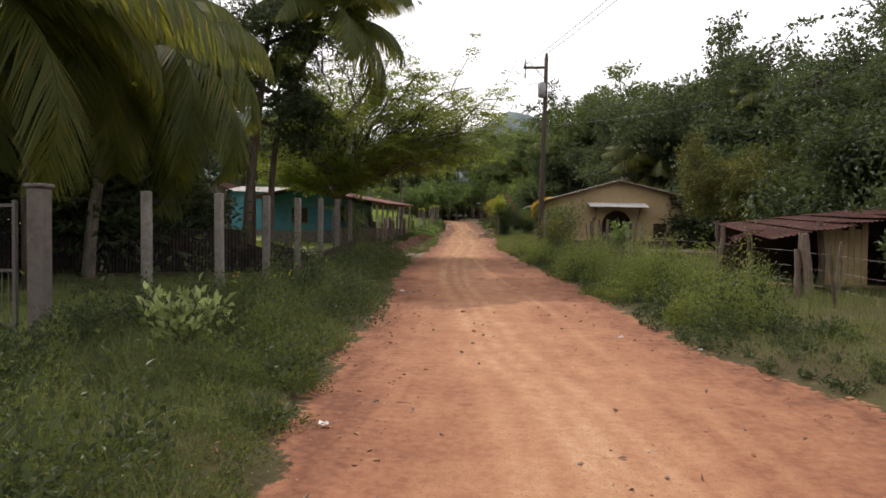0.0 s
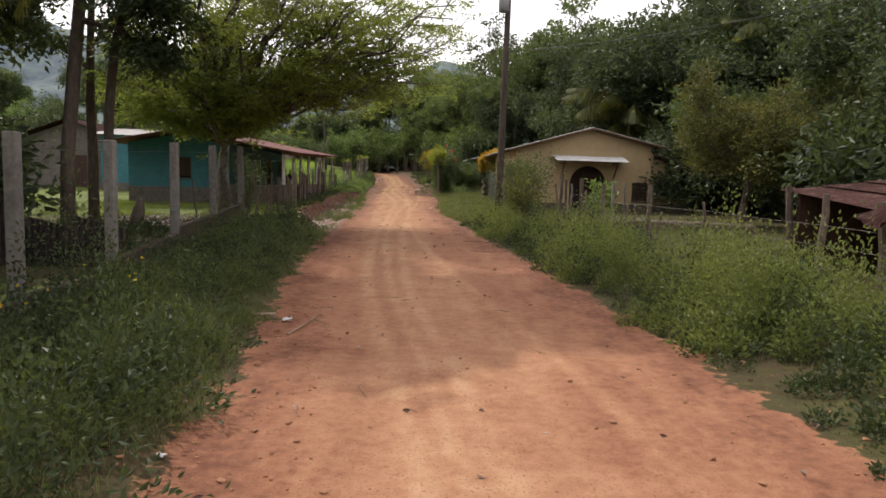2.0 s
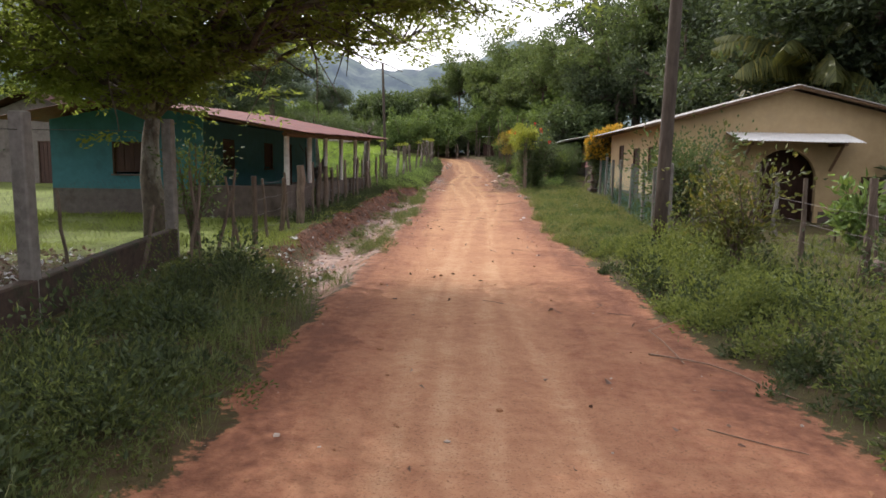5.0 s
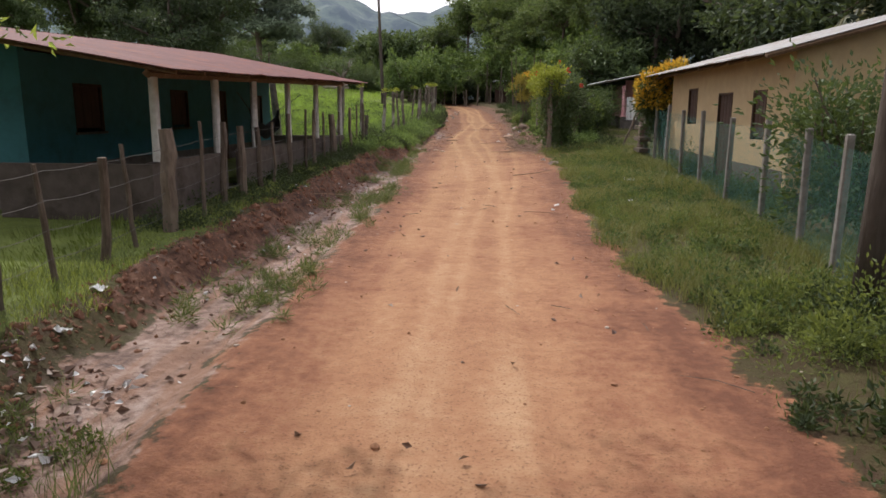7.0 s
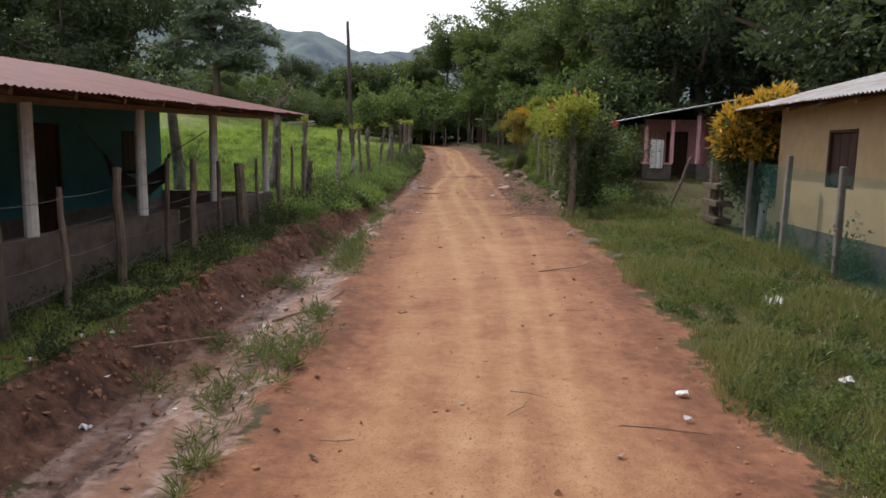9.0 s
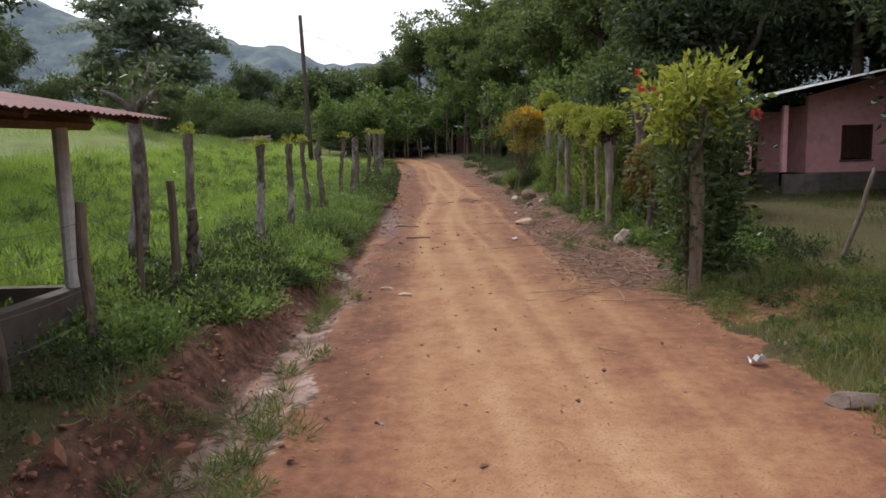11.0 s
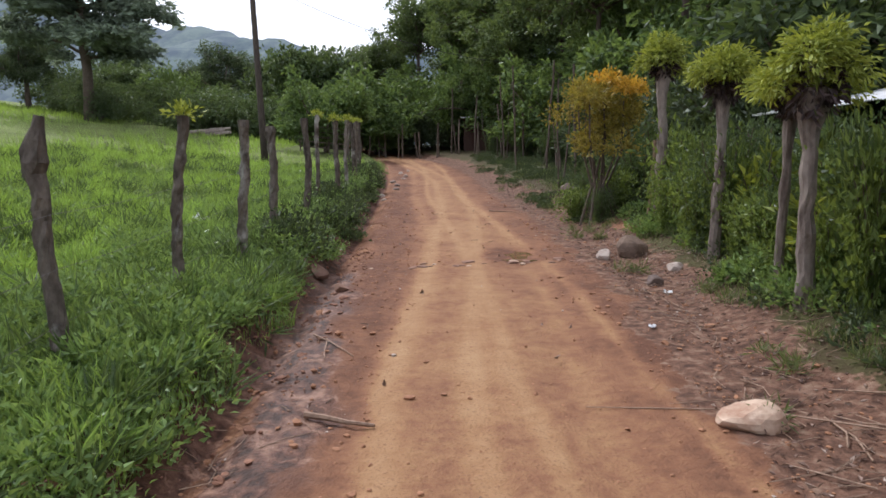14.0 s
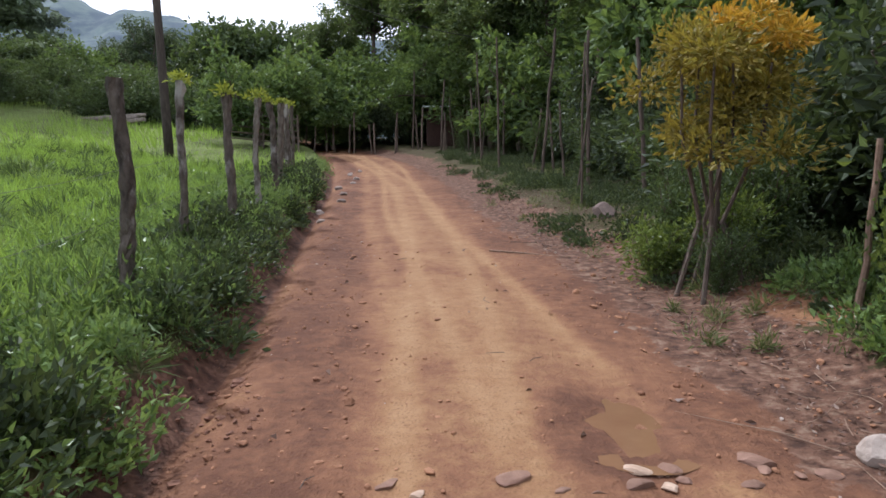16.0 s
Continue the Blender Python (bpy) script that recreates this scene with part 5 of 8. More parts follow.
# ---------------------------------------------------------------- shed of poles and rusty tin
def shed():
    h = thing("shed", "tumbledown shed of poles, boards and rusty tin", "shed")
    for x, y, t in ((9.4, 20.6, 2.25), (11.15, 20.4, 2.45), (13.6, 20.4, 2.75), (9.6, 23.8, 2.5), (13.6, 23.8, 2.9)):
        part("pole", Geo().tube([(x, y, 0.4), (x + 0.05, y, 1.4), (x - 0.03, y + 0.03, t)], (0.09, 0.08, 0.075), 7, rough=0.06, seed=int(x * 9)), M_POSTWOOD, h)
    g = np.random.default_rng(5)
    for i in range(7):
        x = 11.2 + i * 0.17
        part("board", Geo().box((x, 20.42, 0.62 + g.uniform(0, 0.1)), (x + 0.155, 20.45, 2.25 + g.uniform(-0.05, 0.15)), 0.005), M_TAN, h)
    part("back_wall", Geo().box((9.7, 23.6, 0.5), (13.8, 23.7, 2.36)).box((13.55, 20.5, 0.5), (13.65, 23.6, 2.5)), M_DARKWOOD, h)
    part("platform", Geo().box((9.4, 20.2, 0.72), (11.2, 20.9, 0.79), 0.01).box((11.3, 20.0, 0.70), (12.9, 20.36, 0.77), 0.01), M_STICK, h, "grey plank platform at the front")
    for i in range(6):
        a = 9.6 + i * 0.9
        part("tin_sheet", tin_sheet((a, 19.5 + 0.2 * g.uniform(-1, 1), 2.12 + 0.12 * i + 0.09 * g.normal()), (a + 1.05, 19.5 + 0.2 * g.uniform(-1, 1), 2.2 + 0.13 * i), (a, 24.2, 2.42 + 0.1 * i), (a + 1.05, 24.2, 2.5 + 0.1 * i), 8, 0.016, 0.05, i), M_RUST, h, "torn and rusted corrugated sheet")
    part("hanging_sheet", tin_sheet((8.75, 19.7, 1.95), (8.75, 20.6, 1.9), (9.4, 19.6, 2.2), (9.4, 20.6, 2.22), 8, 0.016, 0.05, 3), M_RUST, h)


shed()


# ---------------------------------------------------------------- utility poles and lines
def sag(a, b, drop, n=24):
    a, b = np.array(a, float), np.array(b, float)
    return [a + (b - a) * t - np.array((0, 0, drop * 4 * t * (1 - t))) for t in np.linspace(0, 1, n)]


def wooden_pole(x, y, top, r=0.13, lean=(0, 0), label="tall brown wooden utility pole"):
    h = thing("utility_pole", label, "utility pole", group="utility poles")
    z = gz(x, y)
    pts = [(x + lean[0] * t, y + lean[1] * t, z - 0.3 + (top - z + 0.3) * t) for t in np.linspace(0, 1, 7)]
    part("shaft", Geo().tube(pts, np.linspace(r, r * 0.68, 7), 10, rough=0.015, seed=int(abs(x * 7))), M_POLE, h, smooth_on=True)
    return h


POLE = wooden_pole(4.95, 35.5, 10.55, 0.14, (0.2, -0.1), "grey utility pole carrying a transformer and crossarm")
part("crossarm", Geo().box((4.05, 35.36, 9.98), (5.2, 35.46, 10.09), 0.01), M_POLE, POLE)
part("crossarm_brace", Geo().tube([(4.6, 35.4, 10.0), (5.08, 35.4, 9.5)], 0.018, 5), M_METAL, POLE)
part("transformer", Geo().tube([(4.93, 35.18, z) for z in (8.55, 8.6, 9.2, 9.28)], (0.14, 0.19, 0.19, 0.1), 14), M_METAL, POLE, "grey cylindrical transformer", True)
part("cutout_fuse", Geo().tube([(4.15, 35.4, 9.55), (4.15, 35.4, 10.45)], 0.03, 7), M_METAL, POLE)
part("insulator", Geo().tube([(5.15, 35.4, 10.5), (5.15, 35.4, 10.62), (5.15, 35.4, 10.75)], (0.05, 0.075, 0.03), 8), M_CABLE, POLE)
part("insulator", Geo().tube([(4.12, 35.4, 10.09), (4.12, 35.4, 10.25)], (0.05, 0.03), 8), M_CABLE, POLE)
part("drop_wire", Geo().tube([(4.2, 35.4, 9.5), (4.3, 35.35, 9.2), (4.75, 35.2, 9.25)], 0.012, 5), M_CABLE, POLE)
wooden_pole(-8.2, 88, 12.35, 0.16, (-0.35, 0.4))
wooden_pole(-9.8, 122, 13.0, 0.14, (-0.2, 0.2))
for a, b, d in (((5.15, 35.4, 10.7), (13.5, -14, 11.0), 1.0), ((4.2, 35.4, 10.2), (12.5, -14, 10.4), 1.0), ((5.05, 35.4, 7.2), (24.0, 20, 10.0), 0.9), ((-8.5, 88.3, 11.5), (7.0, 96.0, 8.5), 1.1)):
    single("overhead_wire", Geo().tube(sag(a, b, d), 0.013, 4, cap=False), M_CABLE, "thin black overhead wire hung between poles", "wire", "overhead wires")

# ---------------------------------------------------------------- posts and fences
def post(x, y, h, r=0.06, mat=None, lean=(0.0, 0.0), name="fence_post", label="weathered round wooden fence post", group="wooden fence posts", seed=0, knob=0.0):
    z = gz(x, y)
    g = np.random.default_rng(int(x * 131 + y * 17) & 0xFFFF)
    n = 6
    pts = [(x + lean[0] * t + g.normal() * 0.012, y + lean[1] * t + g.normal() * 0.012, z - 0.25 + (h + 0.25) * t) for t in np.linspace(0, 1, n)]
    rad = r * np.linspace(1.12, 0.88, n) * (1 + g.normal(size=n) * 0.05)
    return single(name, Geo().tube(pts, rad, 8, rough=0.05, seed=int(x * 77 + y) & 0xFFFF), mat or M_POSTWOOD, label, "fence post", group)


def square_post(x, y, h, w=0.13, mat=None, label="square weathered concrete fence post", group="concrete fence posts", lean=0.0):
    z = gz(x, y)
    geo = Geo().box((x - w / 2, y - w / 2, z - 0.2), (x + w / 2, y + w / 2, z + h), 0.015)
    geo.v[-1] += np.outer((geo.v[-1][:, 2] - z), (lean, 0, 0))
    return single("fence_post", geo, mat or M_CONCRETE, label, "fence post", group)


def strands(pts, heights, label, r=0.0032, group=""):
    f = thing("wire_fence", label, "fence")
    for k, hh in enumerate(heights):
        line = []
        for (xa, ya), (xb, yb) in zip(pts, pts[1:]):
            za, zb = gz(xa, ya) + hh, gz(xb, yb) + hh
            line += sag((xa, ya, za), (xb, yb, zb), 0.02, 5)[: (5 if (xb, yb) == pts[-1] else 4)]
        part("wire", Geo().tube(line, r, 4, cap=False), M_WIRE, f)
    return f


def netting(a, b, z0, z1, mesh, mat, parent, w=0.006):
    """Diamond netting between two posts."""
    (xa, ya), (xb, yb) = a, b
    ln = math.hypot(xb - xa, yb - ya)
    za, zb = gz(xa, ya), gz(xb, yb)
    h = z1 - z0
    geo = Geo()
    v = []
    for k in np.arange(-h, ln, mesh):
        for s in (1, -1):
            u0, u1 = max(k, 0), min(k + h, ln)
            if u1 <= u0:
                continue
            q0, q1 = (u0 - k), (u1 - k)
            if s < 0:
                q0, q1 = h - q0, h - q1
            for u, q, dz in ((u0, q0, -w), (u0, q0, w), (u1, q1, w), (u1, q1, -w)):
                t = u / ln
                v.append((xa + (xb - xa) * t, ya + (yb - ya) * t, za + (zb - za) * t + z0 + q + dz))
    i = np.arange(len(v) // 4)[:, None] * 4
    geo.add(v, i + [0, 1, 2, 3])
    return part("netting", geo, mat, parent)


# concrete posts along the first yard, on a low footing
CP = [(-4.3, 14.6), (-3.55, 16.4), (-3.35, 19.0), (-3.28, 21.7), (-3.48, 25.4), (-3.6, 28.8), (-3.9, 33.0)]
for x, y in CP:
    square_post(x, y, 2.35, 0.17, lean=0.01 * math.sin(y * 3))
yard = thing("chain_link_fence", "sagging chain-link fence on a low dark footing", "fence")
for a, b, rise in zip([(-4.6, 12.1)] + CP[:-1], CP, (0.15, 0.15, 0.15, 0.18, 0.34, 0.5, 0.5)):
    ln = math.hypot(b[0] - a[0], b[1] - a[1])
    z = (gz(*a) + gz(*b)) / 2
    ft = Geo().box((0, -0.09, -0.55), (ln, 0.09, rise), 0.02)
    ang = math.atan2(b[1] - a[1], b[0] - a[0])
    c, s = math.cos(ang), math.sin(ang)
    ft.v[-1] = np.stack([a[0] + ft.v[-1][:, 0] * c - ft.v[-1][:, 1] * s, a[1] + ft.v[-1][:, 0] * s + ft.v[-1][:, 1] * c, z + ft.v[-1][:, 2] + (gz(*b) - gz(*a)) * (ft.v[-1][:, 0] / ln - 0.5)], 1)
    part("footing", ft, M_FOOTING, yard)
    netting(a, b, rise, 1.5, 0.12, M_OLDWIRE, yard, 0.0016)
    part("wire", Geo().tube([(a[0], a[1], gz(*a) + 2.15), (b[0], b[1], gz(*b) + 2.15)], 0.004, 4), M_OLDWIRE, yard)
gp = thing("gate_pillar", "broad weathered concrete gate pillar with stains", "pillar")
gzz = gz(-4.6, 11.8)
part("shaft", Geo().box((-4.73, 11.66, gzz - 0.2), (-4.47, 11.94, gzz + 2.3), 0.03), M_PLINTH, gp)
part("cap", Geo().box((-4.76, 11.63, gzz + 2.3), (-4.44, 11.97, gzz + 2.36), 0.015), M_PLINTH, gp)
gate = thing("metal_gate", "dark metal bar gate, closed, by the pillar", "gate")
z = gzz
part("gate_frame", Geo().box((-7.6, 11.75, z + 0.15), (-4.95, 11.8, z + 0.2)).box((-7.6, 11.75, z + 2.0), (-4.95, 11.8, z + 2.05)).box((-7.6, 11.75, z + 1.0), (-4.95, 11.8, z + 1.04)).box((-5.0, 11.74, z + 0.1), (-4.95, 11.81, z + 2.1)).box((-7.6, 11.74, z + 0.1), (-7.55, 11.81, z + 2.1)), M_WIRE, gate)
for i in range(24):
    xx = -7.5 + i * 0.105
    part("bar", Geo().tube([(xx, 11.775, z + 0.2), (xx, 11.775, z + 1.0)], 0.008, 5), M_WIRE, gate)
netting((-7.5, 11.78), (-5.0, 11.78), 1.05, 2.0, 0.09, M_OLDWIRE, gate, 0.0018)

# wooden posts before the teal house
LP = [(-3.0, 34.6), (-3.05, 35.5), (-3.02, 36.4), (-3.05, 37.2), (-3.05, 38.1), (-3.0, 39.1), (-3.1, 40.2), (-3.1, 41.1), (-3.15, 42.2), (-3.2, 43.25), (-3.2, 44.3), (-3.15, 45.4), (-3.2, 46.4), (-3.2, 47.5), (-3.2, 48.6), (-3.25, 49.7), (-3.2, 50.9), (-3.25, 52.1), (-3.2, 52.9)]
for i, (x, y) in enumerate(LP):
    k = math.sin(i * 5.3)
    post(x, y, 1.32 + 0.12 * k, (0.085 if i in (4, 7, 14) else 0.042) + 0.012 * math.cos(i * 3.1), lean=(-0.12 * math.sin(i * 2.7) if i < 4 else 0.03 * k, 0.04 * k))
strands(LP, (0.25, 0.55, 0.85, 1.15), "rusty barbed wire strung along wooden posts")

# living fence posts along the pasture
QP = [(-3.1, 53.5, 2.85, -0.05), (-3.4, 54.5, 3.85, -0.1), (-2.95, 56.0, 3.72, 0.08), (-2.86, 57.95, 3.77, 0.02), (-2.86, 59.72, 3.87, -0.1), (-2.88, 61.71, 3.97, -0.09), (-2.82, 63.67, 4.07, 0.2), (-2.8, 65.7, 4.13, 0.17), (-2.85, 67.86, 4.15, 0.01), (-2.75, 69.85, 4.37, 0.07), (-2.92, 72.15, 4.57, 0.04), (-2.76, 73.67, 4.54, 0.01), (-2.83, 76.0, 4.65, 0.05), (-2.9, 77.9, 4.7, -0.04), (-3.05, 79.7, 4.8, 0.05), (-3.25, 81.8, 4.9, 0.0), (-3.5, 84.0, 5.0, 0.08), (-3.9, 86.5, 5.1, -0.05), (-4.4, 89.2, 5.2, 0.0), (-4.95, 92.0, 5.3, 0.03)]


def sprout(geo, at, n, reach, leaf, seed):
    g = np.random.default_rng(seed)
    az, el = g.uniform(0, 2 * np.pi, n), g.uniform(-0.15, 1.4, n)
    d = np.stack([np.cos(az) * np.cos(el), np.sin(az) * np.cos(el), np.sin(el)], 1)
    k = g.uniform(0.05, 1, n)[:, None] * reach
    c = np.array(at) + d * k * [1, 1, 0.75]
    c[:, 2] -= (k[:, 0] ** 2) * 0.25
    geo.leaves(c, d + g.normal(size=(n, 3)) * 0.35, leaf, leaf * 0.5, seed=seed)


for i, (x, y, top, lx) in enumerate(QP):
    g = np.random.default_rng(300 + i)
    root = thing("living_fence_post", "rough-barked living fence post with sprouting top", "fence post", group="living fence posts")
    z0 = gz(x, y)
    h = top - z0
    ly = g.normal() * 0.05
    n = 26
    bow = g.normal() * 0.05
    pts = [(x + lx * t + bow * math.sin(3.1 * t) + 0.012 * math.sin(9 * t + i) + g.normal() * 0.004, y + ly * t, z0 - 0.25 + (h + 0.25) * t) for t in np.linspace(0, 1, n)]
    rad = 0.88 * np.array((0.055, 0.068, 0.072, 0.064, 0.05, 0.066))[i % 6] * (1.4 if i == 0 else 1.0) * np.linspace(1.15, 0.95, n) * (1 + g.normal(size=n) * 0.05)
    if i == 5:
        tt = np.linspace(0, 1, n)
        rad = rad * (1 + 0.5 * np.exp(-((tt - 0.86) / 0.09) ** 2) - 0.45 * smooth(0.9, 1.0, tt))
        pts = [(p[0] - 0.05 * math.exp(-(((t - 0.85) / 0.08) ** 2)), p[1], p[2]) for p, t in zip(pts, tt)]
    elif i:
        rad = rad * (1 + 0.3 * np.exp(-((np.linspace(0, 1, n) - 0.97) / 0.06) ** 2))
    part("trunk", Geo().tube(pts, rad, 12, rough=0.12, seed=i), M_LIVEBARK, root)
    if i not in (0, 5, 7, 8, 9):
        lv = Geo()
        sprout(lv, pts[-1], int(g.integers(40, 110)), g.uniform(0.10, 0.24), 0.075, 900 + i)
        tagged(part("sprout_tuft", lv, L_SPROUT, root), "bright yellow-green fresh sprouts", kind="stuff")
strands([(p[0], p[1]) for p in QP], (0.35, 0.75, 1.15), "barbed wire along the living posts of the pasture", 0.0018)

# right side, first stretch
RP = [(9.7, 14.0), (9.5, 16.2), (9.6, 18.1), (8.9, 21.5), (8.3, 24.7), (7.6, 26.6), (6.9, 28.3), (7.1, 30.4), (7.2, 32.2), (7.2, 34.3), (7.5, 36.9), (7.9, 38.6)]
for i, (x, y) in enumerate(RP):
    k = math.sin(i * 4.1 + 1)
    post(x, y, 1.5 + 0.2 * k, 0.05 + 0.018 * math.cos(i * 2.3), lean=(0.12 * k, 0.03))
strands(RP, (0.4, 0.75, 1.1), "barbed wire on crooked posts in tall weeds")
for x, y, h in ((9.0, 34.6, 1.5), (8.3, 38.2, 1.3), (10.2, 37.2, 1.4), (7.0, 40.2, 1.3)):
    post(x, y, h, 0.05, M_CONCRETE, label="pale round pipe post in the yard", group="pale yard posts")
for x, y, h, l in ((8.0, 27.3, 0.9, 0.2), (7.4, 25.4, 0.8, -0.15), (7.7, 29.3, 1.0, 0.1), (8.5, 31.5, 0.9, 0.15), (8.1, 33.4, 1.1, -0.1), (8.7, 36.2, 1.0, 0.05), (9.3, 33.2, 0.8, 0.12)):
    post(x, y, h, 0.03, lean=(l, 0.05), label="thin crooked wooden stake", group="thin stakes")
post(9.75, 17.9, 1.5, 0.10, lean=(-0.12, 0), label="stout forked post before the shed", group="shed posts")
post(9.55, 17.95, 1.15, 0.06, lean=(-0.05, 0.05), label="stout forked post before the shed", group="shed posts")
post(10.9, 19.0, 1.3, 0.05, lean=(0.1, 0), group="shed posts")

wl = thing("dry_stone_wall", "low dark dry-stone wall grown over with weeds", "wall")
wg_rng = np.random.default_rng(44)
for i in range(44):
    t = i / 43
    x, y = 7.6 + 4.6 * t, 32.6 - 2.0 * t
    for k in range(2):
        s = wg_rng.uniform(0.11, 0.19)
        part("stone", Geo().box((x - s, y - 0.14, gz(x, y) - 0.05 + k * 0.17), (x + s * 0.6, y + 0.14, gz(x, y) + 0.14 + k * 0.17 + wg_rng.uniform(0, 0.05)), 0.05, wg_rng.uniform(-0.3, 0.3), (x, y, 0)), M_DARKSTONE, wl)
for i, (x, y, hh, l) in enumerate(((-3.35, 32.3, 1.3, 0.25), (-3.25, 32.7, 1.5, -0.2), (-3.2, 33.0, 1.2, 0.35), (-3.1, 33.6, 1.5, 0.1), (-3.05, 34.0, 1.35, -0.25), (-3.6, 31.2, 1.1, 0.3), (-4.9, 31.6, 1.3, -0.15))):
    post(x, y, hh, 0.028, lean=(l, 0.05 * math.sin(i)), label="thin crooked stake leaning in the fence line", group="crooked stakes")

# green netted fence before the tan house
GP = [(5.0, 35.5), (5.3, 36.9), (5.5, 38.3), (5.64, 40.1), (5.72, 42.1), (5.82, 44.2), (5.95, 46.3), (6.03, 48.2), (6.1, 49.9), (6.12, 51.4)]
green = thing("netted_fence", "green netting fence on pale square posts", "fence")
for i, (x, y) in enumerate(GP):
    if i == 0:
        square_post(5.15, 35.7, 1.75, 0.14, label="tall weathered corner post of the netted fence", group="netted fence posts")
        continue
    square_post(x, y, 1.6 + 0.05 * math.sin(i * 3), 0.085, M_CONCRETE, "slim weathered square fence post", "netted fence posts", 0.015 * math.sin(i * 2))
for a, b in zip(GP, GP[1:]):
    netting(a, b, 0.05, 1.45, 0.05, M_GREENWIRE, green, 0.0032)
post(6.15, 51.9, 1.75, 0.15, label="thick dark gate post beside the croton", group="gate posts")
post(6.5, 50.2, 1.6, 0.07, M_WHITE, label="pale round post by the gate", group="gate posts")
wg = thing("wooden_gate", "low dark board gate beside the croton", "gate")
for k in range(3):
    part("board", Geo().box((5.85, 50.95, 1.75 + k * 0.35), (6.2, 51.85, 1.87 + k * 0.35), 0.01), M_POSTWOOD, wg)
post(6.0, 55.0, 1.3, 0.035, lean=(0.6, 0.2), label="leaning thin pole propped in the yard", group="props")

# ---------------------------------------------------------------- palms and single trees
PALM = make_palm("coconut_palm", "coconut palm with long drooping yellow-green fronds", 41, 5.8, 5.2, 12, (1.3, -0.5), droop=1.75, aimed=((-24, 0.25, 6.6, 1.85), (25, 0.6, 5.3, 1.95), (-37, 0.2, 6.0, 2.0), (2, 0.85, 5.6, 1.8), (-75, 0.5, 5.6, 1.8), (48, 0.9, 5.0, 1.8), (-10, 0.55, 5.8, 1.95)))
PALM.matrix_world = pose(-8.8, 20.2, gz(-8.8, 20.2))
P2 = make_palm("coconut_palm", "coconut palm with long drooping yellow-green fronds", 43, 6.6, 5.4, 15, (0.9, 0.4), droop=1.65, aimed=((-30, 0.4, 5.6, 1.1), (8, 0.3, 5.8, 1.1), (40, 0.5, 5.6, 1.1), (60, 0.1, 5.4, 0.9)))
P2.matrix_world = pose(-8.6, 14.2, gz(-8.6, 14.2))
P3 = make_palm("coconut_palm", "slender coconut palm leaning towards the road", 47, 9.2, 4.2, 14, (2.8, -1.2), droop=1.3, trunk_r=0.11, curve=3.6, bark=M_BARK)
P3.matrix_world = pose(-6.2, 28.4, gz(-6.2, 28.4))
for x, y, s, a in ((15.5, 53, 0.95, 40), (10.5, 75, 0.9, 120), (17, 44, 0.9, 10)):
    put_tree(P3, x, y, s, a, label="tall palm rising among the dark trees")

P4 = make_palm("coconut_palm", "short palm with long arching fronds behind the tan house", 49, 4.9, 4.7, 16, (-0.3, -0.3), L_SIDE, droop=1.25, trunk_r=0.15, aimed=((185, 0.75, 4.8, 0.95), (205, 0.5, 4.6, 1.0), (165, 0.9, 4.6, 0.9), (230, 0.7, 4.4, 1.0)))
P4.matrix_world = pose(14.7, 50.6, gz(14.7, 50.6))

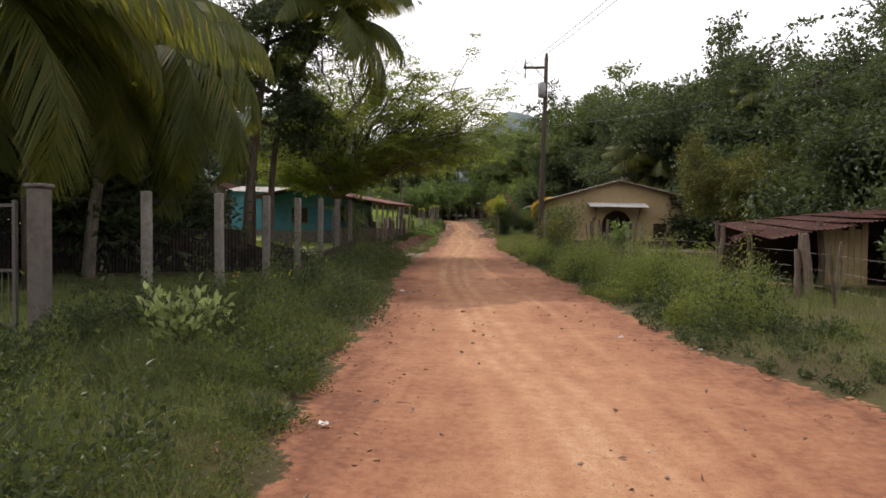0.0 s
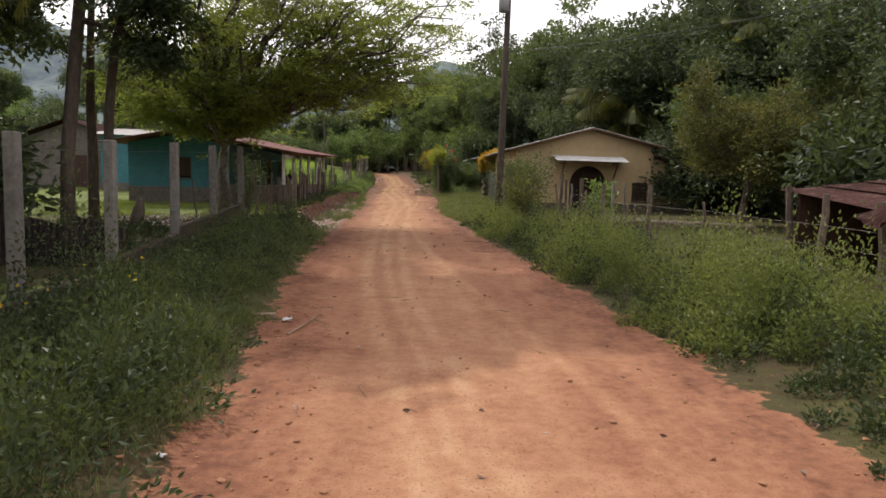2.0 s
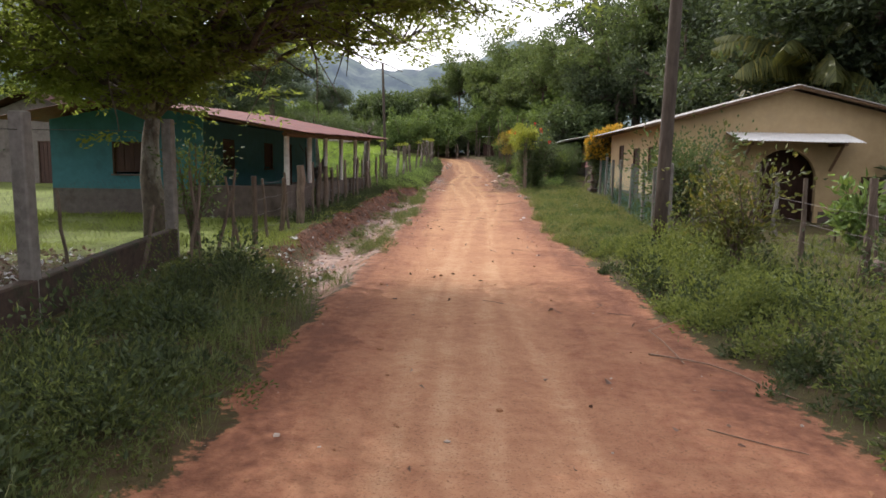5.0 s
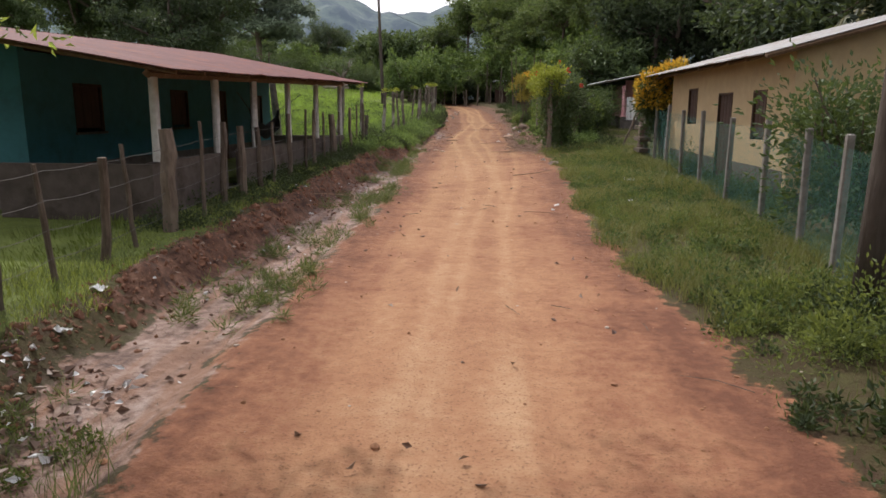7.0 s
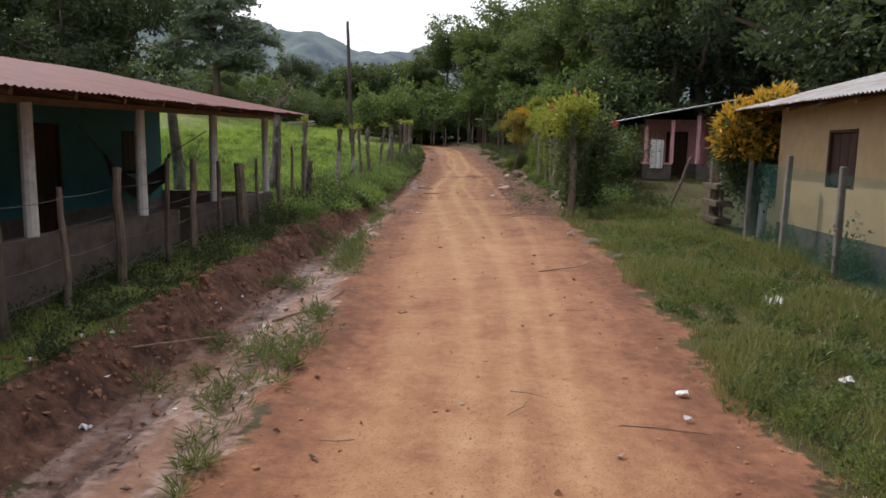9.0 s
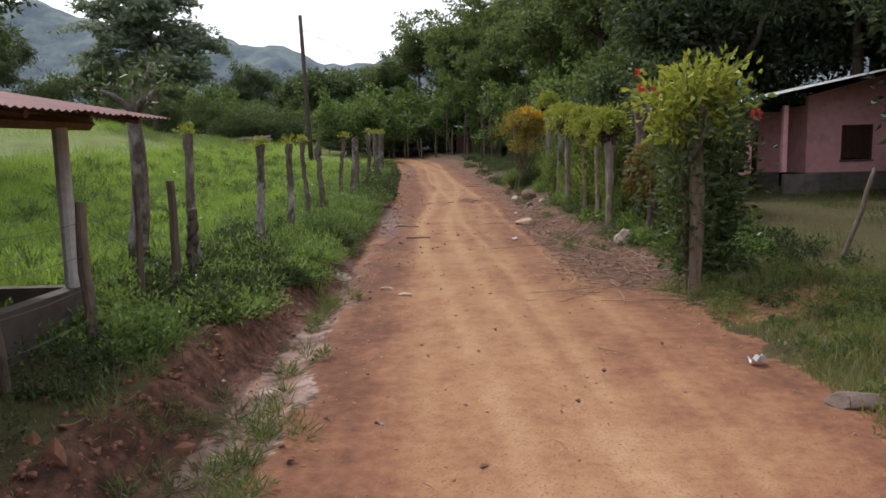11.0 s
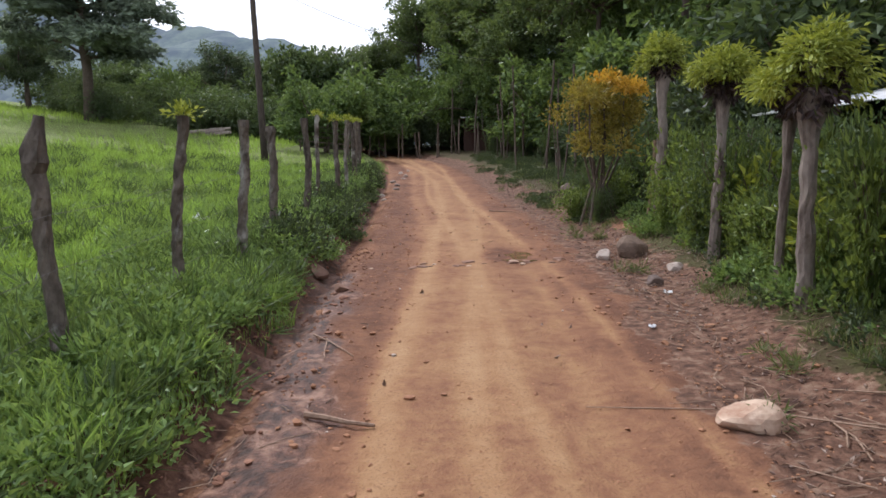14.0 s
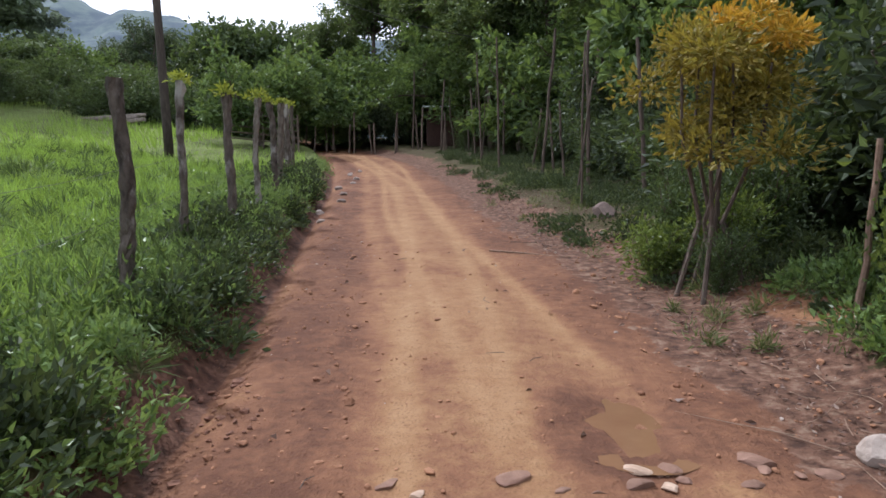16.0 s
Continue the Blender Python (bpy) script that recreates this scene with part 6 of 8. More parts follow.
ACACIA = make_lacy(
    "overhanging_tree", "feathery light green tree arching over the road", 53,
    [(0, 0, -0.3), (0.03, -0.02, 0.6), (-0.02, -0.06, 1.3), (0.05, -0.12, 2.0), (0.18, -0.2, 2.6)], 0.2,
    [(0.9, -3.6, -1.8, 5.4), (1.0, -1.2, -2.6, 7.2), (1.0, 0.4, -4.2, 6.6), (1.0, 1.8, -1.6, 7.8), (1.0, 3.2, -3.4, 6.6), (1.0, 5.0, -2.6, 6.3), (1.0, 6.6, -2.6, 5.8),
     (1.0, 6.9, -3.6, 4.9), (0.95, 4.3, -4.6, 4.7), (0.95, 2.3, -5.2, 5.0), (0.9, -0.7, -5.4, 4.7), (0.9, 2.8, -2.3, 4.1), (0.95, 5.2, -3.4, 4.0), (1.0, 0.6, -1.0, 8.4), (1.0, 4.2, -3.0, 7.6),
     (1.0, 1.4, -2.2, 9.2), (1.0, 2.9, -2.4, 8.8),
     (0.95, 3.2, -2.0, 3.8), (0.95, 4.8, -1.6, 4.2), (0.95, 6.1, -1.8, 4.5), (1.0, 6.7, -2.3, 4.3), (1.0, 5.6, -2.2, 4.9), (0.95, 1.6, -3.3, 3.5),
     (1.0, 5.5, -2.5, 5.2), (1.0, 4.5, -3.5, 5.6), (1.0, 6.2, -3.0, 6.6), (1.0, 3.8, -2.8, 6.0), (1.0, 7.2, -2.9, 5.4), (1.0, 2.5, -3.5, 6.2), (1.0, 5.0, -1.5, 5.6), (0.95, -2.6, -3.2, 4.2), (0.9, -1.8, -1.2, 4.8),
     (1.0, 0.5, -6.5, 6.4), (1.0, 2.2, -7.2, 6.6), (1.0, 3.8, -6.4, 6.5), (1.0, -1.5, -6.8, 6.3), (1.0, 1.2, -8.6, 6.8), (1.0, 3.0, -8.4, 6.9), (1.0, 4.8, -5.2, 6.4),
     (1.0, 6.5, -4.0, 6.2), (1.0, 7.5, -4.5, 5.8), (1.0, 5.5, -5.5, 6.0), (1.0, 6.5, -6.0, 6.5), (1.0, 7.8, -3.2, 6.6), (1.0, 4.5, -7.5, 6.6), (1.0, 4.8, -1.0, 4.1), (1.0, 5.8, -1.4, 4.5), (1.0, 6.4, -1.0, 4.8), (1.0, 5.2, 0.2, 4.1), (0.9, 1.4, -1.4, 3.2), (0.9, -1.5, -1.2, 3.0), (0.9, -2.6, -1.5, 3.2), (0.9, -2.2, -1.2, 3.7), (0.9, -3.4, -1.4, 3.9), (0.9, -1.2, -2.4, 3.4), (0.9, 1.0, -2.4, 3.3), (0.9, 2.4, -1.5, 3.5), (0.95, -0.4, -1.6, 4.1), (0.9, -2.9, 0.3, 4.3), (0.95, 1.7, -3.6, 4.0), (0.9, 0.2, -3.6, 3.7), (0.95, 0.6, -3.2, 4.2), (0.95, 3.6, -4.0, 4.3), (0.95, -1.2, -4.0, 5.2)],
    0.105, L_ACACIA, 11, 6, 25, limb_r=0.27, bark=M_LIVEBARK, trim=(2.2, 3.6))
ACACIA.matrix_world = pose(-4.8, 34.2, gz(-4.8, 34.2))
T2 = make_lacy(
    "yard_tree", "tall dark-leaved yard tree with bare straight trunk", 59,
    [(0, 0, -0.3), (0.05, 0, 2), (0.25, 0.05, 4.2), (0.55, 0.0, 6.5), (0.9, -0.1, 8.8), (1.3, -0.2, 11.0)], 0.15,
    [(1.0, 5.0, 0.8, 13.3), (1.0, 4.0, -1.2, 12.8), (1.0, 1.8, -2.4, 12.6), (1.0, 4.2, 3.2, 13.4), (0.95, 5.6, -0.8, 11.8), (0.95, 6.0, 1.8, 12.0), (1.0, -2.6, -0.6, 12.6), (1.0, -1.2, 3.4, 13.2), (0.9, 3.0, -2.4, 11.2), (0.9, 6.2, 0.4, 11.0), (1.0, 2.0, 1.4, 14.6),
     (0.55, 3.0, 0.3, 5.6), (0.6, 2.4, -0.7, 5.9), (0.5, 2.2, 0.6, 4.7), (0.62, -1.8, 0.5, 6.9), (0.75, 2.8, -0.6, 8.4), (0.8, -1.6, 1.0, 8.8), (0.7, 1.4, 1.2, 7.5), (0.85, 3.8, 0.6, 9.3), (0.7, -1.6, -0.8, 7.3), (0.8, 1.6, -1.6, 9.0)],
    0.17, L_DARK, 10, 7, 31, sub_len=0.5, droop=0.42, twig_len=0.9, limb_r=0.4)
put_tree(T2, -6.8, 27.4, 1.0, 0, first=True)
T3 = make_lacy(
    "yard_tree", "added dark-leaved shade tree with bare branching trunk", 60,
    [(0, 0, -0.3), (0.04, 0.02, 2), (0.0, 0.05, 4.2), (0.1, 0.1, 6.5), (0.2, 0.1, 8.8)], 0.16,
    [(1.0, 2.4, -1.5, 10.2), (1.0, -2.2, 1.2, 10.4), (1.0, 0.6, 2.6, 10.8), (0.9, -1.4, -2.4, 9.8), (1.0, 2.8, 1.4, 11.0), (0.85, -2.8, -0.4, 9.0), (0.7, 1.6, 0.8, 7.4), (0.62, -1.6, 0.6, 6.6)],
    0.17, L_DARK, 8, 6, 22, sub_len=0.5, droop=0.4, twig_len=0.85, limb_r=0.35)
# added to throw shade on the gate pillar and the near verge
put_tree(T3, -8.6, 17.4, 0.85, 120, first=True)
put_tree(T3, -9.0, 22.6, 0.95, 300)
# two more added to shade the left verge, crowns mostly above the view
put_tree(T3, -7.9, 31.2, 1.0, 40)
put_tree(T3, -8.4, 26.4, 1.05, 200)
SIDE = make_tree("side_tree", "bushy yellowish-green tree beside the tan house", 61, 5.8, 2.7, 0.30, 0.12, 0.125, L_SIDE, 13, 8, 140, 0.62, 0.6)
put_tree(SIDE, 13.5, 33.9, 1.0, 0, first=True, tall=1.1)
put_tree(SIDE, 15.6, 33.2, 0.9, 140)

# dense understorey, built twice and copied
B1 = make_tree("understorey_bush", "dense dark green understorey bush", 67, 4.2, 2.6, 0.10, 0.09, 0.22, L_FOREST, 9, 4, 76, 0.95, 0.8)
B2 = make_tree("understorey_bush", "leafy mid-green understorey bush", 71, 3.6, 2.3, 0.10, 0.08, 0.21, L_SHADE, 9, 4, 76, 0.9, 0.8)
B3 = make_tree("understorey_bush", "green bush at the pasture's end", 73, 3.8, 2.4, 0.08, 0.07, 0.23, L_MID, 10, 4, 52, 0.9, 0.8)
put_tree(B3, -14, 108, 1.0, 0, first=True)
put_tree(B1, 18, 44, 1.0, 0, first=True)
put_tree(B2, 18.5, 53, 1.0, 0, first=True)
bush_at = []
for k in range(34):
    bush_at.append((13.5 + 9 * abs(math.sin(k * 1.7)), 18 + k * 2.2))
for k in range(26):
    bush_at.append((7.6 + 3.2 * abs(math.sin(k * 2.3)), 72 + k * 1.9))
for k in range(22):
    bush_at.append((4.5 - k * 1.6, 112 + 6 * math.sin(k * 1.3)))
for k in range(16):
    bush_at.append((-12 - k * 3.2, 116 + 5 * math.sin(k * 2.1)))
for k in range(8):
    bush_at.append((-12 - 3.0 * abs(math.sin(k * 1.9)) - (k % 3) * 3, 12 + k * 1.6))
for k in range(9):
    bush_at.append((-15.5 - k * 1.5, 56 + 4 * math.sin(k * 1.7)))
for x, y, s in ((17.0, 57.5, 2.1), (13.8, 59.8, 1.4), (20.5, 62.5, 2.3), (16.5, 62.5, 1.6), (17.2, 50.0, 1.7), (20.5, 51.5, 1.8), (17.6, 39.0, 1.5), (15.6, 28.6, 1.35), (18.5, 34.0, 1.6)):
    put_tree(B1, x, y, s, x * 40, label="dark dense tree behind the shed")
for x, y, s in ((-9.9, 24.6, 1.35), (-11.2, 22.6, 1.6), (-10.6, 26.2, 1.25)):
    put_tree(B1, x, y, s, x * 40, label="dense dark mango-like tree in the yard")
for k, (x, y) in enumerate(bush_at):
    far = x < -8 and y > 95
    put_tree(B3 if far else B1 if k % 3 else B2, x, y, 0.8 + 0.35 * abs(math.sin(k * 2.7)), k * 47 % 360, tall=1 + 0.2 * math.sin(k))

# shrubs with a place of their own
def plant(ob, x, y, turn=0, scale=1.0, dz=0.0):
    ob.matrix_world = pose(x, y, gz(x, y) + dz, 0, 0, turn) @ Matrix.Diagonal((scale, scale, scale, 1))
    return ob


plant(make_shrub("croton_skirt", "dark green lower leaves of the croton", "shrub", 96, 0.85, 2.5, 3600, 0.13, L_DARK, 10, 0.45, base=0.35), 6.45, 50.5, 0, 0.85)
plant(make_shrub("shrub", "loose leafy shrub beside the utility pole", "shrub", 81, 0.85, 1.9, 1500, 0.11, L_SIDE, 10), 5.6, 33.0)
plant(make_shrub("shrub", "dark broad-leaved shrub inside the netted fence", "shrub", 82, 1.15, 2.35, 5200, 0.105, L_MID, 15), 6.2, 38.8)
cr = plant(thing("croton_tree", "orange and yellow croton with dense round crown by the gate", "shrub"), 6.45, 50.45, 0, 0.88)
wood, lv = Geo(), Geo()
for i in range(6):
    a = i * 1.05
    wood.tube([(0.06 * math.cos(a), 0.06 * math.sin(a), -0.1), (0.16 * math.cos(a), 0.16 * math.sin(a), 0.9), (0.5 * math.cos(a), 0.5 * math.sin(a), 2.2)], (0.045, 0.04, 0.02), 6, rough=0.06)
inner = Geo()
for i, (x, y, z, r) in enumerate(((0.1, 0, 2.25, 0.75), (-0.55, -0.2, 2.4, 0.5), (0.7, -0.1, 2.1, 0.6), (0.15, -0.3, 2.75, 0.48), (-0.3, 0.4, 2.05, 0.6), (0.5, 0.5, 2.3, 0.55), (-0.6, -0.3, 1.85, 0.42), (0.6, -0.4, 1.65, 0.5), (0.2, -0.5, 1.9, 0.5))):
    crown_ball(lv, (x, y, z + 0.05), (r, r, r * 0.85), 480, 0.17, 830 + i, 0.4, 0.32, -0.5, 0.0, 0.12)
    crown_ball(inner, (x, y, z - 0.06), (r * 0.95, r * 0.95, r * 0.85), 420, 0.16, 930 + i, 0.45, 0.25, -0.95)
part("inner_leaves", inner, L_DARK, cr, "dark green leaves inside the croton")
part("stem", wood, M_BARK, cr)
part("crown", lv, L_ORANGE, cr)
go = plant(thing("golden_tree", "golden-leaved small tree on several thin stems", "tree"), 3.1, 71.3, 0, 1.06)
wood, lv, tip = Geo(), Geo(), Geo()
for i in range(9):
    a, r = i * 2.4, 0.12 + 0.075 * i
    bend = 0.14 * math.sin(i * 2.2)
    wood.tube([(0.9 * r * math.cos(a), 0.9 * r * math.sin(a), -0.15), (0.5 * r * math.cos(a) + bend, 0.5 * r * math.sin(a), 0.7), (0.8 * r * math.cos(a) - bend * 0.5, 0.8 * r * math.sin(a), 1.6), (r * math.cos(a), r * math.sin(a), 2.3)], (0.028, 0.024, 0.02, 0.01), 6, rough=0.1)
    crown_ball(lv, (1.0 * r * math.cos(a), 1.0 * r * math.sin(a), 2.08 + 0.42 * math.sin(i * 1.9)), (0.30 + 0.1 * math.sin(i * 2.9), 0.32, 0.26), 330, 0.085, 840 + i, 0.45, 0.6, -0.9)
    crown_ball(lv, (1.2 * r * math.cos(a + 0.9), 1.2 * r * math.sin(a + 0.9), 1.9 + 0.5 * math.cos(i * 2.3)), (0.3, 0.3, 0.24), 230, 0.085, 870 + i, 0.5, 0.6, -0.6)
    crown_ball(tip, (0.35 + 0.45 * math.cos(a) * (r + 0.3), 0.5 * math.sin(a), 2.62 + 0.1 * math.sin(i * 2.1)), (0.2, 0.2, 0.15), 150, 0.085, 890 + i, 0.5, 0.5, -0.5)
crown_ball(lv, (-0.1, 0, 2.45), (0.45, 0.45, 0.3), 300, 0.09, 859, 0.45, 0.5, -0.7)
part("stem", wood, M_BARK, go)
part("crown", lv, L_GOLD, go)
part("crown_top", tip, L_ORANGE, go, "bright orange-yellow leaves at the top")
plant(make_shrub("weed_plant", "pale broad-leaved weed standing in the verge", "plant", 86, 0.56, 0.66, 260, 0.15, L_PALEWEED, 13, 0.62, up=0.9, base=0.2), -2.05, 11.2, 0, 1.12)
plant(make_shrub("shrub", "light green young shoots beside the trunk", "shrub", 97, 0.6, 2.0, 1100, 0.085, L_MID, 9, base=0.25), -3.9, 33.9)
plant(make_shrub("shrub", "broad-leaved garden plant before the tan house", "shrub", 98, 0.5, 1.5, 500, 0.22, L_BANKWEED, 7, 0.45, base=0.2), 8.9, 35.6)
plant(make_shrub("shrub", "loose flowering bush by the yard fence", "shrub", 99, 0.5, 1.0, 600, 0.09, L_MID, 9, base=0.2), 7.3, 31.4)
plant(make_shrub("vine", "leafy creeper wound about the gnarled post", "shrub", 100, 0.42, 2.5, 2000, 0.11, L_MID, 9, base=0.08), 3.25, 53.55)
plant(make_shrub("hedge_shrub", "leafy hedge shrub swathed in creepers", "shrub", 87, 0.72, 2.9, 5200, 0.13, L_MID, 14, base=0.05), 3.75, 54.4, 0, 0.92)
post(3.25, 53.4, 2.5, 0.09, label="gnarled post wrapped in creepers", group="hedge posts")
plant(make_shrub("hedge_shrub", "yellow-green top growth of the hedge", "shrub", 88, 0.62, 0.9, 1900, 0.12, L_SPROUT, 10, base=0.1), 3.2, 53.6, dz=2.0)
H2 = make_shrub("hedge_shrub", "dark leafy hedge shrub along the road", "shrub", 89, 0.9, 1.9, 3600, 0.10, L_MID, 11, base=0.03)
plant(H2, 4.95, 58.9, 0, 0.8)
H3 = make_shrub("hedge_shrub", "mid-green broad-leaved hedge shrub", "shrub", 90, 0.8, 1.5, 2100, 0.135, L_HEDGE, 11, base=0.03)
plant(H3, 5.0, 59.4)
for k, (x, y, s, dark) in enumerate(((5.0, 60.3, 1.1, 1), (4.6, 61.6, 0.95, 0), (4.7, 63.0, 1.0, 1), (4.4, 64.4, 0.9, 0), (4.9, 65.8, 1.1, 1), (4.5, 67.2, 0.9, 0), (5.1, 68.4, 1.1, 1), (5.6, 62.3, 1.2, 1), (5.8, 66.9, 1.2, 1), (5.6, 70.0, 1.0, 0), (6.2, 73.2, 1.0, 1), (6.3, 78.2, 1.1, 1), (5.8, 80.5, 1.0, 0), (4.6, 60.0, 0.6, 0), (5.2, 60.9, 0.9, 1), (5.6, 60.6, 1.2, 1), (6.4, 64.6, 1.2, 1), (6.6, 69.5, 1.2, 1), (4.0, 66.0, 0.6, 0), (4.0, 62.4, 0.6, 0), (4.2, 69.2, 0.7, 0), (6.6, 75.3, 1.2, 1))):
    copy_thing(H2 if dark else H3, pose(x + 0.25, y, gz(x, y), 0, 0, k * 71) @ Matrix.Diagonal((s, s, s, 1)))
for k in range(16):
    x, y, s = 4.25 + 0.35 * math.sin(k * 2.7), 58.4 + k * 0.74, 0.85 + 0.25 * math.sin(k * 1.9)
    copy_thing(H2 if k % 2 else H3, pose(x, y, gz(x, y), 0, 0, k * 83) @ Matrix.Diagonal((s * 0.75, s * 0.75, s * 1.05, 1)))
for k in range(16):
    x, y, s = 3.75 + 0.12 * math.sin(k * 3.1), 58.8 + k * 0.68, 0.42 + 0.12 * math.sin(k * 2.3)
    copy_thing(H3, pose(x, y, gz(x, y), 0, 0, k * 97) @ Matrix.Diagonal((s * 0.9, s * 0.9, s * (1.6 + 0.6 * math.sin(k * 1.3)), 1)))
for k, (x, y, s, dark) in enumerate(((3.5, 71.7, 0.6, 0), (2.8, 72.0, 0.5, 0), (3.1, 70.95, 0.45, 1), (3.3, 72.6, 0.7, 1), (4.3, 72.4, 0.9, 1), (3.9, 73.8, 0.7, 1), (5.2, 73.6, 1.2, 1), (4.9, 75.6, 1.0, 1), (5.6, 79.6, 1.1, 1), (5.4, 84.6, 1.1, 1), (4.9, 89.2, 1.1, 1), (4.2, 94.0, 1.1, 1), (2.9, 99.0, 1.1, 1))):
    copy_thing(H2 if dark else H3, pose(x, y, gz(x, y), 0, 0, k * 67) @ Matrix.Diagonal((s, s, s, 1)))
for k, (x, y, s) in enumerate(((6.4, 74.5, 0.95), (7.2, 71.8, 1.1), (7.0, 82.0, 0.9), (6.8, 86.5, 0.95), (6.2, 92.0, 0.9))):
    put_tree(B1, x, y, s, k * 53)
YL = make_shrub("garden_plant", "yellow broad-leaved garden plant in the hedge", "plant", 104, 0.34, 1.25, 150, 0.2, L_SPROUT, 7, 0.42, up=0.8, base=0.35)
plant(YL, 3.85, 60.6)
copy_thing(YL, pose(3.8, 61.9, gz(3.8, 61.9), 0, 0, 130) @ Matrix.Diagonal((0.9, 0.9, 1.1, 1)))
copy_thing(YL, pose(3.95, 59.7, gz(3.95, 59.7), 0, 0, 250))
copy_thing(YL, pose(3.9, 63.9, gz(3.9, 63.9), 0, 0, 40) @ Matrix.Diagonal((1.1, 1.1, 0.9, 1)))
copy_thing(YL, pose(4.0, 66.0, gz(4.0, 66.0), 0, 0, 300) @ Matrix.Diagonal((1.0, 1.0, 1.15, 1)))
plant(make_shrub("flower_shrub", "tall shrub with bright red flowers", "shrub", 92, 0.6, 3.4, 1300, 0.13, L_DARK, 8, base=0.3), 4.35, 59.6)
plant(make_shrub("vine", "leafy vine hanging about the old trunk", "shrub", 93, 0.55, 2.4, 1100, 0.14, L_WEED, 8, base=0.45), 4.45, 56.9)
for k, (x, y, z) in enumerate(((4.0, 58.9, 5.02), (4.33, 58.85, 4.72), (4.4, 58.9, 4.6), (4.27, 58.85, 4.16), (4.4, 54.4, 3.9), (2.8, 54.3, 4.3))):
    fl = Geo()
    g = np.random.default_rng(k)
    crown_ball(fl, (x, y, z), (0.04, 0.04, 0.04), 22, 0.062, 60 + k, 0.7, 0.2, -1.0)
    single("red_flower", fl, L_RED, "bright red flower head on the hedge", "flower", "red flowers")


# right-hand living fence: pollards with mop heads
def pollard(x, y, h, s, r, seed, lean=(0, 0), head=None, label="pollarded live-fence tree with yellow-green mop of shoots", mop=True, lift=0.62):
    g = np.random.default_rng(500 + seed)
    root = thing("pollarded_tree", label, "tree", group="pollarded fence trees")
    z0, n = gz(x, y), 13
    pts = [(x + lean[0] * t + g.normal() * 0.008 + 0.03 * math.sin(3 * t + seed), y + lean[1] * t + g.normal() * 0.008, z0 - 0.25 + (h + 0.25) * t) for t in np.linspace(0, 1, n)]
    part("trunk", Geo().tube(pts, r * np.interp(np.linspace(0, 1, n), (0, 0.2, 0.75, 0.93, 1), (1.15, 0.85, 0.75, 1.2, 1.0)) * 1.18 * (1 + g.normal(size=n) * 0.07), 10, rough=0.10, seed=seed), M_POLLARD, root)
    if not mop:
        return
    px, py, pz = pts[-1]
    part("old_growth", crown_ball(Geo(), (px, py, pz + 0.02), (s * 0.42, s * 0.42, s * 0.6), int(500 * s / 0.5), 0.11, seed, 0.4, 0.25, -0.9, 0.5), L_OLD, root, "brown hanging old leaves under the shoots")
    lv = Geo()
    for j in range(10):
        a, q = j * 2.4 + g.uniform(-0.4, 0.4), s * (0.08 + 0.068 * j) * g.uniform(0.85, 1.15)
        at = (px + math.cos(a) * q, py + math.sin(a) * q, pz + s * (lift - 1.35 * (q / s) ** 2) + g.uniform(-0.08, 0.12))
        crown_ball(lv, at, (s * 0.44, s * 0.44, s * 0.4), 300, 0.09, 1000 + seed * 20 + j, 0.34, 0.5, -0.7, 0.55)
    part("mop_head", lv, head or L_SPROUT, root)


for i, (x, y, top, s, r) in enumerate(((3.46, 59.0, 3.85, 0.42, 0.085), (3.45, 60.05, 4.0, 0.38, 0.065), (3.45, 61.3, 4.08, 0.40, 0.06), (3.42, 63.4, 4.2, 0.52, 0.085), (3.52, 64.1, 4.15, 0.32, 0.05), (3.62, 66.2, 4.5, 0.46, 0.075), (3.68, 69.0, 5.1, 0.46, 0.09), (6.6, 78.0, 5.5, 0.6, 0.10))):
    pollard(x, y, top - gz(x, y), s, r, i)
fe = thing("fern_pollard", "low pollard with rusty orange-green drooping leaves", "tree")
z0 = gz(3.82, 57.2)
part("trunk", Geo().tube([(3.82 + 0.02 * math.sin(k * 2), 57.2, z0 - 0.2 + 0.24 * k) for k in range(6)], (0.1, 0.09, 0.08, 0.08, 0.1, 0.09), 9, rough=0.1), M_LIVEBARK, fe)
fl = Geo()
for k in range(9):
    a = k * 2.4
    crown_ball(fl, (3.82 + 0.26 * math.cos(a), 57.2 + 0.26 * math.sin(a), z0 + 0.95 + 0.085 * k), (0.25, 0.25, 0.26), 210, 0.13, 640 + k, 0.36, 0.35, -0.8, 0.75)
part("leaves", fl, L_FERN, fe)
pollard(3.92, 58.55, 2.45, 0.4, 0.095, 21, (0.1, 0), mop=False, label="dark leaning old trunk in the hedge")
pollard(4.25, 56.85, 2.6, 0.4, 0.085, 22, (-0.1, 0), mop=False, label="dark leaning old trunk in the hedge")

# saplings, fence and shack at the end of the road
for i in range(30):
    x = 6.5 - i * 0.62 + 0.25 * math.sin(i * 3.3)
    y = 98.5 + 0.9 * abs(i - 6) * 0.5 + 0.5 * math.sin(i * 1.9)
    post(x, y, 1.8 + 0.4 * math.sin(i * 2.2), 0.05, lean=(0.15 * math.sin(i * 1.7), 0), label="thin grey stake of the far fence", group="far stake fence")
rf = thing("rail_fence", "grey wooden rail fence at the pasture's end", "fence")
for k in range(5):
    part("rail", Geo().tube([(-8.8, 98.0, gz(-8.8, 98) + 0.35 + k * 0.3), (-5.4, 99.0, gz(-5.4, 99) + 0.35 + k * 0.3)], 0.035, 5), M_POSTWOOD, rf)
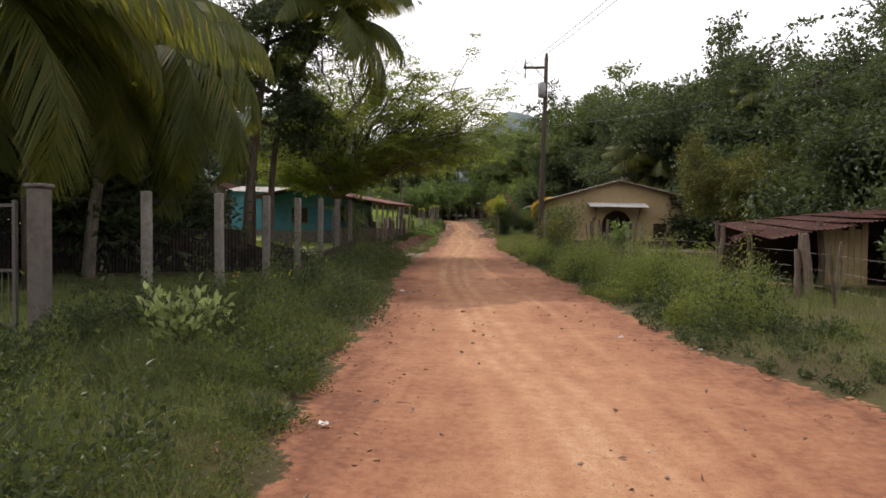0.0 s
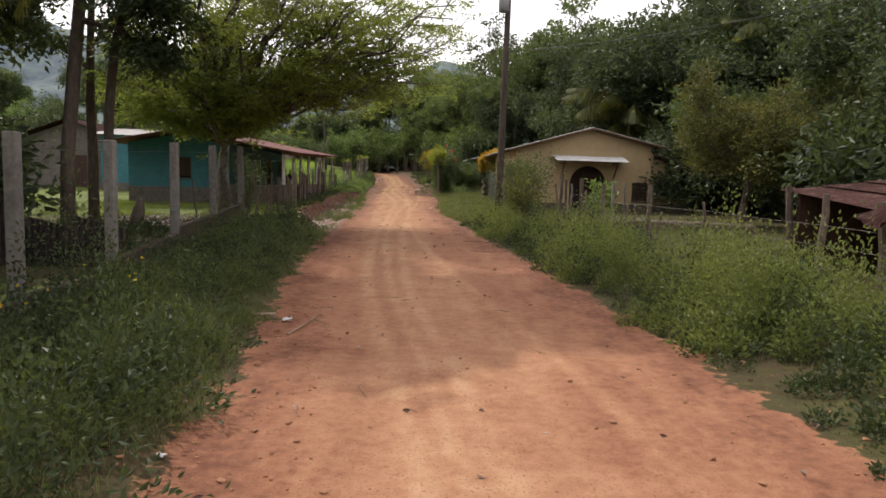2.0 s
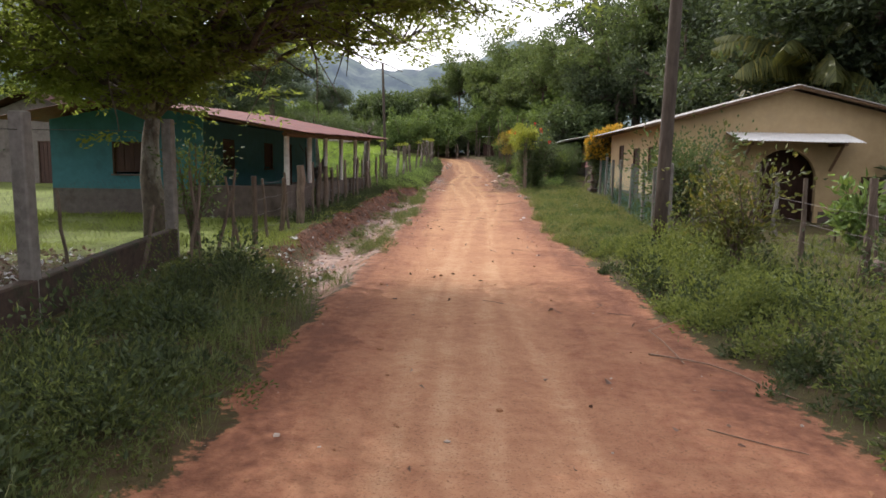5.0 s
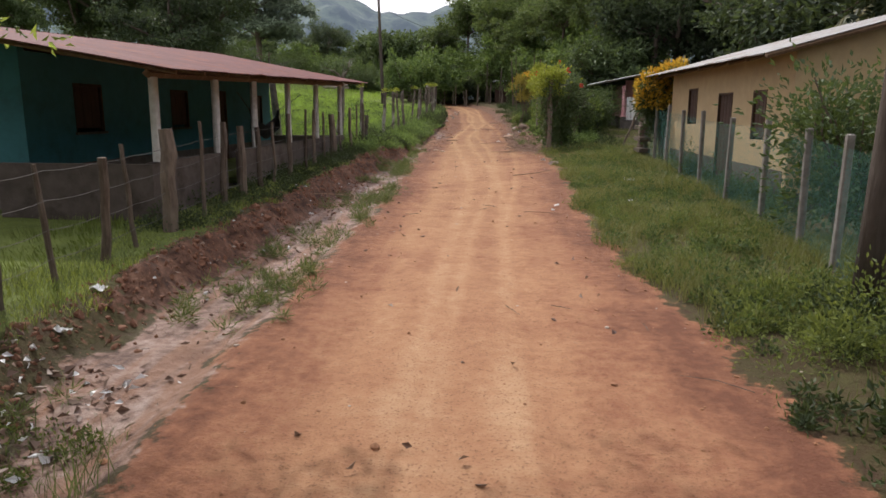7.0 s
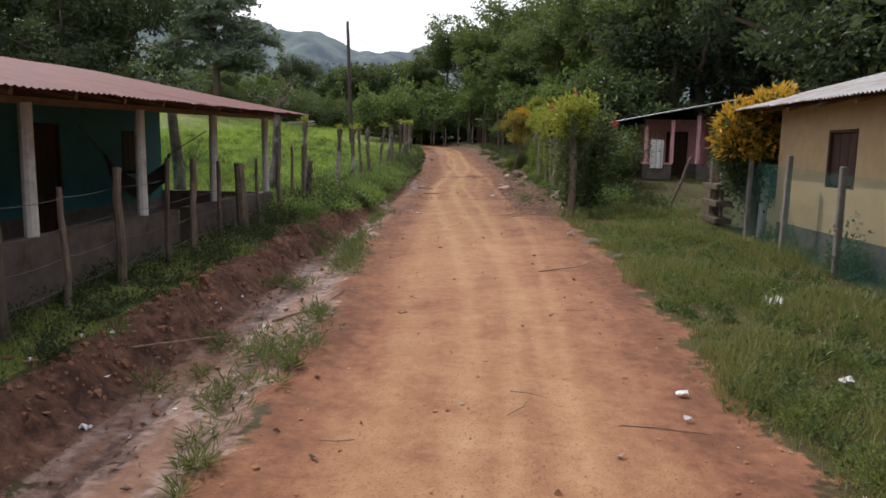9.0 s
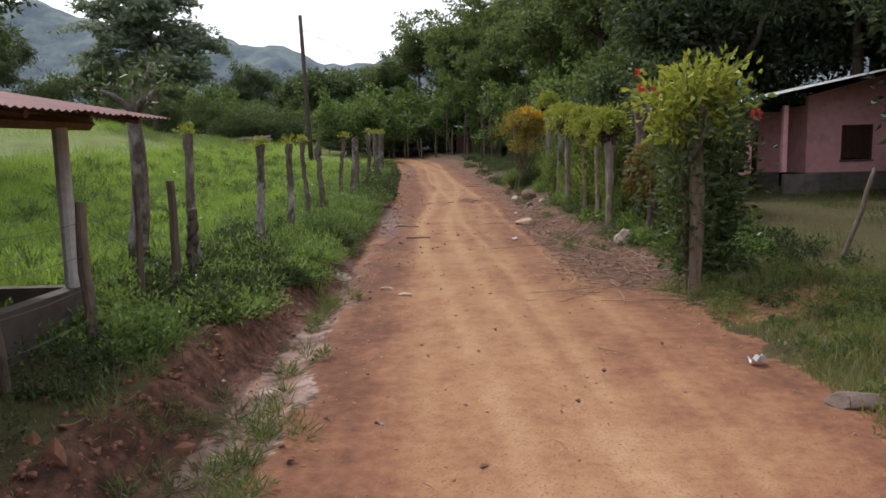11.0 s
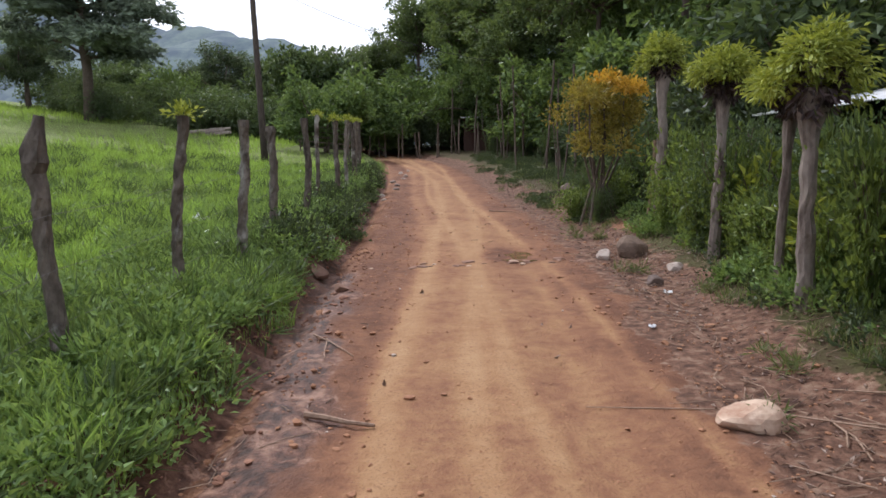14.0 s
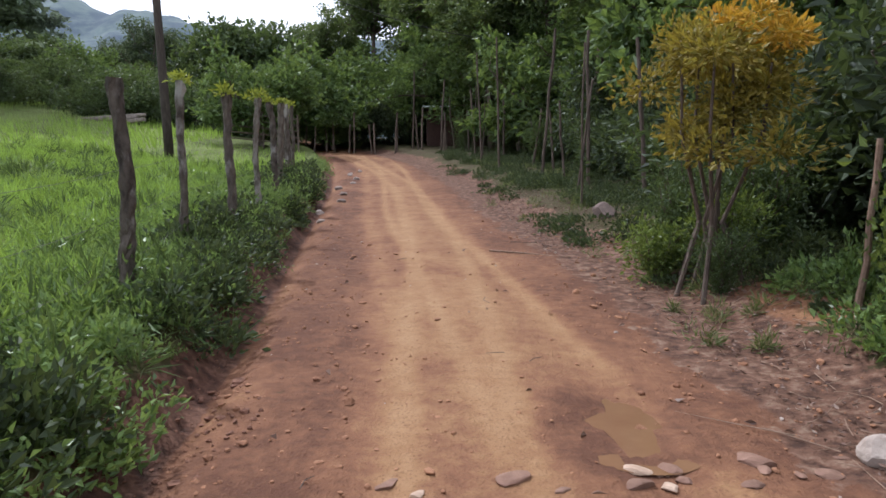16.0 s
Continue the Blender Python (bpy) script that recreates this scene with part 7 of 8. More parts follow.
for x in (-8.8, -7.1, -5.4):
    part("upright", Geo().tube([(x, 98.5, gz(x, 98.5) - 0.2), (x, 98.5, gz(x, 98.5) + 1.8)], 0.05, 6), M_POSTWOOD, rf)
for i in range(17):
    y = 77.5 + i * 1.45 + 0.2 * math.sin(i * 5.1)
    x = float(edge_r(y)) + 1.25 + 1.9 * abs(math.sin(i * 1.37))
    post(x, y, 3.2 + 1.2 * math.sin(i * 2.9), 0.022 + 0.024 * abs(math.sin(i * 1.7)), M_BARK, lean=(0.3 * math.sin(i * 4.1), 0.2 * math.sin(i * 2.3)), label="thin dark sapling stem under the trees", group="sapling stems", name="sapling_stem")
ba = thing("tin_shack", "low shack with pale tin roof among the trees", "shack")
tin_roof(ba, "roof", M_WHITETIN, (0.9, 102.6, 6.05), (6.4, 102.6, 6.1), (0.9, 105.0, 6.3), (6.4, 105.0, 6.35), 4, 8, 0.015)
part("wall", cells(Geo(), 0, 104, 0.1, 1.1, 6.2, 3.2, 6.05, []), M_DARKWOOD, ba)
for k, (dx, dy, dz, a) in enumerate(((0, 0, 0.12, 0.1), (0.1, 0.3, 0.12, -0.1), (0.5, 0.15, 0.34, 0.25), (-0.6, 0.5, 0.12, 0.5), (0.9, -0.3, 0.12, -0.35))):
    x, y = -16.5 + dx, 104 + dy
    z = gz(x, y) + dz
    single("log", Geo().tube([(x - 1.3 * math.cos(a), y - 1.3 * math.sin(a), z - 0.13), (x, y, z + 0.02), (x + 1.3 * math.cos(a), y + 1.3 * math.sin(a), z + 0.13)], (0.13, 0.12, 0.10), 8, rough=0.05, seed=k), M_PALEBARK, "pale felled log lying on the pasture", "log", "felled logs")
post(3.6, 69.45, 1.5, 0.03, M_STICK, lean=(0.16, 0.1), label="pale leaning stick at the hedge's foot", group="props")
post(3.95, 57.6, 1.0, 0.04, M_STICK, lean=(-0.05, 0), label="pale short stake at the hedge's foot", group="props")
# ---------------------------------------------------------------- left yard clutter
tf = thing("tin_fence", "low dark fence of rusty corrugated tin in the yard", "fence")
for i in range(11):
    a, b = np.array((-13.4 + i * 0.9, 21.6 + i * 0.11)), np.array((-13.4 + (i + 1.03) * 0.9, 21.6 + (i + 1.03) * 0.11))
    za, top = gz(*a), 1.35 if i < 9 else 0.95
    part("tin_sheet", tin_sheet((*a, za), (*b, za), (a[0], a[1] + 0.03, za + top), (b[0], b[1] + 0.03, za + top - 0.05 - 0.2 * (i > 8)), 9, 0.016, 0.03, i), M_OLDTIN, tf)
for k, (x, y, ln, a) in enumerate(((-4.6, 24.3, 1.6, 0.2), (-5.2, 24.9, 1.9, -0.3), (-4.4, 25.6, 1.4, 0.6), (-5.8, 25.4, 1.7, 0.1))):
    z = gz(x, y)
    single("old_board", Geo().box((x - ln / 2, y - 0.1, z + 0.02 + 0.05 * k), (x + ln / 2, y + 0.1, z + 0.055 + 0.05 * k), 0.006, a, (x, y, 0)), M_POSTWOOD, "old dark board lying in the shaded yard", "board", "old boards")
single("tree_stump", Geo().tube([(-5.6, 28.7, 0.6), (-5.6, 28.7, 1.2), (-5.55, 28.72, 1.6), (-5.5, 28.7, 1.85)], (0.26, 0.2, 0.15, 0.05), 9, rough=0.15, seed=3), M_BARK, "dark broken tree stump in the yard", "stump")
tr = make_tree("pruned_tree", "dark heavily pruned tree behind the porch", 95, 3.2, 0.9, 0.75, 0.13, 0.12, L_DARK, 5, 2, 14, 0.3, bark=M_LIVEBARK)
put_tree(tr, -6.3, 53.2, 1.0, 0, first=True)
put_tree(tr, -4.4, 54.6, 0.95, 140)


def litter_pile(name, label, boxes, n, seed, mats):
    """Rubbish and dry leaves strewn over patches (x0, x1, y0, y1)."""
    for k, (mat, share, ln, wd) in enumerate(mats):
        g = np.random.default_rng(seed + k)
        geo = Geo()
        for x0, x1, y0, y1 in boxes:
            m = int(n * share / len(boxes))
            x, y = g.uniform(x0, x1, m), g.uniform(y0, y1, m)
            d = g.normal(size=(m, 3)) * [1, 1, 0.25]
            geo.leaves(np.stack([x, y, ground_z(x, y) + g.uniform(0.005, 0.06, m)], 1), d, ln, wd, seed=seed + k)
        single(name, geo, mat, label, "litter", kind="stuff")


litter_pile("rubbish", "strewn paper and plastic rubbish with dry leaves", [(-7.8, -4.3, 29.5, 32.8), (-7.0, -3.6, 30.0, 33.4), (-3.2, -1.2, 30.5, 34.0)], 1500, 21, ((M_PAPER, 0.36, 0.085, 0.05), (L_DRY, 0.75, 0.10, 0.06)))
litter_pile("ditch_litter", "bits of paper and leaf in the muddy ditch", [(-2.6, -0.9, 33.0, 46.0)], 420, 31, ((M_PAPER, 0.12, 0.05, 0.04), (L_DRY, 0.88, 0.08, 0.04)))
litter_pile("leaf_litter", "dry leaves and husks along the road's edge", [(1.8, 3.6, 54, 62), (2.2, 3.6, 62, 71), (1.8, 3.2, 74, 85)], 4200, 41, ((L_DRY, 1.0, 0.055, 0.022),))
litter_pile("road_leaves", "scattered dry leaves lying on the dirt road", [(-1.3, 2.6, 34, 75), (0.0, 5.5, 3, 34)], 240, 51, ((L_DRY, 1.0, 0.07, 0.04),))


# ---------------------------------------------------------------- stones, sticks, scraps
PUD = (1.1, 68.0, 0.33, 0.46)
def stone_mesh(seed, mat, squash=(1, 1, 0.7), sub=3):
    """A broken stone: a lumpy ball cut by a dozen random planes."""
    g = np.random.default_rng(4000 + seed)
    cuts = [(Vector(c).normalized(), d) for c, d in zip(g.normal(size=(12, 3)), g.uniform(0.24, 0.42, 12))]
    cuts = [(c, d + 0.1 * abs(c.z)) for c, d in cuts]
    bm = bmesh.new()
    bmesh.ops.create_icosphere(bm, subdivisions=sub, radius=0.5)
    for v in bm.verts:
        n = noise.noise(v.co * 2.1 + Vector((seed * 3.7, 0, 0))) * 0.35 + noise.noise(v.co * 5 + Vector((0, seed * 1.3, 0))) * 0.1
        v.co *= 1 + n * 0.6
        for c, d in cuts:
            over = v.co.dot(c) - d
            if over > 0:
                v.co -= c * over * 0.97
        v.co *= 1.28
        v.co = Vector((v.co.x * squash[0], v.co.y * squash[1], max(v.co.z, -0.3) * squash[2]))
    for f in bm.faces:
        f.smooth = False
    me = bpy.data.meshes.new("stone")
    bm.to_mesh(me)
    bm.free()
    me.materials.append(mat)
    return me


def stone(x, y, size, seed, mat=M_STONE, squash=(1, 1, 0.7), turn=0, label="pale angular field stone on the dirt", group="stones", sink=0.12):
    ob = tagged(new("stone", stone_mesh(seed, mat, squash)), label, "stone", group)
    ob.matrix_world = pose(x, y, gz(x, y) + size * 0.2 * squash[2] - size * sink * 0.3, 0, 0, turn) @ Matrix.Diagonal((size, size, size, 1))


stone(2.0, 61.25, 0.35, 1, M_TANSTONE, (1.2, 0.8, 0.62), label="flat pale stone at the road's edge")
stone(3.45, 57.5, 0.36, 2, squash=(1, 0.8, 0.9), label="pale upright stone in the grass")
stone(2.85, 67.6, 0.40, 3, M_BOULDER, (1, 0.9, 1.15), label="large brown boulder with flat top")
stone(2.36, 67.35, 0.24, 4, squash=(0.8, 0.9, 0.9), label="pale rounded stone beside the boulder")
stone(2.6, 65.6, 0.22, 5, M_DARKSTONE)
stone(3.1, 66.3, 0.2, 6)
stone(3.3, 76.0, 0.45, 7, M_DARKSTONE, label="dark stone under the golden tree")
stone(-1.9, 66.4, 0.3, 8, M_BANKSTONE, label="brown stone at the ditch's edge")
stone(-1.45, 65.6, 0.16, 9, M_BANKSTONE)
stone(3.2, 49.8, 0.3, 10, M_DARKSTONE, (1.2, 0.8, 0.5))
stone(3.4, 48.2, 0.22, 11, M_DARKSTONE, (1.2, 0.8, 0.5))
stone(-1.6, 55.5, 0.32, 12, squash=(1.2, 0.8, 0.4), label="flat pale stone in the muddy edge")
stone(-0.78, 54.4, 0.11, 13, M_TANSTONE, (1.3, 0.8, 0.5))
stone(-0.5, 54.0, 0.12, 14, M_TANSTONE, (1.3, 0.8, 0.5))
rs = np.random.default_rng(5)
for i in range(26):
    rx = rs.uniform(-1.25, 2.2)
    stone(rx, 66.95 + 0.14 * (rx + 1.1) + rs.normal() * 0.11, 0.05 + 0.10 * rs.uniform() ** 2.2, 20 + i, (M_BANKSTONE, M_TANSTONE, M_BANKSTONE, M_BANKSTONE, M_BANKSTONE)[i % 5], (1.5, 0.9, 0.36), i * 50, "small stone in a row across the road", "row of stones")
for i in range(9):
    stone(-2.0 - 0.2 * math.sin(i * 2), 78 + i * 1.6, 0.14 + 0.08 * abs(math.sin(i * 1.9)), 50 + i, M_STONE, (1.1, 0.9, 0.6), i * 77, "loose stone at the foot of the bank", "bank stones")

ring = [(PUD[0] + PUD[2] * 1.5 * math.cos(a), PUD[1] + PUD[3] * 1.5 * math.sin(a)) for a in np.linspace(0, 2 * np.pi, 41)[:-1]]
zp = gz(PUD[0], PUD[1]) + 0.019
single("puddle", Geo().add([(x, y, zp) for x, y in ring] + [(PUD[0], PUD[1], zp)], (), [(i, (i + 1) % 40, 40) for i in range(40)]), M_WATER, "small muddy puddle in the wheel track", "puddle")


def stick(pts, r, label="dry fallen stick on the dirt road", group="sticks", mat=None):
    line = [(x, y, gz(x, y) + r * 0.8 + dz) for x, y, dz in pts]
    g = np.random.default_rng(int(pts[0][0] * 100 + pts[0][1] * 10) & 0xFFFF)
    p = []
    for a, b in zip(line, line[1:]):
        for t in (0, 0.33, 0.66):
            p.append(np.array(a) + (np.array(b) - np.array(a)) * t + g.normal(size=3) * [0.015, 0.015, 0.003])
    p.append(np.array(line[-1]))
    single("stick", Geo().tube(p, np.linspace(r, r * 0.5, len(p)), 6, rough=0.06), mat or M_STICK, label, "stick", group)


stick([(-0.79, 59.58, 0), (-0.25, 59.42, 0)], 0.026, "short brown log lying on the road")
stick([(-1.09, 61.5, 0), (-0.57, 61.32, 0)], 0.026, "short brown log lying on the road")
stick([(-1.9, 57.0, 0.02), (-1.5, 58.8, 0.03), (-0.9, 59.6, 0.02)], 0.012)
stick([(-2.1, 56.3, 0.03), (-1.95, 57.3, 0.05)], 0.012)
stick([(-1.9, 54.2, 0.02), (-1.6, 55.2, 0.02)], 0.012)
stick([(3.0, 56.6, 0.03), (2.0, 58.9, 0.06), (1.9, 59.6, 0.03)], 0.010)
stick([(4.3, 55.0, 0.03), (3.4, 56.0, 0.03), (3.2, 56.8, 0.12)], 0.010)
stick([(3.2, 55.2, 0.02), (2.6, 57.2, 0.03)], 0.009)
stick([(2.2, 60.2, 0.02), (3.0, 58.2, 0.03)], 0.009)
bk = single("block", Geo().box((-0.16, -0.055, 0), (0.16, 0.055, 0.07), 0.008), M_STICK, "weathered brown wooden block by the verge", "block")
bk.matrix_world = pose(-0.15, 19.1, gz(-0.15, 19.1) - 0.005, 0, 0, 12)
stick([(0.35, 18.2, 0.0), (0.55, 18.9, 0.04), (0.6, 19.3, 0.02)], 0.014, "thin forked branch lying by the verge")
stick([(0.55, 18.9, 0.04), (0.72, 18.7, 0.02), (0.8, 18.45, 0.0)], 0.008, "thin forked branch lying by the verge")
stick([(3.2, 28.6, 0.0), (3.7, 28.2, 0.05), (4.2, 27.4, 0.0)], 0.011, "forked fallen branch at the road's edge")
stick([(3.5, 28.3, 0.02), (3.4, 29.4, 0.05), (3.9, 29.8, 0.12)], 0.008, "forked fallen branch at the road's edge")
stick([(3.2, 26.7, 0.0), (3.8, 26.3, 0.0)], 0.006)
stick([(-1.4, 44.2, 0.0), (-0.9, 44.6, 0.02), (-0.8, 45.4, 0.02)], 0.018, "bent pale stick beside the ditch")
stick([(-2.6, 41.6, 0.02), (-1.6, 43.6, 0.03)], 0.014)
stick([(1.9, 47.0, 0.0), (2.6, 47.2, 0.05), (3.0, 47.9, 0.05)], 0.012)
stick([(2.0, 41.4, 0.0), (2.6, 41.3, 0.0)], 0.006)
stick([(1.0, 74.2, 0.0), (2.1, 73.6, 0.0)], 0.016)
stick([(-1.4, 63.47, 0.03), (-1.2, 63.2, 0.04), (-0.92, 62.83, 0.01)], 0.009)
stick([(-1.25, 63.3, 0.03), (-1.15, 62.7, 0.02)], 0.007)
for i, (x, y, s) in enumerate(((4.5, 12.9, 0.07), (0.1, 14.6, 0.07), (0.75, 8.0, 0.09), (2.6, 42.0, 0.09), (2.5, 41.5, 0.06), (1.5, 58.9, 0.12), (4.0, 42.2, 0.1), (4.4, 44.6, 0.22), (-4.6, 69.5, 0.3), (2.6, 65.0, 0.1), (2.0, 63.6, 0.07), (-1.7, 25.9, 0.10), (2.9, 50.8, 0.14), (-2.2, 34.3, 0.12), (-2.4, 35.2, 0.14), (-1.9, 41.2, 0.09), (5.5, 12.0, 0.06), (0.2, 18.9, 0.12))):
    g = np.random.default_rng(700 + i)
    geo = Geo()
    n = 5
    u = np.linspace(-0.5, 0.5, n) * s
    v = [(x + a, y + b * 0.7, gz(x, y) + 0.02 + abs(g.normal()) * s * 0.22) for a in u for b in u]
    geo.add(v, [(r * n + c, r * n + c + 1, r * n + c + n + 1, r * n + c + n) for r in range(n - 1) for c in range(n - 1)])
    ob = single("scrap", geo, M_PAPER, "crumpled white scrap of paper or plastic", "litter", "white scraps")
    ob.modifiers.new("thick", "SOLIDIFY").thickness = 0.004


def twigs(label, n, boxes, seed, mat, size=0.3, r=0.004):
    """Fine dry twigs strewn about."""
    g = np.random.default_rng(seed)
    geo = Geo()
    for x0, x1, y0, y1 in boxes:
        for _ in range(n // len(boxes)):
            x, y, a, ln = g.uniform(x0, x1), g.uniform(y0, y1), g.uniform(0, 6.28), size * g.lognormal(0, 0.5)
            b = a + g.normal() * 0.4
            p = [(x, y), (x + math.cos(a) * ln / 2, y + math.sin(a) * ln / 2), (x + (math.cos(a) + math.cos(b)) * ln / 2, y + (math.sin(a) + math.sin(b)) * ln / 2)]
            geo.tube([(u, v, gz(u, v) + 0.012 + g.uniform(0, 0.02)) for u, v in p], (r, r * 0.9, r * 0.5), 4, cap=False)
    single("twigs", geo, mat, label, "twigs", kind="stuff")


twigs("fine dry twigs and straw along the road's edge", 520, [(1.9, 3.6, 54, 61), (2.0, 3.6, 61, 68), (2.3, 3.8, 68, 76), (-2.3, -1.0, 54, 62)], 91, M_STICK)
twigs("broken branches and brush heaped along the hedge side", 100, [(2.0, 3.5, 52.5, 57), (2.1, 3.3, 57, 61.5)], 93, M_STICK, 0.62, 0.0075)
twigs("dark fine twigs lying on the road", 50, [(-1.0, 2.4, 40, 75), (0.5, 4.6, 8, 36)], 92, M_BARK, 0.22)


def pebbles(n, boxes, size, seed, mat, label, even=False):
    g = np.random.default_rng(seed)
    bm = bmesh.new()
    bmesh.ops.create_icosphere(bm, subdivisions=1, radius=1)
    base = np.array([v.co[:] for v in bm.verts])
    tri = np.array([[v.index for v in f.verts] for f in bm.faces])
    bm.free()
    geo = Geo()
    for x0, x1, y0, y1 in boxes:
        for _ in range(n // len(boxes)):
            x, y = g.uniform(x0, x1), g.uniform(y0, y1)
            if x < edge_l(y) - 1.2 or x > edge_r(y) + 0.6:
                continue
            near = min(x - edge_l(y), edge_r(y) - x)
            if near > 0.9 and not even and g.uniform() < 0.75:
                continue
            s = size * g.lognormal(0, 0.5)
            v = base * g.uniform(0.6, 1.2, 3) * s * (1 + 0.2 * g.normal(size=(len(base), 1)))
            a = g.uniform(0, 6.28)
            v = np.stack([v[:, 0] * math.cos(a) - v[:, 1] * math.sin(a), v[:, 0] * math.sin(a) + v[:, 1] * math.cos(a), v[:, 2] * 0.6], 1)
            geo.add(v + (x, y, gz(x, y) + s * 0.2), (), tri)
    single("pebbles", geo, mat, label, "pebbles", kind="stuff")


M_CLOD = surface("dirt_clods", (0.20, 0.09, 0.05), (0.40, 0.21, 0.11), 30, bump=0.4)
pebbles(3000, [(-1.8, 6.5, 3, 33), (-2.4, 3.6, 33, 55), (-2.2, 3.4, 55, 82), (-2.2, 3.4, 52, 70)], 0.011, 61, M_CLOD, "scattered clods and pebbles on the road")
pebbles(1500, [(3.2, 7.6, 3, 17), (-0.4, 1.6, 3, 20)], 0.014, 63, M_CLOD, "red clods along the rough road edges")
pebbles(1500, [(1.2, 3.4, 60, 76), (-1.7, 0.0, 56, 76)], 0.014, 64, M_CLOD, "red clods on the upper road")
pebbles(1800, [(-1.8, 3.0, 50, 60), (-1.8, 3.0, 60, 76)], 0.0085, 65, M_CLOD, "fine red clods strewn over the upper road", True)
pebbles(1100, [(-0.6, 4.6, 12, 34), (-1.0, 3.0, 34, 50)], 0.008, 66, M_CLOD, "fine red clods strewn over the lower road", True)
pebbles(900, [(-2.2, 4.5, 4, 80)], 0.010, 62, M_STONE, "scattered pale pebbles along the road's edges")


def bank_clods():
    """Lumps of red earth thrown up on the ditch bank."""
    g = np.random.default_rng(88)
    bm = bmesh.new()
    bmesh.ops.create_icosphere(bm, subdivisions=1, radius=1)
    base = np.array([v.co[:] for v in bm.verts])
    tri = np.array([[v.index for v in f.verts] for f in bm.faces])
    bm.free()
    geo = Geo()
    for _ in range(3000):
        y = g.uniform(33, 56)
        x = edge_l(y) - np.interp(y, *DITCH) - 0.28 + g.normal() * 0.24
        s = 0.015 * g.lognormal(0, 0.55)
        v = base * g.uniform(0.6, 1.2, 3) * s * (1 + 0.25 * g.normal(size=(len(base), 1)))
        geo.add(v + (x, y, gz(x, y) + s * 0.15), (), tri)
    single("earth_clods", geo, M_BANK, "dark red lumps of earth along the ditch bank", "clods", kind="stuff")


M_BANK = surface("damp_red_earth", (0.13, 0.062, 0.04), (0.30, 0.15, 0.092), 25, bump=0.5)
bank_clods()
pebbles(520, [(-2.2, -1.25, 60, 69)], 0.017, 67, M_BANK, "dark lumps of mud at the road's edge", True)


# ---------------------------------------------------------------- grass and weeds
def sow(name, label, mat, n, box, keep, h, w, seed, lean=0.4, hvar=None):
    g = np.random.default_rng(seed)
    x, y = g.uniform(box[0], box[1], n), g.uniform(box[2], box[3], n)
    k = keep(x, y, g)
    x, y = x[k], y[k]
    hh = h * (0.35 + 1.1 * np.clip(0.5 + 0.9 * wobble(x, y, 1.7, seed) + 0.3 * wobble(x, y, 4.3, seed + 1), 0, 1)) if hvar is None else hvar(x, y)
    single(name, Geo().blades(x, y, ground_z(x, y) - 0.02, hh, w, lean, seed), mat, label, "grass", kind="stuff")


def weeds(name, label, mat, n, box, keep, leaf, size, per, seed, leaf_w=0.5):
    """Low leafy weeds in clumps."""
    g = np.random.default_rng(seed)
    x, y = g.uniform(box[0], box[1], n), g.uniform(box[2], box[3], n)
    k = keep(x, y, g)
    x, y = x[k], y[k]
    s = size * g.lognormal(0, 0.35, len(x))
    c = np.repeat(np.stack([x, y, ground_z(x, y)], 1), per, 0)
    s = np.repeat(s, per)[:, None]
    o = g.normal(size=(len(c), 3))
    o /= np.linalg.norm(o, axis=1)[:, None]
    o[:, 2] = np.abs(o[:, 2])
    o *= (g.uniform(0, 1, len(c)) ** 0.5)[:, None]
    p = c + o * s * [0.8, 0.8, 1.0]
    d = o + g.normal(size=o.shape) * 0.6 + [0, 0, 0.2]
    single(name, Geo().leaves(p, d, leaf, leaf * leaf_w, seed=seed), mat, label, "weeds", kind="stuff")


def patch(x, y, s=1.3, k=0.0, cut=0.0):
    return wobble(x, y, s, k) > cut


def left_verge(x, y, g):
    return (x < edge_l(y) - 0.05 + 0.25 * wobble(x, y, 3.0) - np.abs(g.normal(size=len(x))) * 0.12) & (x > np.interp(y, (0, 25, 29, 33), (-4.75, -4.5, -4.0, -3.1)))


def right_verge(x, y, g):
    return x > edge_r(y) - 0.1 + 0.25 * wobble(x, y, 2.2) + np.abs(g.normal(size=len(x))) * 0.12


def mounds(name, label, mat, n, box, keep, rise, leaf, size, tall, per, seed, leaf_w=0.5, spike=0.0):
    """Bushy weeds: rounded masses of leaves on hidden stems, of uneven height; rise: how high they may grow at a place."""
    g = np.random.default_rng(seed)
    x, y = g.uniform(box[0], box[1], n), g.uniform(box[2], box[3], n)
    k = keep(x, y, g)
    x, y = x[k], y[k]
    r = size * g.lognormal(0, 0.3, len(x))
    h = tall * rise(x, y) * g.lognormal(0, 0.35, len(x))
    c = np.repeat(np.stack([x, y, ground_z(x, y)], 1), per, 0)
    o = g.normal(size=(len(c), 3))
    o /= np.linalg.norm(o, axis=1)[:, None]
    o[:, 2] = np.abs(o[:, 2])
    u = g.uniform(0, 1, len(c))
    o *= (u**0.33 * (1 + 0.18 * np.sin(7 * np.arctan2(o[:, 1], o[:, 0]) + c[:, 0] * 9)))[:, None]
    o[:, 2] += spike * np.maximum(g.normal(size=len(c)) - 0.9, 0)
    p = c + o * np.stack([np.repeat(r, per), np.repeat(r, per), np.repeat(h, per)], 1)
    d = o * [1, 1, 0.7] + g.normal(size=o.shape) * 0.45 + [0, 0, 0.25]
    single(name, Geo().leaves(p, d, leaf, leaf * leaf_w, seed=seed), mat, label, "weeds", kind="stuff")


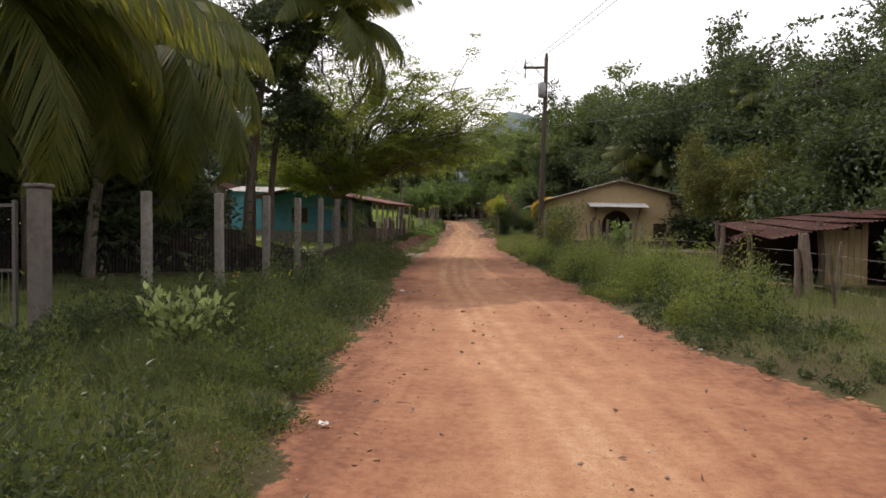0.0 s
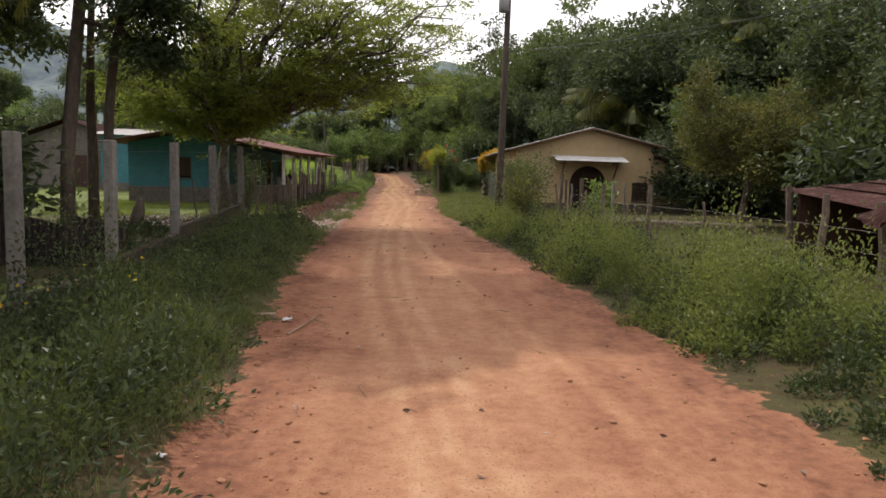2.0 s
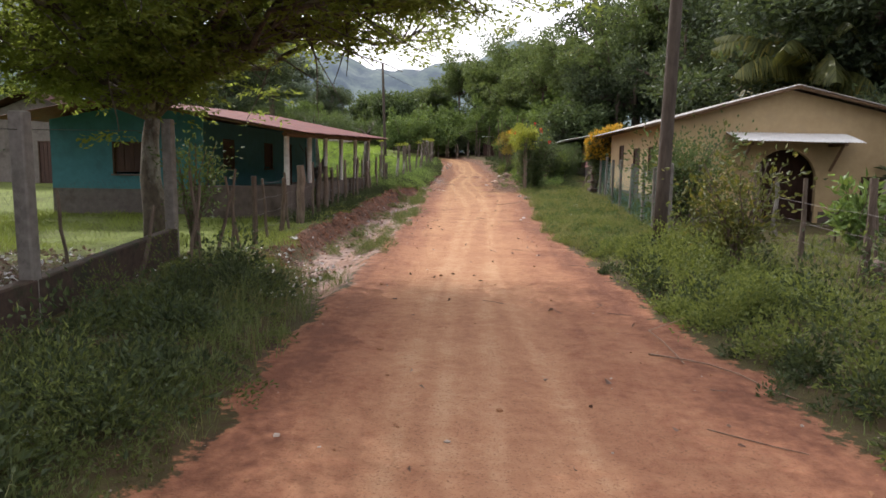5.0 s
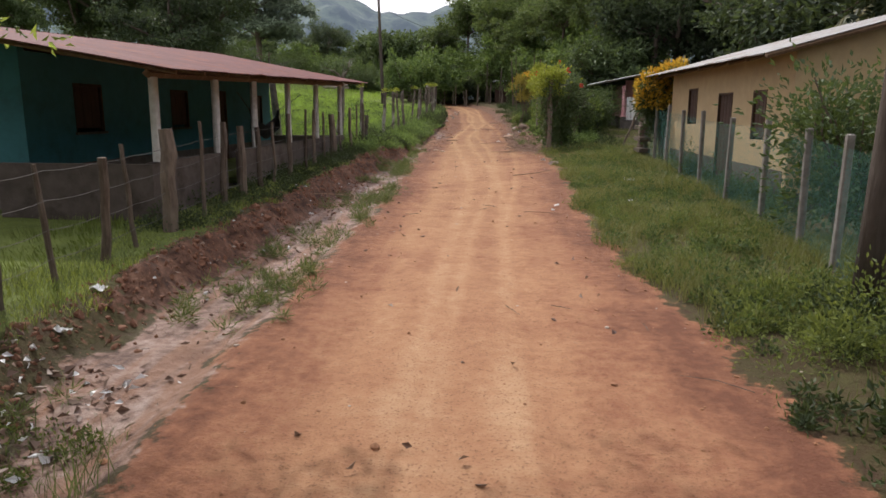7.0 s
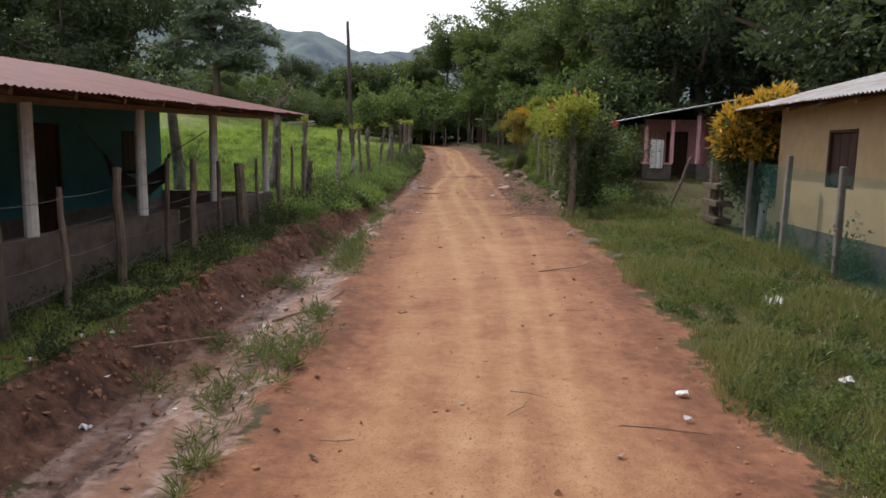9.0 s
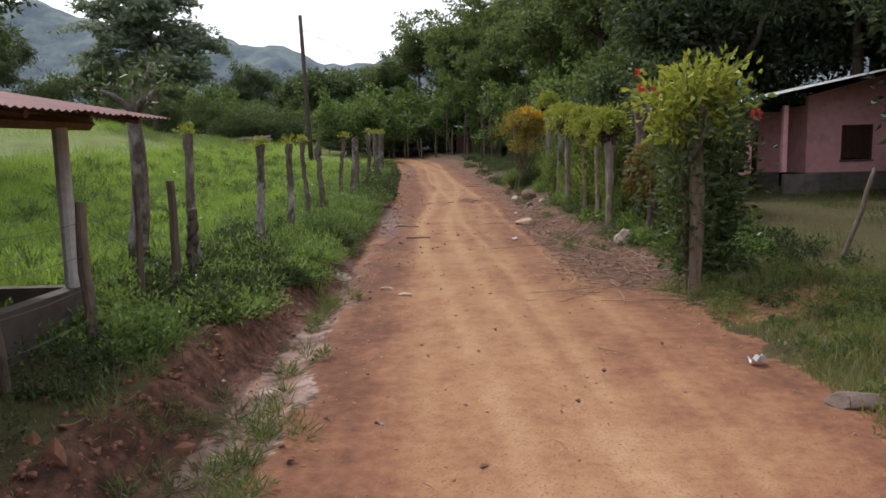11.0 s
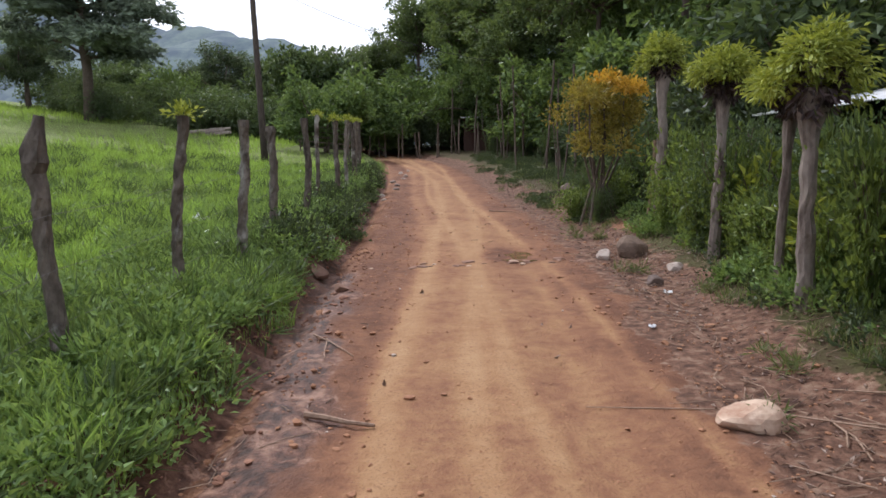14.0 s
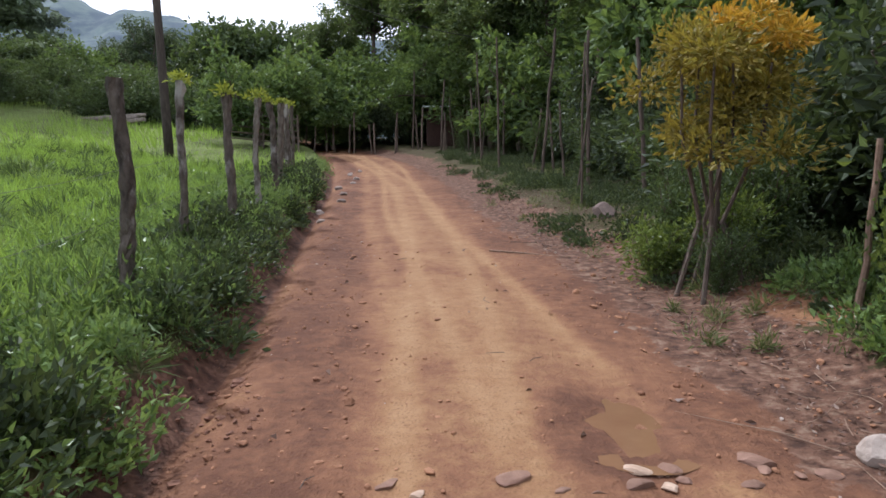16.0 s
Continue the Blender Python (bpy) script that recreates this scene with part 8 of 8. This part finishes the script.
def grown(side):
    """Weeds stand low at the road's edge and high away from it."""
    return lambda x, y: np.where((side > 0) & (y > 26), 0.62, np.where((side < 0) & (y > 20), 0.6, 1.0)) * np.clip(0.35 + 0.75 * (edge_l(y) - x if side < 0 else x - edge_r(y)), 0.3, 1.0) * np.clip(0.75 + 0.6 * wobble(x, y, 1.1, 3.0), 0.35, 1.25)


def open_verge(x, y, g):
    return left_verge(x, y, g) & (x > np.interp(y, *YARD) + 0.5 + 0.15 * wobble(x, y, 2.1))


sow("grass", "thin verge grass among the weeds", L_GRASS, 60000, (-4.75, 0.9, -1, 33), open_verge, 0.30, 0.0065, 1, 0.6)
weeds("weeds", "leafy low weeds in the shaded verge", L_VERGE, 1700, (-4.75, 0.6, 0, 33), open_verge, 0.036, 0.17, 70, 2)
mounds("weeds", "bushy knee-high weeds in the shaded verge", L_VERGE, 400, (-4.5, 0.4, 1, 31), lambda x, y, g: open_verge(x + 0.12, y, g) & (np.hypot(x + 2.0, y - 10.6) > 1.0), lambda x, y: grown(-1)(x, y) * (0.55 + 0.9 * patch(x, y, 0.8, 2.0, 0.0)), 0.048, 0.36, 0.72, 420, 3, 0.4, 0.12)
mounds("weeds", "dark broad-leaved weeds crowding the shaded verge", L_WEED, 430, (-4.3, 0.2, 2, 31), lambda x, y, g: left_verge(x + 0.15, y, g) & (x > np.interp(y, *YARD) + 0.32 - 0.2 * smooth(14, 16, y) + 0.6 * smooth(23, 26, y)) & (np.hypot(x + 2.0, y - 10.6) > 1.0) & (g.uniform(0, 1, len(x)) < np.interp(y, (2, 11, 15, 31), (0.55, 0.55, 1.0, 1.0))), grown(-1), 0.075, 0.36, 0.85, 230, 43, 0.5)
mounds("weeds", "feathery pale weeds standing out of the verge", L_MOUND, 80, (-4.4, -0.2, 2, 29), lambda x, y, g: open_verge(x + 0.3, y, g), grown(-1), 0.06, 0.3, 0.85, 230, 33, 0.2, 0.25)
sow("grass", "sunlit verge grass", L_GRASS, 42000, (3.4, 12.5, 2, 36), right_verge, 0.3, 0.010, 4, 0.4, lambda x, y: 0.24 * np.clip(0.2 + 0.5 * (x - edge_r(y)), 0.2, 1.1) * (0.4 + 0.9 * np.clip(0.5 + wobble(x, y, 1.7, 4), 0, 1)))
weeds("weeds", "creeping leafy weeds at the road's edge", L_WEED, 1200, (3.4, 8.0, 4, 36), lambda x, y, g: right_verge(x, y, g) & (x < edge_r(y) + 1.6), 0.055, 0.15, 40, 5)
mounds("weeds", "waist-high bushy weeds crowding the roadside", L_MOUND, 560, (3.8, 9.0, 9, 36), lambda x, y, g: (x > edge_r(y) + 0.22 + 0.25 * wobble(x, y, 1.9)) & (x < edge_r(y) + np.interp(y, (9, 14, 20, 36), (1.2, 2.2, 2.7, 2.4)) + 0.5 * wobble(x, y, 0.9)) & ((y > 17) | patch(x, y, 0.9, 2.0, -0.1)), grown(1), 0.062, 0.36, 1.0, 340, 6)
mounds("weeds", "darker broad-leaved weeds in the roadside growth", L_WEED, 130, (3.9, 8.6, 12, 36), lambda x, y, g: (x > edge_r(y) + 0.3) & (x < edge_r(y) + 2.6), grown(1), 0.075, 0.34, 0.9, 240, 7, 0.5)
mounds("weeds", "feathery light weeds by the fence", L_MOUND, 90, (4.6, 9.6, 10, 37), lambda x, y, g: x > edge_r(y) + 0.9, grown(1), 0.08, 0.3, 0.8, 190, 34, 0.16, 0.2)
fl = np.random.default_rng(77)
fx, fy = fl.uniform(-3.3, -1.5, 26), fl.uniform(14.5, 20.5, 26)
for x, y in zip(fx, fy):
    d = fl.normal(size=(7, 3)) * [1, 1, 0.4]
    single("yellow_flower", Geo().leaves(np.zeros((7, 3)) + (x, y, gz(x, y) + fl.uniform(0.42, 0.72)), d, 0.028, 0.022, seed=int(x * -99)), L_YELLOW, "small yellow flower among the weeds", "flower", "yellow flowers")
sow("grass", "short lit grass beside the netted fence", L_STRIP, 62000, (2.7, 6.2, 35, 54), lambda x, y, g: right_verge(x, y, g) & ~((np.abs(y - 52.6) < 0.55) & (x < 6.0)), 0.19, 0.007, 7, 0.6)
weeds("weeds", "low weeds in the short grass", L_TUFT, 520, (2.9, 5.6, 35, 54), lambda x, y, g: right_verge(x - 0.15, y, g), 0.06, 0.15, 42, 8)
mounds("weeds", "low leafy weeds in the short grass strip", L_MOUND, 240, (2.9, 5.3, 34, 54), lambda x, y, g: right_verge(x - 0.1, y, g) & patch(x, y, 1.5, 1.0, -0.2), lambda x, y: 0.7 + 0.5 * wobble(x, y, 1.9), 0.04, 0.26, 0.22, 230, 28, 0.4)
mounds("weeds", "green growth inside the netted fence", L_MID, 120, (5.75, 6.3, 40.5, 49.5), lambda x, y, g: x > np.interp(y, [p[1] for p in GP], [p[0] for p in GP]) + 0.12, lambda x, y: 0.7 + 0.4 * wobble(x, y, 1.6), 0.06, 0.16, 0.5, 170, 44, 0.45)
sow("grass", "trodden yard grass", L_GRASS, 26000, (6.0, 16, 50, 66), lambda x, y, g: y > 50, 0.10, 0.014, 9)


weeds("tufts", "grass tufts between ditch and road", L_GRASS, 210, (-1.7, -0.4, 34, 53), lambda x, y, g: np.abs(x - edge_l(y) + 0.12) < 0.22 + 0.12 * wobble(x, y, 2.0), 0.12, 0.11, 46, 26, 0.10)


def left_bank(x, y, g):
    return x < edge_l(y) - np.interp(y, *DITCH) - np.interp(y, (33, 36, 51, 56), (0.2, 0.42, 0.42, 0.12)) + 0.22 * wobble(x, y, 3.0)


sow("grass", "sunlit lawn grass along the ditch bank", L_BRIGHTLAWN, 20000, (-3.7, -2.1, 32, 48), lambda x, y, g: left_bank(x + 0.05, y, g), 0.07, 0.010, 41)
sow("grass", "thin grass on the ditch bank", L_GRASS, 14000, (-3.65, -1.6, 32, 54), left_bank, 0.10, 0.010, 10)
weeds("weeds", "weeds along the porch fence", L_WEED, 260, (-3.55, -2.4, 38, 55), left_bank, 0.05, 0.2, 55, 11)
weeds("tufts", "grass tufts on the muddy strip", L_GRASS, 420, (-2.4, -0.3, 33, 54), lambda x, y, g: (x < edge_l(y) + 0.25) & (x > edge_l(y) - 1.1) & patch(x, y, 1.6, 0.5, 0.0), 0.11, 0.14, 60, 12, 0.10)
weeds("tufts", "grass tufts at the upper road's edge", L_GRASS, 210, (1.6, 4.2, 55, 84), lambda x, y, g: (x > edge_r(y) - 0.4) & patch(x, y, 1.4, 2.5, 0.1), 0.11, 0.13, 60, 13, 0.12)
sow("pasture", "bright green pasture grass", L_PASTURE, 130000, (-17, -1.4, 53, 98), lambda x, y, g: left_bank(x, y, g) & ((y < 65.5) | (x < edge_l(y) - 1.3)) & (g.uniform(0, 1, len(x)) < np.clip(1.5 - (y - 53) / 36 - (-x - 3) / 22, 0.12, 1)), 0.22, 0.014, 14)
sow("pasture", "bright green pasture grass further up the slope", L_PASTURE, 60000, (-70, -10, 52, 115), lambda x, y, g: y > 52, 0.30, 0.04, 15)
sow("pasture", "mown green lawn before the teal house", L_LAWN, 26000, (-16, -3.7, 33, 39.4), lambda x, y, g: x < -3.7, 0.10, 0.014, 16)
sow("grass", "sparse shaded grass in the palm yard", L_GRASS, 26000, (-16, -4.8, 9, 33), lambda x, y, g: x < -4.8, 0.10, 0.012, 17)
mounds("weeds", "shaded leafy weeds in the palm yard", L_WEED, 150, (-9.5, -3.7, 22.8, 29.0), lambda x, y, g: patch(x, y, 0.9, 3.0, 0.1) & (x < np.interp(y, *YARD) - 0.2), lambda x, y: 0.7 + 0.4 * wobble(x, y, 1.3), 0.08, 0.36, 0.42, 170, 46, 0.5)
weeds("weeds", "fine leafy weeds on the pasture bank", L_BANKWEED, 900, (-4.6, -1.4, 53, 80), left_bank, 0.042, 0.2, 60, 18)
weeds("weeds", "dense leafy weeds on the upper pasture bank", L_BANKWEED, 500, (-3.6, -1.4, 66, 92), left_bank, 0.055, 0.24, 60, 35)
sow("grass", "lush grass on the pasture bank", L_BANKGRASS, 36000, (-5.2, -1.4, 52.5, 82), lambda x, y, g: left_bank(x, y, g) & ((y < 65.5) | (x < edge_l(y) - 1.35 + 0.3 * wobble(x, y, 1.9))), 0.15, 0.010, 36, 0.8)
mounds("tussocks", "bright grass tussocks on the pasture bank", L_BANKGRASS, 200, (-5.4, -1.5, 52, 80), lambda x, y, g: left_bank(x + 0.1, y, g) & ((y < 65.5) | (x < edge_l(y) - 1.3)) & patch(x, y, 1.1, 2.0, -0.35), lambda x, y: 0.6 + 0.5 * wobble(x, y, 1.3), 0.24, 0.22, 0.2, 85, 22, 0.09)
mounds("tussocks", "grass tussocks scattered over the pasture", L_PASTURE, 1500, (-15, -4.4, 53, 88), lambda x, y, g: patch(x, y, 0.7, 6.0, -0.2), lambda x, y: 0.6 + 0.5 * wobble(x, y, 1.0), 0.22, 0.26, 0.2, 60, 37, 0.11)
foot = np.array([(x, y) for x, y, h, lx in QP[1:12]])
mounds("tufts", "dark tufts at the feet of the living posts", L_TUFT, 900, (-4.2, -2.2, 54, 77), lambda x, y, g: (np.hypot(x[:, None] - foot[:, 0], y[:, None] - foot[:, 1]).min(1) < 0.24) & left_bank(x, y, g), lambda x, y: 0.9 + 0.3 * wobble(x, y, 1.7), 0.13, 0.16, 0.2, 60, 38, 0.12)
weeds("tufts", "coarse dark grass tufts in the pasture", L_TUFT, 800, (-14, -2.4, 53, 88), lambda x, y, g: patch(x, y, 0.9, 4.0, -0.05) & left_bank(x, y, g), 0.26, 0.22, 36, 23, 0.10)
weeds("tufts", "long coarse grass on the bank", L_TUFT, 120, (-3.6, -1.5, 56, 72), lambda x, y, g: left_bank(x, y, g), 0.32, 0.16, 36, 24, 0.07)
mounds("weeds", "lit leafy weeds on the brow of the cut bank", L_BANKWEED, 330, (-4.2, -2.2, 58, 84), lambda x, y, g: left_bank(x + 0.3, y, g) & patch(x, y, 1.2, 4.0, -0.2), lambda x, y: 0.65 + 0.45 * wobble(x, y, 1.6), 0.07, 0.28, 0.32, 190, 45, 0.5)
mounds("weeds", "dark bushy weeds hanging over the cut bank", L_WEED, 360, (-4.0, -1.6, 66, 86), lambda x, y, g: left_bank(x + 0.12, y, g) & (x > edge_l(y) - 1.45) & patch(x, y, 1.2, 7.0, -0.3), lambda x, y: 0.65 + 0.45 * wobble(x, y, 1.6), 0.085, 0.3, 0.42, 190, 27, 0.6)
mounds("weeds", "dark leafy weeds at the bank's lower end", L_WEED, 170, (-4.0, -1.5, 50.5, 58.5), lambda x, y, g: left_bank(x + 0.08, y, g) & patch(x, y, 1.2, 5.0, -0.2), lambda x, y: 0.7 + 0.4 * wobble(x, y, 1.6), 0.075, 0.28, 0.36, 180, 42, 0.55)
mounds("weeds", "low leafy weeds among the bank grass", L_BANKWEED, 800, (-4.6, -1.5, 50.5, 68), lambda x, y, g: left_bank(x + 0.06, y, g) & patch(x, y, 1.4, 9.0, -0.35), lambda x, y: 0.7 + 0.5 * wobble(x, y, 1.6), 0.07, 0.26, 0.27, 170, 39, 0.5)
weeds("weeds", "broad weed clumps in the pasture", L_BANKWEED, 1100, (-10, -2.2, 53, 84), left_bank, 0.15, 0.2, 34, 19, 0.2)
# low weeds in the darker leaf colour, standing for the tree crowns' shade
mounds("weeds", "low weeds, dark-leaved to stand for shade under the roadside trees", L_WEED, 360, (1.5, 7.2, 71.3, 98), lambda x, y, g: (x > edge_r(y) + 0.3 + 0.5 * wobble(x, y, 1.2)) & ((y > 72.5) | (x > 2.5)) & patch(x, y, 1.1, 8.0, -0.3), lambda x, y: 0.6 + 0.5 * wobble(x, y, 1.5), 0.075, 0.32, 0.32, 150, 40, 0.5)
mounds("weeds", "bright leafy weeds spreading from the hedge", L_BANKWEED, 290, (2.8, 5.2, 55, 70.5), lambda x, y, g: x > edge_r(y) + 0.95 + 0.3 * wobble(x, y, 1.5), lambda x, y: 0.6 + 0.5 * wobble(x, y, 1.3), 0.085, 0.3, 0.4, 170, 25, 0.5)
weeds("weeds", "leafy weeds along the hedge's foot", L_WEED, 800, (2.4, 6.0, 54, 92), lambda x, y, g: (x > edge_r(y) + 0.75 + 0.4 * wobble(x, y, 1.5) + smooth(69, 73, y) * 0.5) & ((y < 71) | patch(x, y, 0.9, 3.0, 0.1)), 0.07, 0.22, 60, 20)
sow("grass", "short grass along the hedge's foot", L_GRASS, 30000, (2.4, 6.0, 53, 92), lambda x, y, g: (x > edge_r(y) + 0.7 + 0.4 * wobble(x, y, 1.5) + smooth(69, 73, y) * 0.4) & ((y < 71) | patch(x, y, 0.9, 3.0, -0.05)), 0.15, 0.012, 21)
